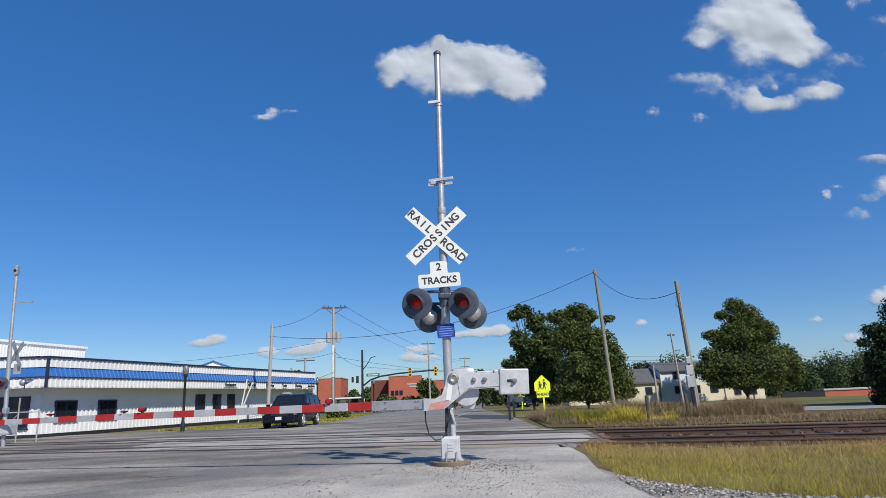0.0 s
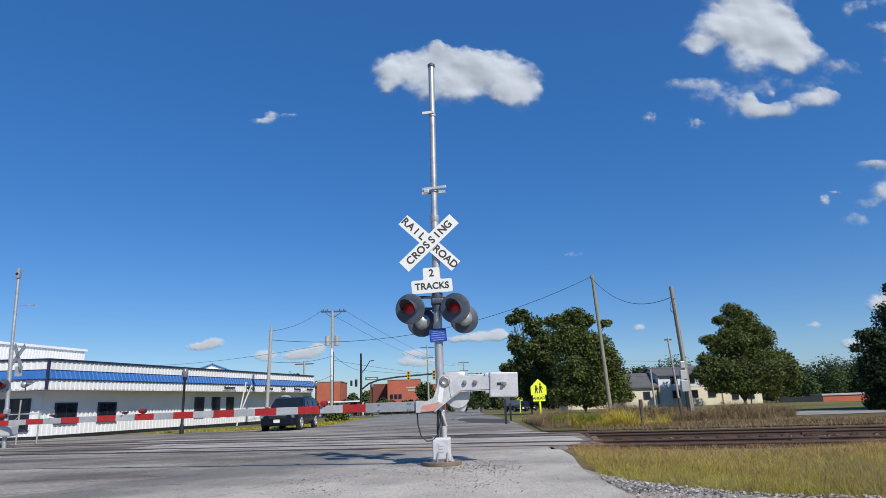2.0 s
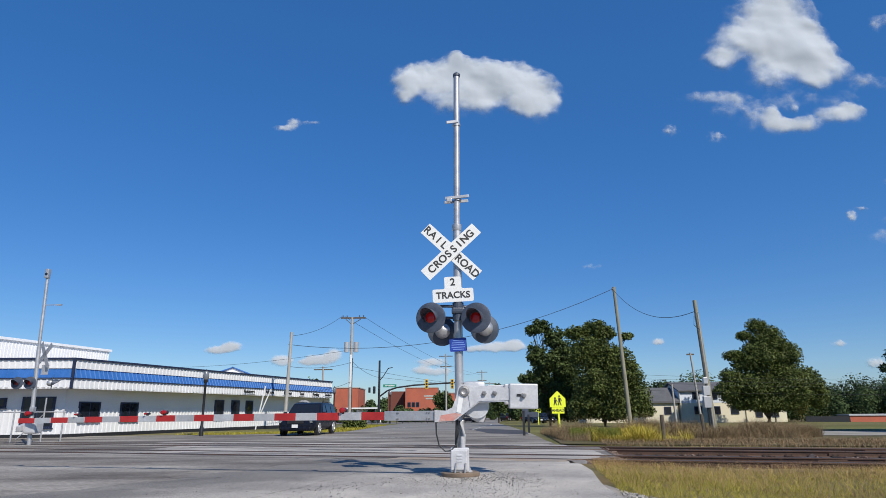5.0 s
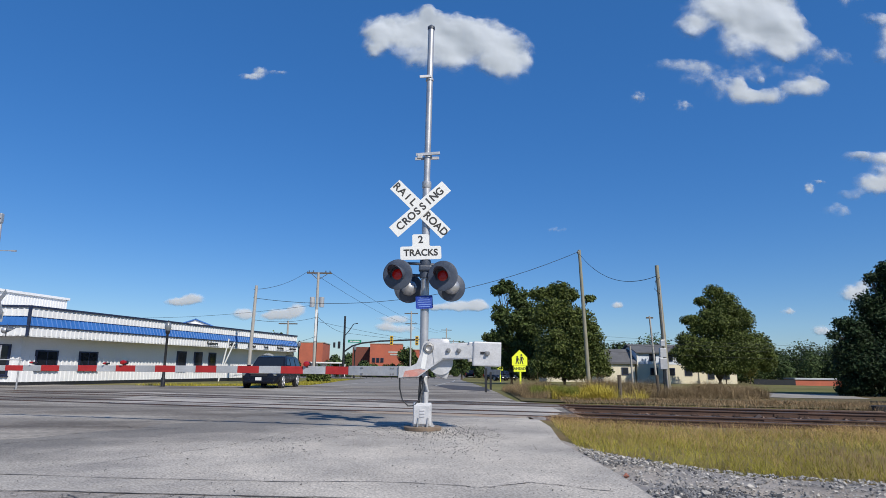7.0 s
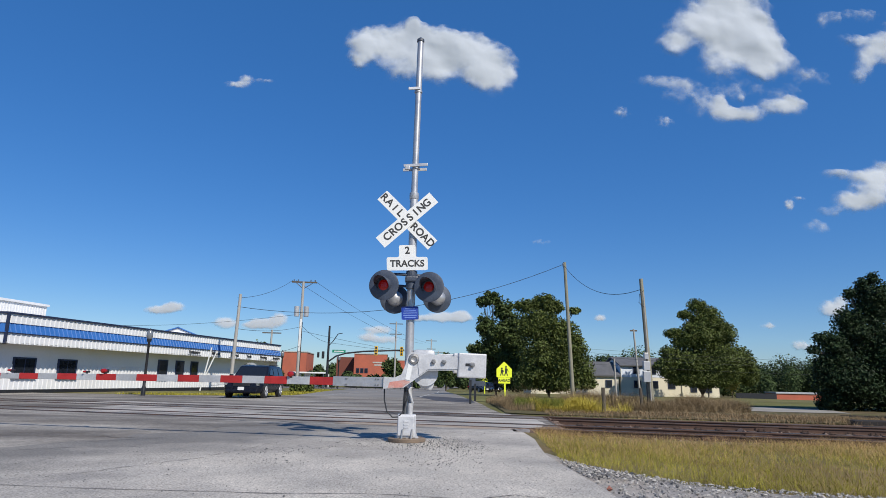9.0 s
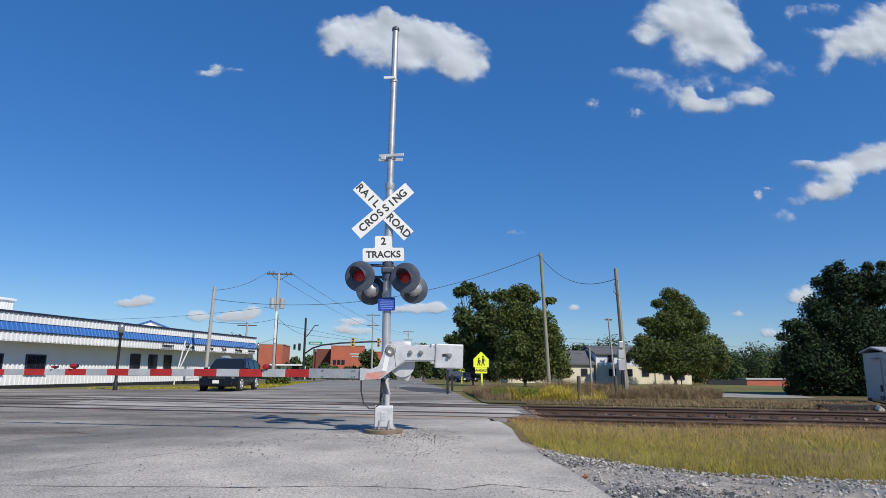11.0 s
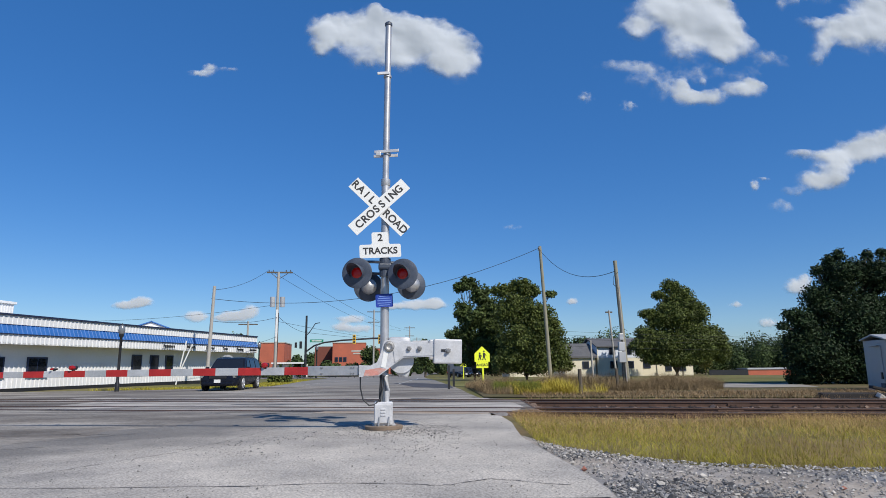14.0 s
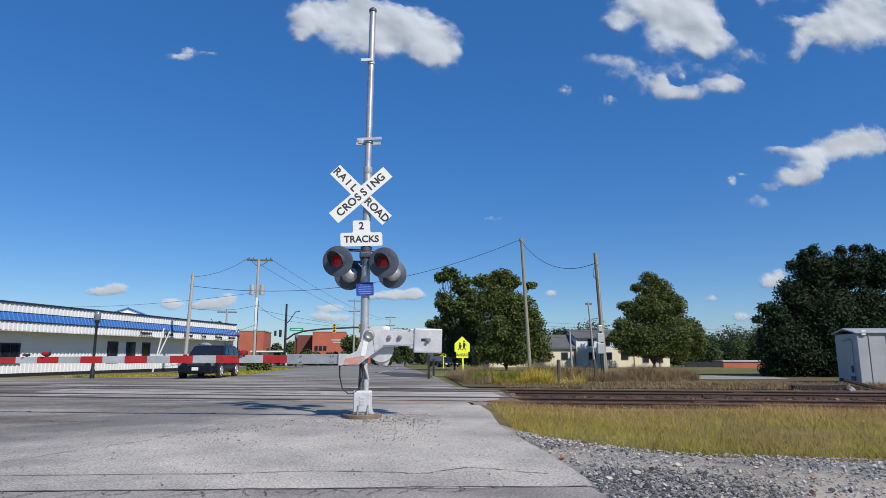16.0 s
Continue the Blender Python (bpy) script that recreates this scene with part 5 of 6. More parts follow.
    for s in (-1, 1):
        for yw in (-h2 * 0.6, h2 * 0.58):
            arch = part("wheel_arch", cyl(bmesh.new(), (s * (W / 2 - 0.16), yw, R), (s * (W / 2 + 0.006), yw, R), R * 1.16, seg=22), BLACK, root)
            w = part("wheel", lathe(bmesh.new(), [(0.05, -0.1), (R * 0.7, -0.11), (R * 0.96, -0.1), (R, -0.06), (R, 0.06), (R * 0.96, 0.1), (R * 0.7, 0.11), (0.05, 0.1)], 24, pose(0, 0, 0, 0, 90, 0)), TYRE, root, "black tyre on an alloy rim")
            w.matrix_basis = pose(s * (W / 2 - 0.09), yw, R)
            bm = bmesh.new()
            lathe(bm, [(R * 0.6, 0.10), (R * 0.62, 0.122), (R * 0.68, 0.122), (R * 0.7, 0.10)], 24, pose(0, 0, 0, 0, 90 * s, 0))
            lathe(bm, [(0.02, 0.13), (R * 0.16, 0.125), (R * 0.18, 0.10)], 12, pose(0, 0, 0, 0, 90 * s, 0))
            for k in range(5):
                a = radians(72 * k + 90)
                box(bm, (s * 0.116, R * 0.38 * math.cos(a), R * 0.38 * math.sin(a)), (0.02, R * 0.52, R * 0.2), (72 * k + 90, 0, 0))
            part("rim", bm, RIM, w, "five-spoke alloy rim")
    return root


car("suv", "dark navy sport utility vehicle waiting at the gate", (-7.55, 35.4, 0), -4.5, 4.85, 1.97, 1.69, CAR_NAVY)
sedan_a = car("sedan", "black sedan turning out of the side street", (0, 108, -0.64), 90, 4.6, 1.8, 1.45, CAR_BLACK, False)
sedan_b = car("hatchback", "dark hatchback turning out of the side street", (0, 110, -0.64), 90, 4.5, 1.8, 1.5, CAR_NAVY, False)
car("parked_car", "dark blue parked car beside the street", (12.5, 92, -0.55), 20, 4.5, 1.8, 1.45, CAR_NAVY, False)
car("parked_car", "black parked car beside the street", (15.0, 98, -0.6), 20, 4.5, 1.8, 1.45, CAR_BLACK, False)


def far_truck():
    root = thing("box_truck", "distant white box truck on the street", "truck", (17.5, 190, -0.65), 8)
    part("cargo_box", box(bmesh.new(), (0, 1.0, 2.0), (2.3, 4.5, 2.4), bevel=0.05), SIGN_WHITE, root)
    part("cab", box(bmesh.new(), (0, -2.0, 1.3), (2.1, 1.6, 1.7), bevel=0.15), CAR_BLACK, root)
    for s in (-1, 1):
        for y in (-2, 2.2):
            part("wheel", cyl(bmesh.new(), (s * 0.8, y, 0.42), (s * 1.08, y, 0.42), 0.42), TYRE, root)


far_truck()


# ---- far buildings ----
def windows(parent, x0, x1, n, y, z, w, h):
    for i in range(n):
        x = x0 + (x1 - x0) * (i + 0.5) / n
        f = part("window", box(bmesh.new(), (x, y, z), (w, 0.12, h), bevel=0.015), NAVY, parent, "dark window")
        part("pane", box(bmesh.new(), (x, y - 0.065, z), (w - 0.2, 0.012, h - 0.2)), GLASS_DARK, f)


def build_house():
    root = thing("long_house", "cream and pale blue boarded house with grey roofs on the lawn", "house", (0, 75, 0), 0)
    part("low_wing", box(bmesh.new(), (25.2, 2.5, 0.7), (3.9, 5, 2.5)), CREAM, root, "cream boarded wing")
    part("low_roof", prism(bmesh.new(), [(-0.3, 1.9), (5.3, 1.9), (5.3, 2.1), (2.5, 3.75), (-0.3, 2.1)], "x", 22.9, 27.3), SHINGLE, root, "dark grey shingled roof")
    part("tall_wing", box(bmesh.new(), (31.2, 3, 0.7), (7.6, 6, 2.5)), CREAM, root)
    part("upper_storey", box(bmesh.new(), (31.2, 3, 2.6), (7.64, 6.04, 1.4)), PALE, root, "pale blue upper storey")
    part("gable", prism(bmesh.new(), [(0, 3.25), (6, 3.25), (3, 4.2)], "x", 27.5, 35), PALE, root)
    part("tall_roof", prism(bmesh.new(), [(-0.35, 3.2), (3, 4.25), (6.35, 3.2), (6.35, 3.32), (3, 4.4), (-0.35, 3.32)], "x", 27.2, 35.3), SHINGLE, root, "grey shingled roof")
    part("long_wall", box(bmesh.new(), (37.4, 3.5, 0.35), (5.2, 6, 2.0)), CREAM, root)
    part("long_roof", prism(bmesh.new(), [(0.2, 1.3), (7, 1.3), (7, 1.4), (3.5, 2.2), (0.2, 1.4)], "x", 34.7, 40.2), SHINGLE, root)
    windows(root, 28.3, 34.6, 3, -0.04, 2.7, 0.8, 0.85)
    windows(root, 28.4, 34.8, 3, -0.04, 1.05, 0.9, 0.9)
    windows(root, 24.8, 27.0, 1, -0.04, 1.05, 0.8, 0.9)
    windows(root, 35.8, 39.6, 2, 0.46, 0.6, 0.8, 0.8)
    for x in (27.42, 35.0):
        part("downpipe", cyl(bmesh.new(), (x, -0.08, -0.4), (x, -0.08, 3.2), 0.06, seg=8), CREAM, root)
    small = thing("cottage", "cream cottage half hidden behind the trees", "house", (21.5, 86, -0.4), 0)
    part("wall", box(bmesh.new(), (0, 2.5, 1.1), (5.5, 5, 2.6)), CREAM, small)
    part("roof", prism(bmesh.new(), [(-0.4, 2.4), (5.4, 2.4), (5.4, 2.55), (2.5, 4.0), (-0.4, 2.55)], "x", -3.1, 3.1), SHINGLE, small)
    windows(small, -2.4, 2.4, 2, -0.04, 1.5, 0.9, 0.9)
    rb = thing("brick_outbuilding", "low red brick outbuilding with a pale flat roof", "building", (63, 100, -1.65), -8)
    part("wall", box(bmesh.new(), (7, 3, 0.7), (14.5, 6, 1.9)), BRICK, rb)
    part("roof", box(bmesh.new(), (7, 3, 1.75), (14.8, 6.3, 0.25), bevel=0.03), SHED, rb)
    part("door", box(bmesh.new(), (3.6, -0.03, 0.35), (0.8, 0.1, 0.5), bevel=0.02), SIGN_WHITE, rb)
    part("fence", box(bmesh.new(), (-3.5, 0, 0.8), (6.5, 0.1, 1.6)), BLACK, rb, "dark screen fence")


def build_school():
    root = thing("brick_school", "red brick school with flat roofs and pale windows", "school", (0, 140, -0.65), 0)
    part("left_block", box(bmesh.new(), (-22.0, 6, 3.55), (5.2, 12, 7.1)), BRICK, root)
    part("parapet", box(bmesh.new(), (-22.0, 6, 7.15), (5.4, 12.2, 0.2)), CONCRETE, root)
    # rear block: darker copy of the brick, its shade is in the colour
    part("rear_block", box(bmesh.new(), (-11.0, 10, 3.2), (4.6, 10, 6.4)), mat("shaded_brick", (0.16, 0.05, 0.035), 0.85), root, "brick block with shade put into its darker colour")
    part("main_block", box(bmesh.new(), (-5.4, 6, 3.5), (7.2, 12, 7.0)), BRICK, root)
    part("side_block", box(bmesh.new(), (2.5, 14, 3.0), (10, 16, 5.8)), BRICK, root)
    part("parapet", box(bmesh.new(), (-5.4, 6, 7.05), (7.4, 12.2, 0.18)), CONCRETE, root)
    part("parapet", box(bmesh.new(), (2.5, 14, 6.0), (10.2, 16.2, 0.2)), CONCRETE, root)
    windows(root, -8.6, -5.8, 3, -0.04, 3.4, 0.7, 1.0)
    windows(root, -1, 7, 5, 5.9, 3.2, 0.8, 1.6)
    for i, w in enumerate((2.6, 1.8)):
        part("name_bar", box(bmesh.new(), (-3.6, -0.03, 5.2 - 0.55 * i), (w, 0.06, 0.3)), CONCRETE, root, "unreadable pale lettering bar")
    sh = thing("bus_shelter", "pale open shelter with dark posts before the school", "shelter", (-14.5, 110, -0.65))
    part("roof", box(bmesh.new(), (0, 0, 2.5), (5.4, 2.2, 0.25), bevel=0.04), SIGN_WHITE, sh)
    for x in (-2.4, -0.8, 0.8, 2.4):
        part("post", box(bmesh.new(), (x, -0.9, 1.2), (0.14, 0.14, 2.5)), DARK_GREY, sh)
        part("panel", box(bmesh.new(), (x + 0.3, 0.8, 1.2), (1.0, 0.06, 2.2)), SIGN_WHITE, sh)
    fe = thing("railing_fence", "dark metal railing along the school grounds", "fence", (0, 102.5, -0.62))
    for zz in (0.25, 1.15):
        part("rail", box(bmesh.new(), (-15, 0, zz), (38, 0.05, 0.06)), BLACK, fe)
    for i in range(39):
        part("post", box(bmesh.new(), (-34 + i, 0, 0.6), (0.06, 0.06, 1.3)), BLACK, fe)
    rn = thing("round_sign", "pale round sign beside the store", "road sign", (-11.6, 52, 0))
    part("disc", cyl(bmesh.new(), (0, -0.02, 1.55), (0, 0.02, 1.55), 0.62, seg=28), SHED, rn, "pale disc seen from behind")
    part("post", box(bmesh.new(), (0, 0.04, 0.8), (0.08, 0.05, 1.8)), GALV, rn)
    hd = thing("hedge", "low dark green hedge beside the street", "hedge", (-7.4, 52, 0))
    rng = np.random.default_rng(5)
    n = 1800
    p = rng.uniform(-1, 1, (n, 3)) * (0.9, 0.6, 0.36) + (0, 0, 0.36)
    q = rng.normal(size=(n, 3))
    t = np.cross(q, rng.normal(size=(n, 3)))
    q, t = q / np.linalg.norm(q, axis=1)[:, None] * 0.07, t / np.linalg.norm(t, axis=1)[:, None] * 0.07
    me = bpy.data.meshes.new("foliage")
    me.from_pydata(np.stack([p - q, p - t, p + q, p + t], 1).reshape(-1, 3).tolist(), [], np.arange(4 * n).reshape(-1, 4).tolist())
    me.materials.append(LEAF)
    ob = new("foliage", me)
    ob.parent = hd


build_house()
build_school()
tree("tree", (-14.2, 66, 0), [(0, 0, 3.4, 1.2, 1.2, 1.3)], 1500, 0.16, LEAF, "small street tree behind the store", 0.1, 2.4, 11)
tree("tree", (-0.6, 118, -0.65), [(0, 0, 4.0, 1.7, 1.7, 1.5), (0.9, 0, 2.7, 1.5, 1.5, 1.2)], 4500, 0.26, LEAF_DARK, "rounded green tree before the school", 0.25, 2.4, 12)
tree("tree", (8.2, 100, -0.6), [(0, 0, 3.4, 1.6, 1.6, 2.4)], 3500, 0.22, LEAF_DARK, "dark green street tree beside the road", 0.2, 2.0, 13)
tree("tree", (43.0, 78, -0.5), [(0, 0, 2.4, 1.0, 1.0, 1.7)], 1800, 0.15, mat("leaf_yellow", (0.15, 0.14, 0.025), 0.6, vary=0.2, island=0.4, bump=0), "slim young yellowing tree on the lawn", 0.08, 1.6, 14)
tree("tree", (36.8, 72, -0.3), [(0, 0, 2.1, 0.7, 0.7, 1.3)], 1200, 0.14, LEAF, "slim young tree on the lawn", 0.08, 1.2, 15)


# ---- equipment shed ----
def build_shed():
    root = thing("equipment_shed", "grey metal railway equipment shed with a low gabled roof", "shed", (19.36, 22.0, -0.27), -17.7)
    L, W, Hh = 5.4, 1.9, 2.22
    part("body", box(bmesh.new(), (L / 2, W / 2, Hh / 2), (L, W, Hh), bevel=0.02), SHED, root, "grey sheet metal walls")
    part("roof", prism(bmesh.new(), [(-0.08, Hh), (W / 2, Hh + 0.17), (W + 0.08, Hh), (W + 0.08, Hh + 0.05), (W / 2, Hh + 0.23), (-0.08, Hh + 0.05)], "x", -0.1, L + 0.1), SHED, root, "low gabled metal roof")
    for i in range(5):
        part("seam", box(bmesh.new(), (0.42 + i * 0.62, -0.012, Hh / 2), (0.035, 0.025, Hh - 0.04)), SHED, root)
    part("lifting_lug", box(bmesh.new(), (0.22, -0.05, Hh + 0.02), (0.16, 0.05, 0.2), bevel=0.02), SIGN_WHITE, root, "white lifting lug")
    part("door", box(bmesh.new(), (-0.012, W * 0.45, 1.05), (0.03, 0.85, 1.85), bevel=0.006), SHED, root, "flush end door")
    part("latch", box(bmesh.new(), (-0.04, W * 0.28, 0.85), (0.05, 0.12, 0.26), bevel=0.01), BLACK, root)
    part("vent", box(bmesh.new(), (-0.03, W * 0.3, 0.4), (0.03, 0.3, 0.34)), DARK_GREY, root, "louvred vent")
    part("canopy", box(bmesh.new(), (-0.07, W * 0.45, 2.0), (0.14, 0.7, 0.03)), SHED, root)
    for i, (u, zz, w, h) in enumerate(((1.2, 0.95, 0.42, 0.1), (1.15, 1.15, 0.3, 0.12), (1.2, 0.78, 0.5, 0.08))):
        part("scuff", box(bmesh.new(), (u, -0.004, zz), (w, 0.006, h), (0, 8 - 6 * i, 0)), SHED_LIGHT, root, "pale scuff on the wall")
    for (x, y, zz, l, w, h, a, b) in ((15.9, 19.7, -0.02, 2.1, 0.3, 0.24, -14, 0), (16.0, 20.05, -0.02, 1.9, 0.3, 0.24, -19, 0), (15.6, 19.35, -0.1, 1.4, 0.28, 0.1, -10, 0), (17.1, 19.45, 0.13, 1.35, 0.3, 0.09, -16, 15), (17.5, 19.9, -0.06, 1.6, 0.3, 0.2, -12, 0)):
        ti = part("timber", box(bmesh.new(), (0, 0, 0), (l, w, h), bevel=0.02), BLACK_WOOD)
        ti.matrix_basis = pose(x, y, zz, 0, b, a)
        tagged(ti, "dark discarded timber baulk lying beside the rail", "timber", group="discarded timbers")
    bk = part("concrete_lump", box(bmesh.new(), (0, 0, 0), (0.2, 0.2, 0.16), (20, 30, 10), bevel=0.03), CONCRETE)
    bk.matrix_basis = pose(16.5, 19.3, 0.0)
    tagged(bk, "pale concrete lump on the timber pile", "rubble")


build_shed()


# ---- grass, weeds, stones ----
def inside(poly, P):
    x, y = P[:, 0], P[:, 1]
    c = np.zeros(len(P), bool)
    for (x0, y0), (x1, y1) in zip(poly, poly[1:] + poly[:1]):
        hit = ((y0 > y) != (y1 > y)) & (x < (x1 - x0) * (y - y0) / (y1 - y0 + 1e-12) + x0)
        c ^= hit
    return c


def scatter(poly, n, rng, weight=None):
    p = np.array(poly)
    lo, hi = p.min(0), p.max(0)
    P = rng.uniform(lo, hi, (n * 3, 2))
    P = P[inside(poly, P)]
    if weight is not None:
        P = P[rng.uniform(size=len(P)) < weight(P)]
    return P[:n]


def patches(P, scale, seed):
    return np.array([noise.noise((x * scale, y * scale, seed)) for x, y in P])


def blades(name, poly, n, h, w, material, label, seed, lean=0.35, weight=None, uneven=0.35, drop=0.0):
    rng = np.random.default_rng(seed)
    P = scatter(poly, n, rng, weight)
    n = len(P)
    z = np.array([gz(x, y) for x, y in P]) - 0.02 - drop
    base = np.column_stack([P, z])
    hh = h * rng.uniform(0.45, 1.15, n) * np.clip(1 + uneven * (patches(P, 0.8, seed) + 0.7 * patches(P, 2.6, seed + 1)), 0.2, 2.2)
    a = rng.uniform(0, 2 * math.pi, n)
    d = np.column_stack([np.cos(a), np.sin(a), np.zeros(n)])
    sd = np.column_stack([-np.sin(a), np.cos(a), np.zeros(n)]) * (w * rng.uniform(0.6, 1.3, n))[:, None]
    ln = (rng.uniform(0, lean, n) * hh)[:, None] * d
    up = np.column_stack([np.zeros(n), np.zeros(n), hh])
    mid = base + up * 0.55 + ln * 0.35
    tip = base + up + ln
    V = np.stack([base - sd, base + sd, mid + sd * 0.8, mid - sd * 0.8, tip], 1).reshape(-1, 3)
    k = 5 * np.arange(n)[:, None]
    F = [tuple(q) for q in (k + (0, 1, 2, 3)).tolist()] + [tuple(q) for q in (k + (3, 2, 4)).tolist()]
    me = bpy.data.meshes.new(name)
    me.from_pydata(V.tolist(), [], F)
    me.materials.append(material)
    return tagged(new(name, me), label, "grass", kind="stuff")


VERGE = [(2.3, 9.4), (2.12, 8.35), (2.42, 7.66), (2.66, 7.41), (3.08, 6.93), (3.55, 6.57), (4.0, 6.35), (4.6, 6.15), (5.2, 5.93), (9, 4.15), (14, 1.9), (20, 1.2), (20, 8.0), (9.8, 11.3), (4.5, 13.0), (2.95, 13.5), (2.6, 11.8)]


def depth_weight(lo, hi):
    def f(P):
        s = P[:, 1] + 0.42 * P[:, 0]
        return np.clip(lo + (hi - lo) * (s - 8.2) / 6.5, 0, 1) * np.clip(0.8 + 0.7 * patches(P, 0.45, 7), 0.4, 1) * bare(P)
    return f


def bare(P):
    """0 on the bare stony patch before the rail, 1 away from it."""
    return 1 - 0.93 * np.exp(-((P[:, 0] - 5.6) / 1.5) ** 4 - ((P[:, 1] + 0.36 * P[:, 0] - 14.0) / 0.75) ** 4)


blades("verge_grass", VERGE, 160000, 0.10, 0.0017, GREEN_GRASS, "short yellow-green grass on the verge", 21, 2.6, depth_weight(1.0, 0.12))
blades("dry_verge_grass", VERGE, 80000, 0.17, 0.0013, DRY_GRASS, "taller straw-coloured dry grass by the track", 22, 2.2, depth_weight(0.05, 0.9))
blades("track_grass", [(3.2, 14.9), (10, 12.7), (40, 3), (40, 3.6), (10, 13.3), (3.4, 15.3)], 3000, 0.22, 0.004, DRY_GRASS, "sparse straw stems at the ballast edge", 23, 0.7)
blades("far_track_grass", [(5.6, 22.6), (14, 19.9), (45, 10.2), (45, 16), (30, 20), (16, 23.5), (5.6, 25.5)], 50000, 0.17, 0.005, mat("straw_grass", (0.26, 0.18, 0.10), 0.9, vary=0.3, scale=0.5, fine=4, island=0.35, bump=0, gloss=0.1), "matted straw grass beyond the tracks", 24, 2.0)
blades("goldenrod", [(5.3, 24.4), (8.8, 23.6), (9.6, 25.2), (8.5, 27.5), (5.9, 27.5)], 16000, 0.38, 0.005, GOLDENROD, "bright yellow goldenrod clump", 25, 1.5, lambda P: np.clip(0.45 + 2.2 * patches(P, 0.9, 9), 0.05, 1) * np.exp(-((P[:, 0] - 6.9) / 1.5) ** 2), 1.0)
blades("green_weeds", [(4.9, 26), (6.6, 24.6), (7.2, 27), (5.6, 29.5)], 9000, 0.46, 0.005, mat("weed_green", (0.15, 0.17, 0.035), 0.85, vary=0.3, island=0.35, bump=0, gloss=0.1), "yellow-green weeds by the street", 26, 0.6)
blades("brown_weeds", [(4.6, 26), (6, 28.5), (9, 26.5), (13, 24.4), (15.3, 26.5), (16.5, 31), (8, 33), (5, 32)], 80000, 0.5, 0.0028, BROWN_WEED, "tall brown seeding weeds beyond the tracks", 27, 1.6, lambda P: np.clip(0.5 + 2.5 * patches(P, 0.35, 4), 0.03, 1), 1.1)
blades("brown_weeds", [(4.5, 25.2), (5.5, 24.6), (6.2, 30), (5.6, 36), (4.9, 34)], 9000, 0.34, 0.004, BROWN_WEED, "brown weeds along the street edge", 28, 0.5)
blades("lawn_strip", [(-15.5, 36.6), (-12, 36.5), (-8.6, 37.8), (-6.4, 40.4), (-6.1, 47), (-6.9, 74), (-9.5, 74), (-8.6, 47), (-10.5, 40), (-14, 39)], 14000, 0.12, 0.012, GREEN_GRASS, "short roadside grass strip", 29, 0.8)


def stones(name, poly, n, size, material, label, seed, sink=0.3, weight=None):
    rng = np.random.default_rng(seed)
    P = scatter(poly, n, rng, weight)
    n = len(P)
    s = size * rng.lognormal(0, 0.42, n)
    z = np.array([gz(x, y) for x, y in P]) + 0.012 + s * (0.5 - sink)
    o = np.array([(1, 0, 0), (0, 1, 0), (-1, 0, 0), (0, -1, 0), (0, 0, 1), (0, 0, -1), (0.62, 0.62, 0.55), (-0.6, -0.6, 0.6)])
    V = o[None] * (1 + rng.uniform(-0.35, 0.35, (n, 8, 1))) * s[:, None, None] * np.stack([np.ones(n), rng.uniform(0.6, 1, n), rng.uniform(0.5, 0.85, n)], 1)[:, None]
    a = rng.uniform(0, 6.28, n)
    c, d = np.cos(a)[:, None], np.sin(a)[:, None]
    V = np.stack([V[..., 0] * c - V[..., 1] * d, V[..., 0] * d + V[..., 1] * c, V[..., 2]], 2) + np.column_stack([P, z])[:, None]
    tri = np.array([(0, 6, 4), (0, 1, 6), (1, 4, 6), (1, 2, 4), (2, 7, 4), (2, 3, 7), (3, 4, 7), (3, 0, 4), (1, 0, 5), (2, 1, 5), (3, 2, 5), (0, 3, 5)])
    F = (tri[None] + 8 * np.arange(n)[:, None, None]).reshape(-1, 3)
    me = bpy.data.meshes.new(name)
    me.from_pydata(V.reshape(-1, 3).tolist(), [], F.tolist())
    me.materials.append(material)
    return tagged(new(name, me), label, "stones", kind="stuff")


GRAV = [(1.85, 1.5), (1.8, 4.6), (1.98, 5.8), (2.03, 7.2), (2.1, 8.7), (2.42, 7.7), (2.66, 7.45), (3.55, 6.6), (4.6, 6.2), (5.2, 5.98), (9, 4.2), (12, 2.7)]
def by_grass(P):
    """1 along the foot of the grass, 0 further out."""
    return np.exp(-((9.0 - 0.6 * P[:, 0] - P[:, 1]) / 0.45) ** 2)


stones("crushed_stone", GRAV, 27000, 0.0105, STONE, "grey crushed stone ballast spread on the verge", 31, weight=lambda P: np.clip(0.36 + 4.2 * patches(P, 0.6, 3), 0.06, 1) * (1 - 0.75 * by_grass(P)))
stones("pale_stone", GRAV, 24000, 0.0105, mat("pale_stone", (0.36, 0.335, 0.30), 0.9, vary=0.15, island=0.4), "small pale stone chips along the grass", 32, weight=lambda P: 0.30 + 0.70 * by_grass(P))
stones("red_stone", GRAV, 14, 0.024, mat("red_stone", (0.33, 0.13, 0.09), 0.9, vary=0.15, island=0.4), "scattered red brick pieces", 33)
stones("loose_chips", [(1.6, 8.6), (1.5, 10.8), (0.9, 11.5), (-0.3, 11.4), (-1.4, 10.2), (-2.2, 8.6), (-1.2, 7.4), (0.9, 7.2)], 3800, 0.0055, STONE, "loose grey chips round the mast foot", 34, weight=lambda P: np.exp(-((P[:, 0] - 0.6) ** 2 + (P[:, 1] - 10.2) ** 2) / 0.5) + 0.22 * np.clip(0.4 + 2 * patches(P, 0.9, 12), 0, 1))
stones("scattered_grit", [(1.8, 4.9), (2.1, 9), (2.4, 12.6), (-1, 13), (-3, 10), (-5, 6.5), (-6, 5)], 5000, 0.0033, mat("grit", (0.22, 0.21, 0.195), 0.9, vary=0.2, island=0.6), "dark grit scattered on the pavement", 35)
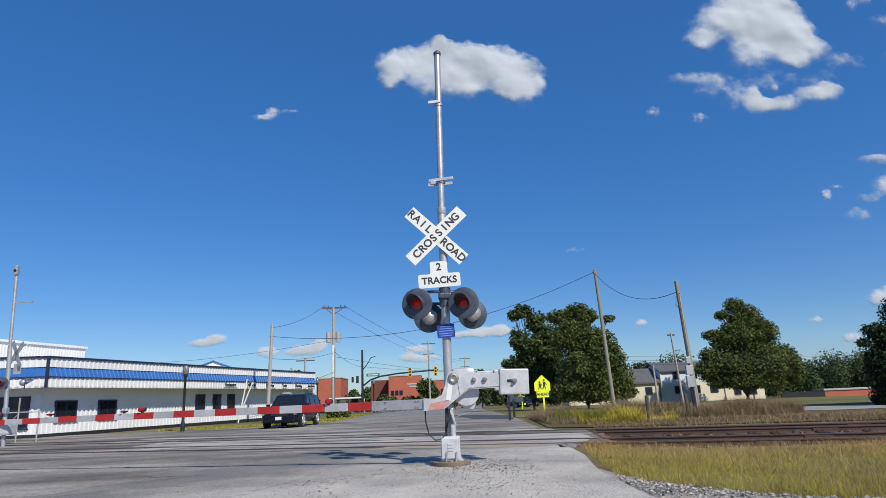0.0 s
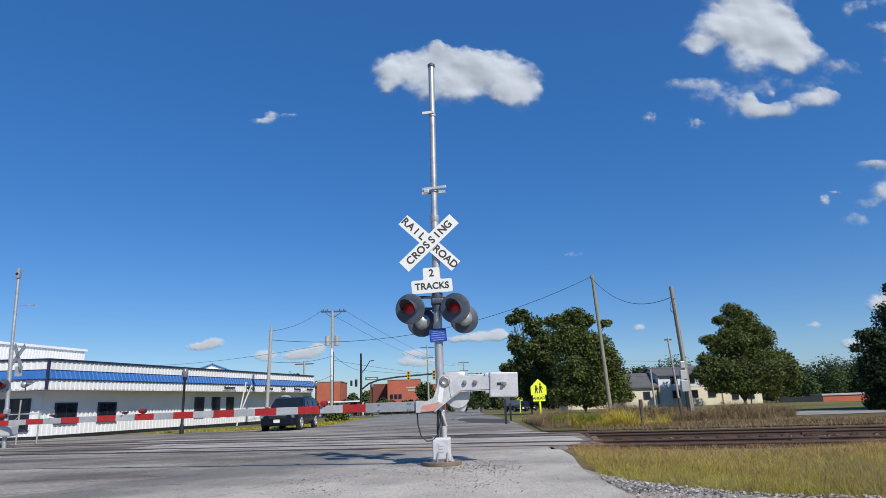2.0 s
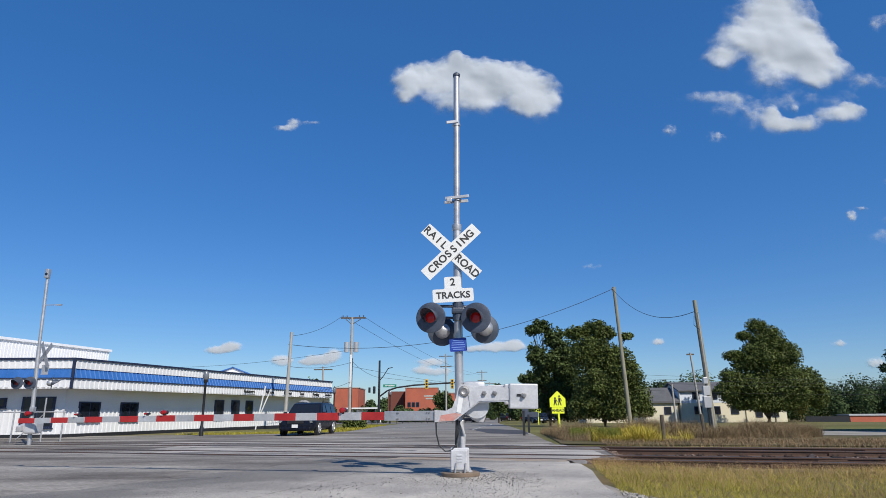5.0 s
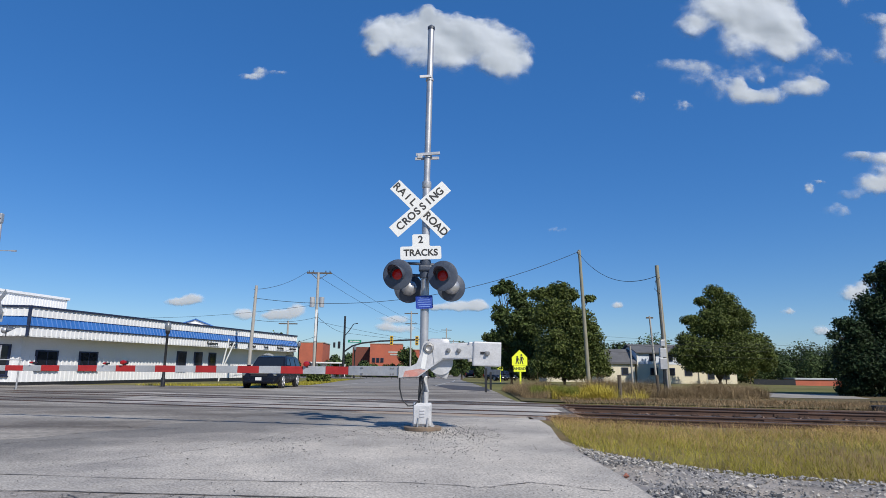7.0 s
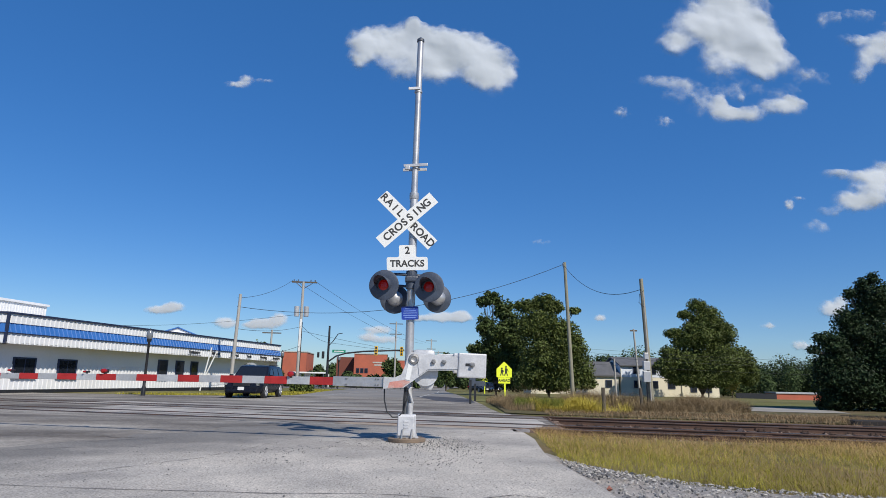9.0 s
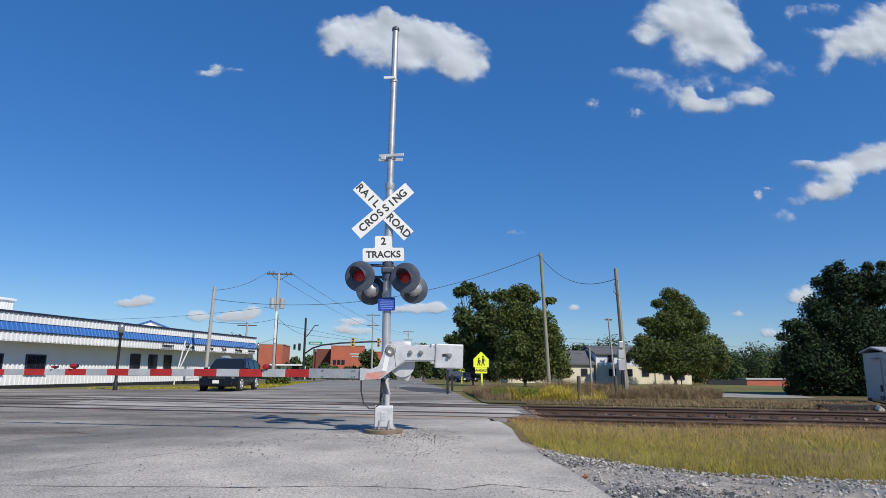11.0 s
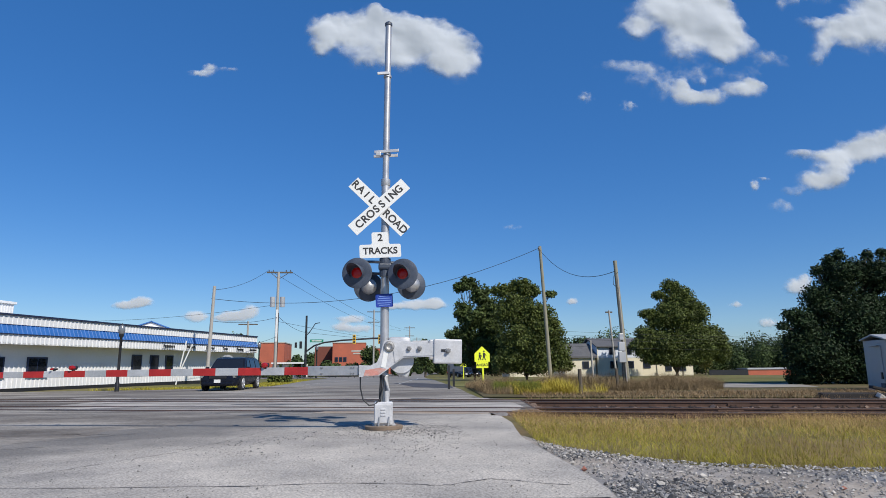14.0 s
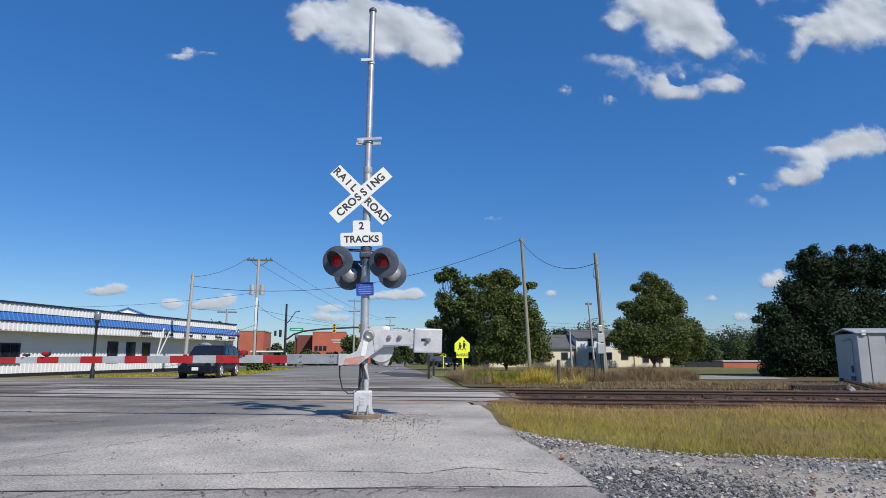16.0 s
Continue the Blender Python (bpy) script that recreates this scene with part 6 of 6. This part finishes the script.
stones("track_stone", [(2.95, 14.9), (10, 12.5), (40, 2.9), (40, 3.9), (10, 13.7), (4.2, 15.7)], 7000, 0.026, mat("track_stone_grey", (0.24, 0.19, 0.15), 0.9, vary=0.2, island=0.5), "rust-stained stone along the near rail", 36)
stones("track_stone", [(4.4, 16.2), (10, 14.4), (40, 4.8), (40, 10), (10, 19.2), (4.95, 21)], 12000, 0.03, mat("track_stone_brown", (0.155, 0.108, 0.08), 0.9, vary=0.2, island=0.5), "brown stained stone between the tracks", 37)


# ---- cracks, seams and markings ----
def streak(name, pts, w, material, label, lift=0.009, wob=0.06, n=90, category="crack"):
    rng = random.Random(len(pts) + int(abs(pts[0][0] * 100)))
    seed = rng.uniform(0, 50)
    bm = bmesh.new()
    P = [Vector((*p, 0)) for p in pts]
    vs = []
    for i in range(n + 1):
        f = i / n * (len(P) - 1)
        k = min(int(f), len(P) - 2)
        p = P[k].lerp(P[k + 1], f - k)
        d = (P[k + 1] - P[k]).normalized()
        s = Vector((-d.y, d.x, 0))
        p = p + s * wob * (noise.noise((i * 0.11, seed, 0)) + 0.5 * noise.noise((i * 0.45, seed, 3)))
        ww = w * max(0.15, 0.7 + 1.1 * noise.noise((i * 0.3, seed, 9))) * 0.5
        vs.append([bm.verts.new((q.x, q.y, gz(q.x, q.y) + lift)) for q in (p - s * ww, p + s * ww)])
    for (a, b), (c, d) in zip(vs, vs[1:]):
        bm.faces.new((a, c, d, b))
    bmesh.ops.recalc_face_normals(bm, faces=bm.faces)
    for f in bm.faces:
        if f.normal.z < 0:
            f.normal_flip()
    return tagged(part(name, bm, material), label, category, kind="structure")


CRACK = mat("crack_dirt", (0.10, 0.09, 0.08), 0.95, vary=0.3)
streak("seam", [(-14, 20.4), (-6, 17.4), (-2.0, 16.4)], 0.05, TAR, "thin dark seam across the road", wob=0.12)
streak("seam", [(-2.9, 16.8), (-1.6, 15.2)], 0.16, TAR, "short black tar patch", wob=0.05, n=20)
streak("crack", [(-4.5, 6.3), (-2.4, 6.05), (-1.0, 5.9), (-0.26, 5.92), (0.4, 5.74), (0.68, 5.65), (1.06, 5.91), (1.28, 5.74), (1.66, 5.5)], 0.018, CRACK, "fine wandering crack in the pavement", wob=0.05)
streak("crack", [(-3.2, 8.4), (-1.4, 8.6), (-0.2, 8.3)], 0.008, CRACK, "hairline crack in the pavement", wob=0.06)
streak("crack", [(-1.5, 11.2), (-1.9, 9.6), (-2.3, 8.2), (-3.2, 6.8)], 0.012, CRACK, "hairline crack in the pavement", wob=0.1)
streak("crack", [(-6.5, 8.5), (-5.2, 9.2), (-3.6, 10.6)], 0.02, CRACK, "dark crack at the edge of the pale pavement", wob=0.1)
streak("crack", [(-7, 5.88), (-4, 5.6), (-1, 5.28), (1.8, 4.98)], 0.024, CRACK, "ragged dark pavement edge", wob=0.05)
streak("crack", [(1.0, 12.9), (1.9, 12.3), (2.5, 12.0)], 0.012, CRACK, "fine crack near the track", wob=0.05)
streak("crack", [(-4.5, 3.2), (-2, 3.5), (0.5, 3.3)], 0.02, CRACK, "crack in the patched asphalt", wob=0.15)
for k in range(44):
    rr = random.Random(100 + k)
    x = -5.5 + k * 0.15 + rr.uniform(-0.12, 0.12)
    streak("crack", [(x, 5.18 - 0.1 * x), (x + rr.uniform(-0.14, 0.1), 5.1 - 0.1 * x), (x + rr.uniform(-0.3, 0.1), 5.04 - 0.1 * x - rr.uniform(0, 0.12))], 0.011, CRACK, "tar-dark squiggle along the broken pavement edge", wob=0.05, n=14)
streak("crack", [(-6.4, 7.6), (-5.2, 8.0), (-4.6, 8.9), (-3.4, 9.3)], 0.018, CRACK, "branching dark crack in the grey asphalt", wob=0.12)
streak("crack", [(-9.5, 10.8), (-7.4, 10.4), (-5.8, 10.9), (-4.0, 10.6)], 0.02, CRACK, "branching dark crack in the grey asphalt", wob=0.15)
streak("lane_line", [(1.6, 41), (4.2, 62), (6.0, 85)], 0.16, PAINT_LINE, "worn white lane line", wob=0.0, category="road marking")
streak("lane_line", [(-4.4, 41), (-2.9, 56), (0.2, 100)], 0.14, PAINT_LINE, "worn white lane line", wob=0.0, category="road marking")
streak("stop_line", [(-6, 30.5), (-1.6, 29.4)], 0.35, PAINT_LINE, "worn white stop line", wob=0.02, category="road marking")
for k in range(16):
    rr = random.Random(k)
    x, s = rr.uniform(-13, 2), rr.uniform(16.2, 23.5)
    streak("stain", [(x, s - SKEW * x), (x + rr.uniform(1.5, 5), s - SKEW * (x + 3) + rr.uniform(-0.2, 0.2))], rr.uniform(0.08, 0.3), DARK_PATCH if k % 2 else TAR, "dark worn strip along the crossing", wob=0.15, n=40, lift=0.0075, category="stain")


# ---- clouds ----
def cloud(lobes, seed, cell=5.0, label="white fair-weather cumulus cloud with soft ragged edges"):
    """Soft cumulus: a bulging sheet whose thickness thins out at the edges. lobes: (x, z, rx, rz, strength)."""
    A = np.array(lobes, float)
    x0, x1 = (A[:, 0] - A[:, 2] * 1.5).min() - 10, (A[:, 0] + A[:, 2] * 1.5).max() + 10
    z0, z1 = (A[:, 1] - A[:, 3] * 1.5).min() - 8, (A[:, 1] + A[:, 3] * 1.5).max() + 8
    nx, nz = int((x1 - x0) / cell) + 2, int((z1 - z0) / cell) + 2
    V, D = [], []
    bulge = min(A[:, 3].mean() / 32, 1.0)
    rough = 0.6 if bulge > 0.5 else 0.8
    k = min(max(60 / A[:, 2].mean(), 1.0), 3.2)
    for j in range(nz):
        for i in range(nx):
            x, z = x0 + i * cell, z0 + j * cell
            f = 0.0
            for cx, cz, rx, rz, st in lobes:
                q = 1 - ((x - cx) / (rx * 1.45)) ** 2 - ((z - cz) / (rz * 1.45)) ** 2
                if q > 0:
                    f = f + st * q ** 1.6 * (1 - min(f, 0.9) * 0.5)
            n1 = noise.fractal((x * 0.012 * k + seed, z * 0.015 * k, seed), 1.0, 2.0, 6)
            n2 = noise.fractal((x * 0.035 * k, z * 0.04 * k + seed, 3.1), 1.0, 2.1, 6)
            d = f * 2.0 + (0.72 * n1 + rough * n2) * min(1.0, 0.3 + f * 2) / (1 + 1.3 * f) - 0.15
            d = d if f > 0 else -0.4
            D.append(d)
            b = max(d, 0)
            low = noise.noise((x * 0.011 + seed, z * 0.013, seed)) + 0.25 * noise.noise((x * 0.025, z * 0.03, seed))
            V.append((x, 1500 - bulge * (20 * b / (0.6 + b) + 9 * low * min(b * 1.5, 1)), z))
    F = []
    for j in range(nz - 1):
        for i in range(nx - 1):
            q = (j * nx + i, j * nx + i + 1, (j + 1) * nx + i + 1, (j + 1) * nx + i)
            if max(D[k] for k in q) > -0.02:
                F.append(q)
    me = bpy.data.meshes.new("cloud")
    me.from_pydata(V, [], F)
    at = me.attributes.new("thickness", "FLOAT", "POINT")
    at.data.foreach_set("value", D)
    for p in me.polygons:
        p.use_smooth = True
    me.materials.append(CLOUD)
    return tagged(new("cloud", me), label, "cloud", group="clouds", kind="structure")


def cloud_material():
    m = bpy.data.materials.new("cloud_vapour")
    m.use_nodes = True
    n, l = m.node_tree.nodes, m.node_tree.links
    n.remove(n["Principled BSDF"])
    at = n.new("ShaderNodeAttribute")
    at.attribute_name = "thickness"
    co, nz = n.new("ShaderNodeTexCoord"), n.new("ShaderNodeTexNoise")
    nz.inputs["Scale"].default_value, nz.inputs["Detail"].default_value, nz.inputs["Roughness"].default_value = 0.06, 8, 0.68
    l.new(co.outputs["Object"], nz.inputs["Vector"])
    k = n.new("ShaderNodeMath")
    k.operation = "MULTIPLY_ADD"
    k.inputs[1].default_value, k.inputs[2].default_value = 0.8, -0.40
    l.new(nz.outputs["Fac"], k.inputs[0])
    s = n.new("ShaderNodeMath")
    s.operation = "ADD"
    l.new(at.outputs["Fac"], s.inputs[0])
    l.new(k.outputs[0], s.inputs[1])
    r = n.new("ShaderNodeMapRange")
    r.interpolation_type = "SMOOTHSTEP"
    for i, v in zip((1, 2, 3, 4), (-0.05, 1.75, 0.0, 1.0)):
        r.inputs[i].default_value = v
    l.new(s.outputs[0], r.inputs[0])
    d, t, mx = n.new("ShaderNodeBsdfDiffuse"), n.new("ShaderNodeBsdfTransparent"), n.new("ShaderNodeMixShader")
    tl, m2 = n.new("ShaderNodeBsdfTranslucent"), n.new("ShaderNodeMixShader")
    d.inputs[0].default_value = tl.inputs[0].default_value = (0.63, 0.66, 0.70, 1)
    m2.inputs[0].default_value = 0.25
    l.new(d.outputs[0], m2.inputs[1])
    l.new(tl.outputs[0], m2.inputs[2])
    l.new(r.outputs[0], mx.inputs[0])
    l.new(t.outputs[0], mx.inputs[1])
    l.new(m2.outputs[0], mx.inputs[2])
    l.new(mx.outputs[0], n["Material Output"].inputs[0])
    return m


CLOUD = cloud_material()
# (drift along x and z in metres a second, cell, lobes)
HIGH, LOW = (-4.6, -1.1), (-2.2, -0.4)
CLOUDS = (
    (HIGH, 4.0, [(-135, 850, 37, 47, 1), (-79, 858, 53, 54, 1), (-8, 877, 48, 53, 1), (-1, 921, 18, 22, 0.8), (55, 851, 72, 63, 1), (138, 847, 73, 59, 1), (214, 817, 55, 63, 1), (191, 779, 60, 32, 0.9), (-33, 801, 41, 39, 0.6), (-139, 803, 19, 18, 0.6), (49, 789, 60, 36, 0.7), (263, 792, 18, 20, 0.6)]),
    (HIGH, 4.0, [(716, 913, 45, 33, 0.9), (761, 970, 62, 46, 0.8), (867, 976, 96, 71, 1), (957, 963, 63, 64, 1), (886, 904, 86, 63, 1), (984, 903, 56, 58, 1), (961, 843, 39, 26, 0.8), (1039, 875, 37, 35, 0.5), (832, 849, 39, 31, 0.35), (883, 1061, 104, 58, 1)]),
    (HIGH, 4.0, [(841, 721, 34, 28, 0.88), (837, 752, 17, 18, 0.66), (898, 715, 57, 21, 0.88), (981, 743, 52, 21, 0.72), (1037, 753, 42, 27, 0.84), (897, 761, 11, 12, 0.48), (762, 767, 77, 33, 0.36), (685, 800, 77, 18, 0.48), (791, 735, 43, 28, 0.36), (1038, 795, 49, 23, 0.26), (900, 790, 90, 30, 0.28), (1100, 840, 50, 26, 0.32)]),
    (HIGH, 4.0, [(1331, 938, 74, 43, 1), (1237, 959, 34, 21, 0.5), (1265, 887, 31, 35, 0.6), (1240, 847, 20, 23, 0.4), (1430, 969, 87, 84, 1), (1521, 991, 88, 85, 1)]),
    (HIGH, 4.0, [(1199, 1032, 55, 18, 0.4), (1286, 1044, 52, 18, 0.4), (1155, 1013, 17, 16, 0.35)]),
    (LOW, 3.5, [(1221, 559, 85, 18, 0.8), (1157, 566, 21, 10, 0.5), (1249, 524, 54, 41, 0.9), (1179, 483, 37, 26, 0.8), (1227, 484, 53, 21, 0.7), (1127, 455, 38, 14, 0.55), (1083, 415, 32, 19, 0.5), (1321, 571, 63, 33, 0.9), (1389, 590, 80, 40, 0.9), (1458, 608, 67, 40, 0.8)]),
    (LOW, 2.0, [(1017, 469, 13, 14, 0.75), (1043, 489, 16, 6, 0.5)]),
    (LOW, 2.0, [(-436, 729, 31, 8, 0.7), (-414, 744, 17, 13, 0.75), (-371, 744, 23, 6, 0.45)]),
    (LOW, 2.0, [(-566, 147, 30, 9, 1.17), (-535, 154, 23, 12, 1.32)]),
    (LOW, 2.0, [(-413, 121, 26, 12, 1.08), (-320, 122, 39, 12, 1.21), (-288, 133, 18, 13, 1.08), (-346, 116, 26, 8, 0.81)]),
    (LOW, 2.0, [(110, 148, 55, 12, 1.17), (146, 151, 22, 13, 1.17), (53, 144, 27, 8, 0.73)]),
    (LOW, 2.0, [(-55, 113, 32, 10, 0.98), (-41, 91, 48, 9, 0.84), (-75, 96, 21, 9, 0.84)]),
    (LOW, 2.0, [(1103, 196, 34, 20, 0.99), (1127, 216, 19, 13, 0.74)]),
    (LOW, 2.0, [(495, 157, 14, 8, 0.86)]),
    (LOW, 2.0, [(929, 150, 18, 8, 0.76)]),
    (HIGH, 2.5, [(681, 685, 22, 15, 0.45)]),
    (HIGH, 2.5, [(560, 706, 22, 16, 0.35)]),
    (LOW, 2.0, [(349, 345, 20, 7, 0.3)]),
    (LOW, 2.0, [(1010, 102, 24, 13, 0.76)]),
)
drifting = [(cloud(lobes, 1 + i, cell, "white fair-weather cumulus cloud with soft ragged edges" if len(lobes) > 4 else "small white cloud with soft edges"), rate)
            for i, (rate, cell, lobes) in enumerate(CLOUDS)]


# ---- butterfly ----
def build_butterfly():
    root = thing("butterfly", "orange and black butterfly in flight", "butterfly", (3.2, 3.5, 1.7))
    orange, dark = mat("wing_orange", (0.62, 0.19, 0.02), 0.6, vary=0.15, scale=60, dirt=(0.06, 0.03, 0.02), dirt_amount=0.3), mat("wing_black", (0.015, 0.012, 0.01), 0.6, vary=0.2)
    part("body", lathe(bmesh.new(), [(0.001, -0.018), (0.0025, -0.01), (0.003, 0.004), (0.002, 0.012), (0.001, 0.015)], 8, pose(0, 0, 0, 90, 0, 0)), dark, root)
    wings = []
    for s in (-1, 1):
        w = part("wing", prism(bmesh.new(), [(0, 0.004), (s * 0.02, 0.022), (s * 0.046, 0.026), (s * 0.044, 0.012), (s * 0.03, 0.0), (s * 0.032, -0.014), (s * 0.016, -0.024), (0, -0.008)], "z", -0.0004, 0.0004), dark, root, "black-edged wing")
        part("wing_panel", prism(bmesh.new(), [(s * 0.003, 0.003), (s * 0.018, 0.016), (s * 0.034, 0.019), (s * 0.032, 0.008), (s * 0.012, -0.001)], "z", -0.0008, 0.0008), orange, w, "orange wing panel")
        part("wing_panel", prism(bmesh.new(), [(s * 0.003, -0.002), (s * 0.022, -0.003), (s * 0.026, -0.012), (s * 0.015, -0.019), (s * 0.003, -0.008)], "z", -0.0008, 0.0008), orange, w)
        wings.append(w)
    return root, wings


butterfly, wings = build_butterfly()


def motions():
    def heading(a, b):
        return math.degrees(math.atan2(b[0] - a[0], -(b[1] - a[1])))

    for ob, rows in ((sedan_a, ((0, -7.8, 108), (1, -5.0, 108), (2, -0.4, 108), (3, 4.6, 109), (3.7, 7.6, 112), (4.6, 10.2, 119), (5.8, 13.2, 133), (8, 20, 180), (11, 34, 270), (16, 70, 470))),
                     (sedan_b, ((0, -34, 109), (2, -17, 109), (3, -9.1, 109), (3.7, -4.4, 109), (5, 3.6, 109), (6, 8.4, 112), (6.5, 10.4, 120), (7, 12.6, 131), (7.5, 14.6, 144), (8, 16.8, 160), (11, 32, 250), (16, 66, 440)))):
        pts = [(x, y) for _, x, y in rows]
        out = []
        for i, (t, x, y) in enumerate(rows):
            a, b = pts[max(i - 1, 0)], pts[min(i + 1, len(pts) - 1)]
            out.append((t, pose(x, y, gz(x, y), 0, 0, heading(a, b))))
        walk(ob, out)
    for ob, (dx, dz) in drifting:
        walk(ob, [(t, pose(dx * (t - 13), 0, dz * (t - 13))) for t in (0, 16)])
    fl = ((0, 3.6, 1.3), (3.0, 3.05, 1.75), (3.1, 2.81, 1.94), (3.2, 2.57, 2.08), (3.3, 2.38, 2.22), (3.4, 2.14, 2.29), (3.5, 1.89, 2.49), (3.6, 1.61, 2.74), (3.7, 1.23, 2.99), (3.8, 0.84, 3.27), (3.9, 0.39, 3.62), (4.1, -0.4, 4.3), (4.4, -1.6, 5.2), (16, -3, 9))
    walk(butterfly, [(t, pose(x - 0.09, 3.5, z - 0.045, 20, 12, 75)) for t, x, z in fl])
    flap = [(0, 10)] + [(3.0 + 0.1 * i, (42, -18, 12)[i % 3]) for i in range(12)] + [(16, 10)]
    for s, w in zip((-1, 1), wings):
        walk(w, [(t, pose(0, 0, 0, 0, -s * a, 0)) for t, a in flap])


motions()
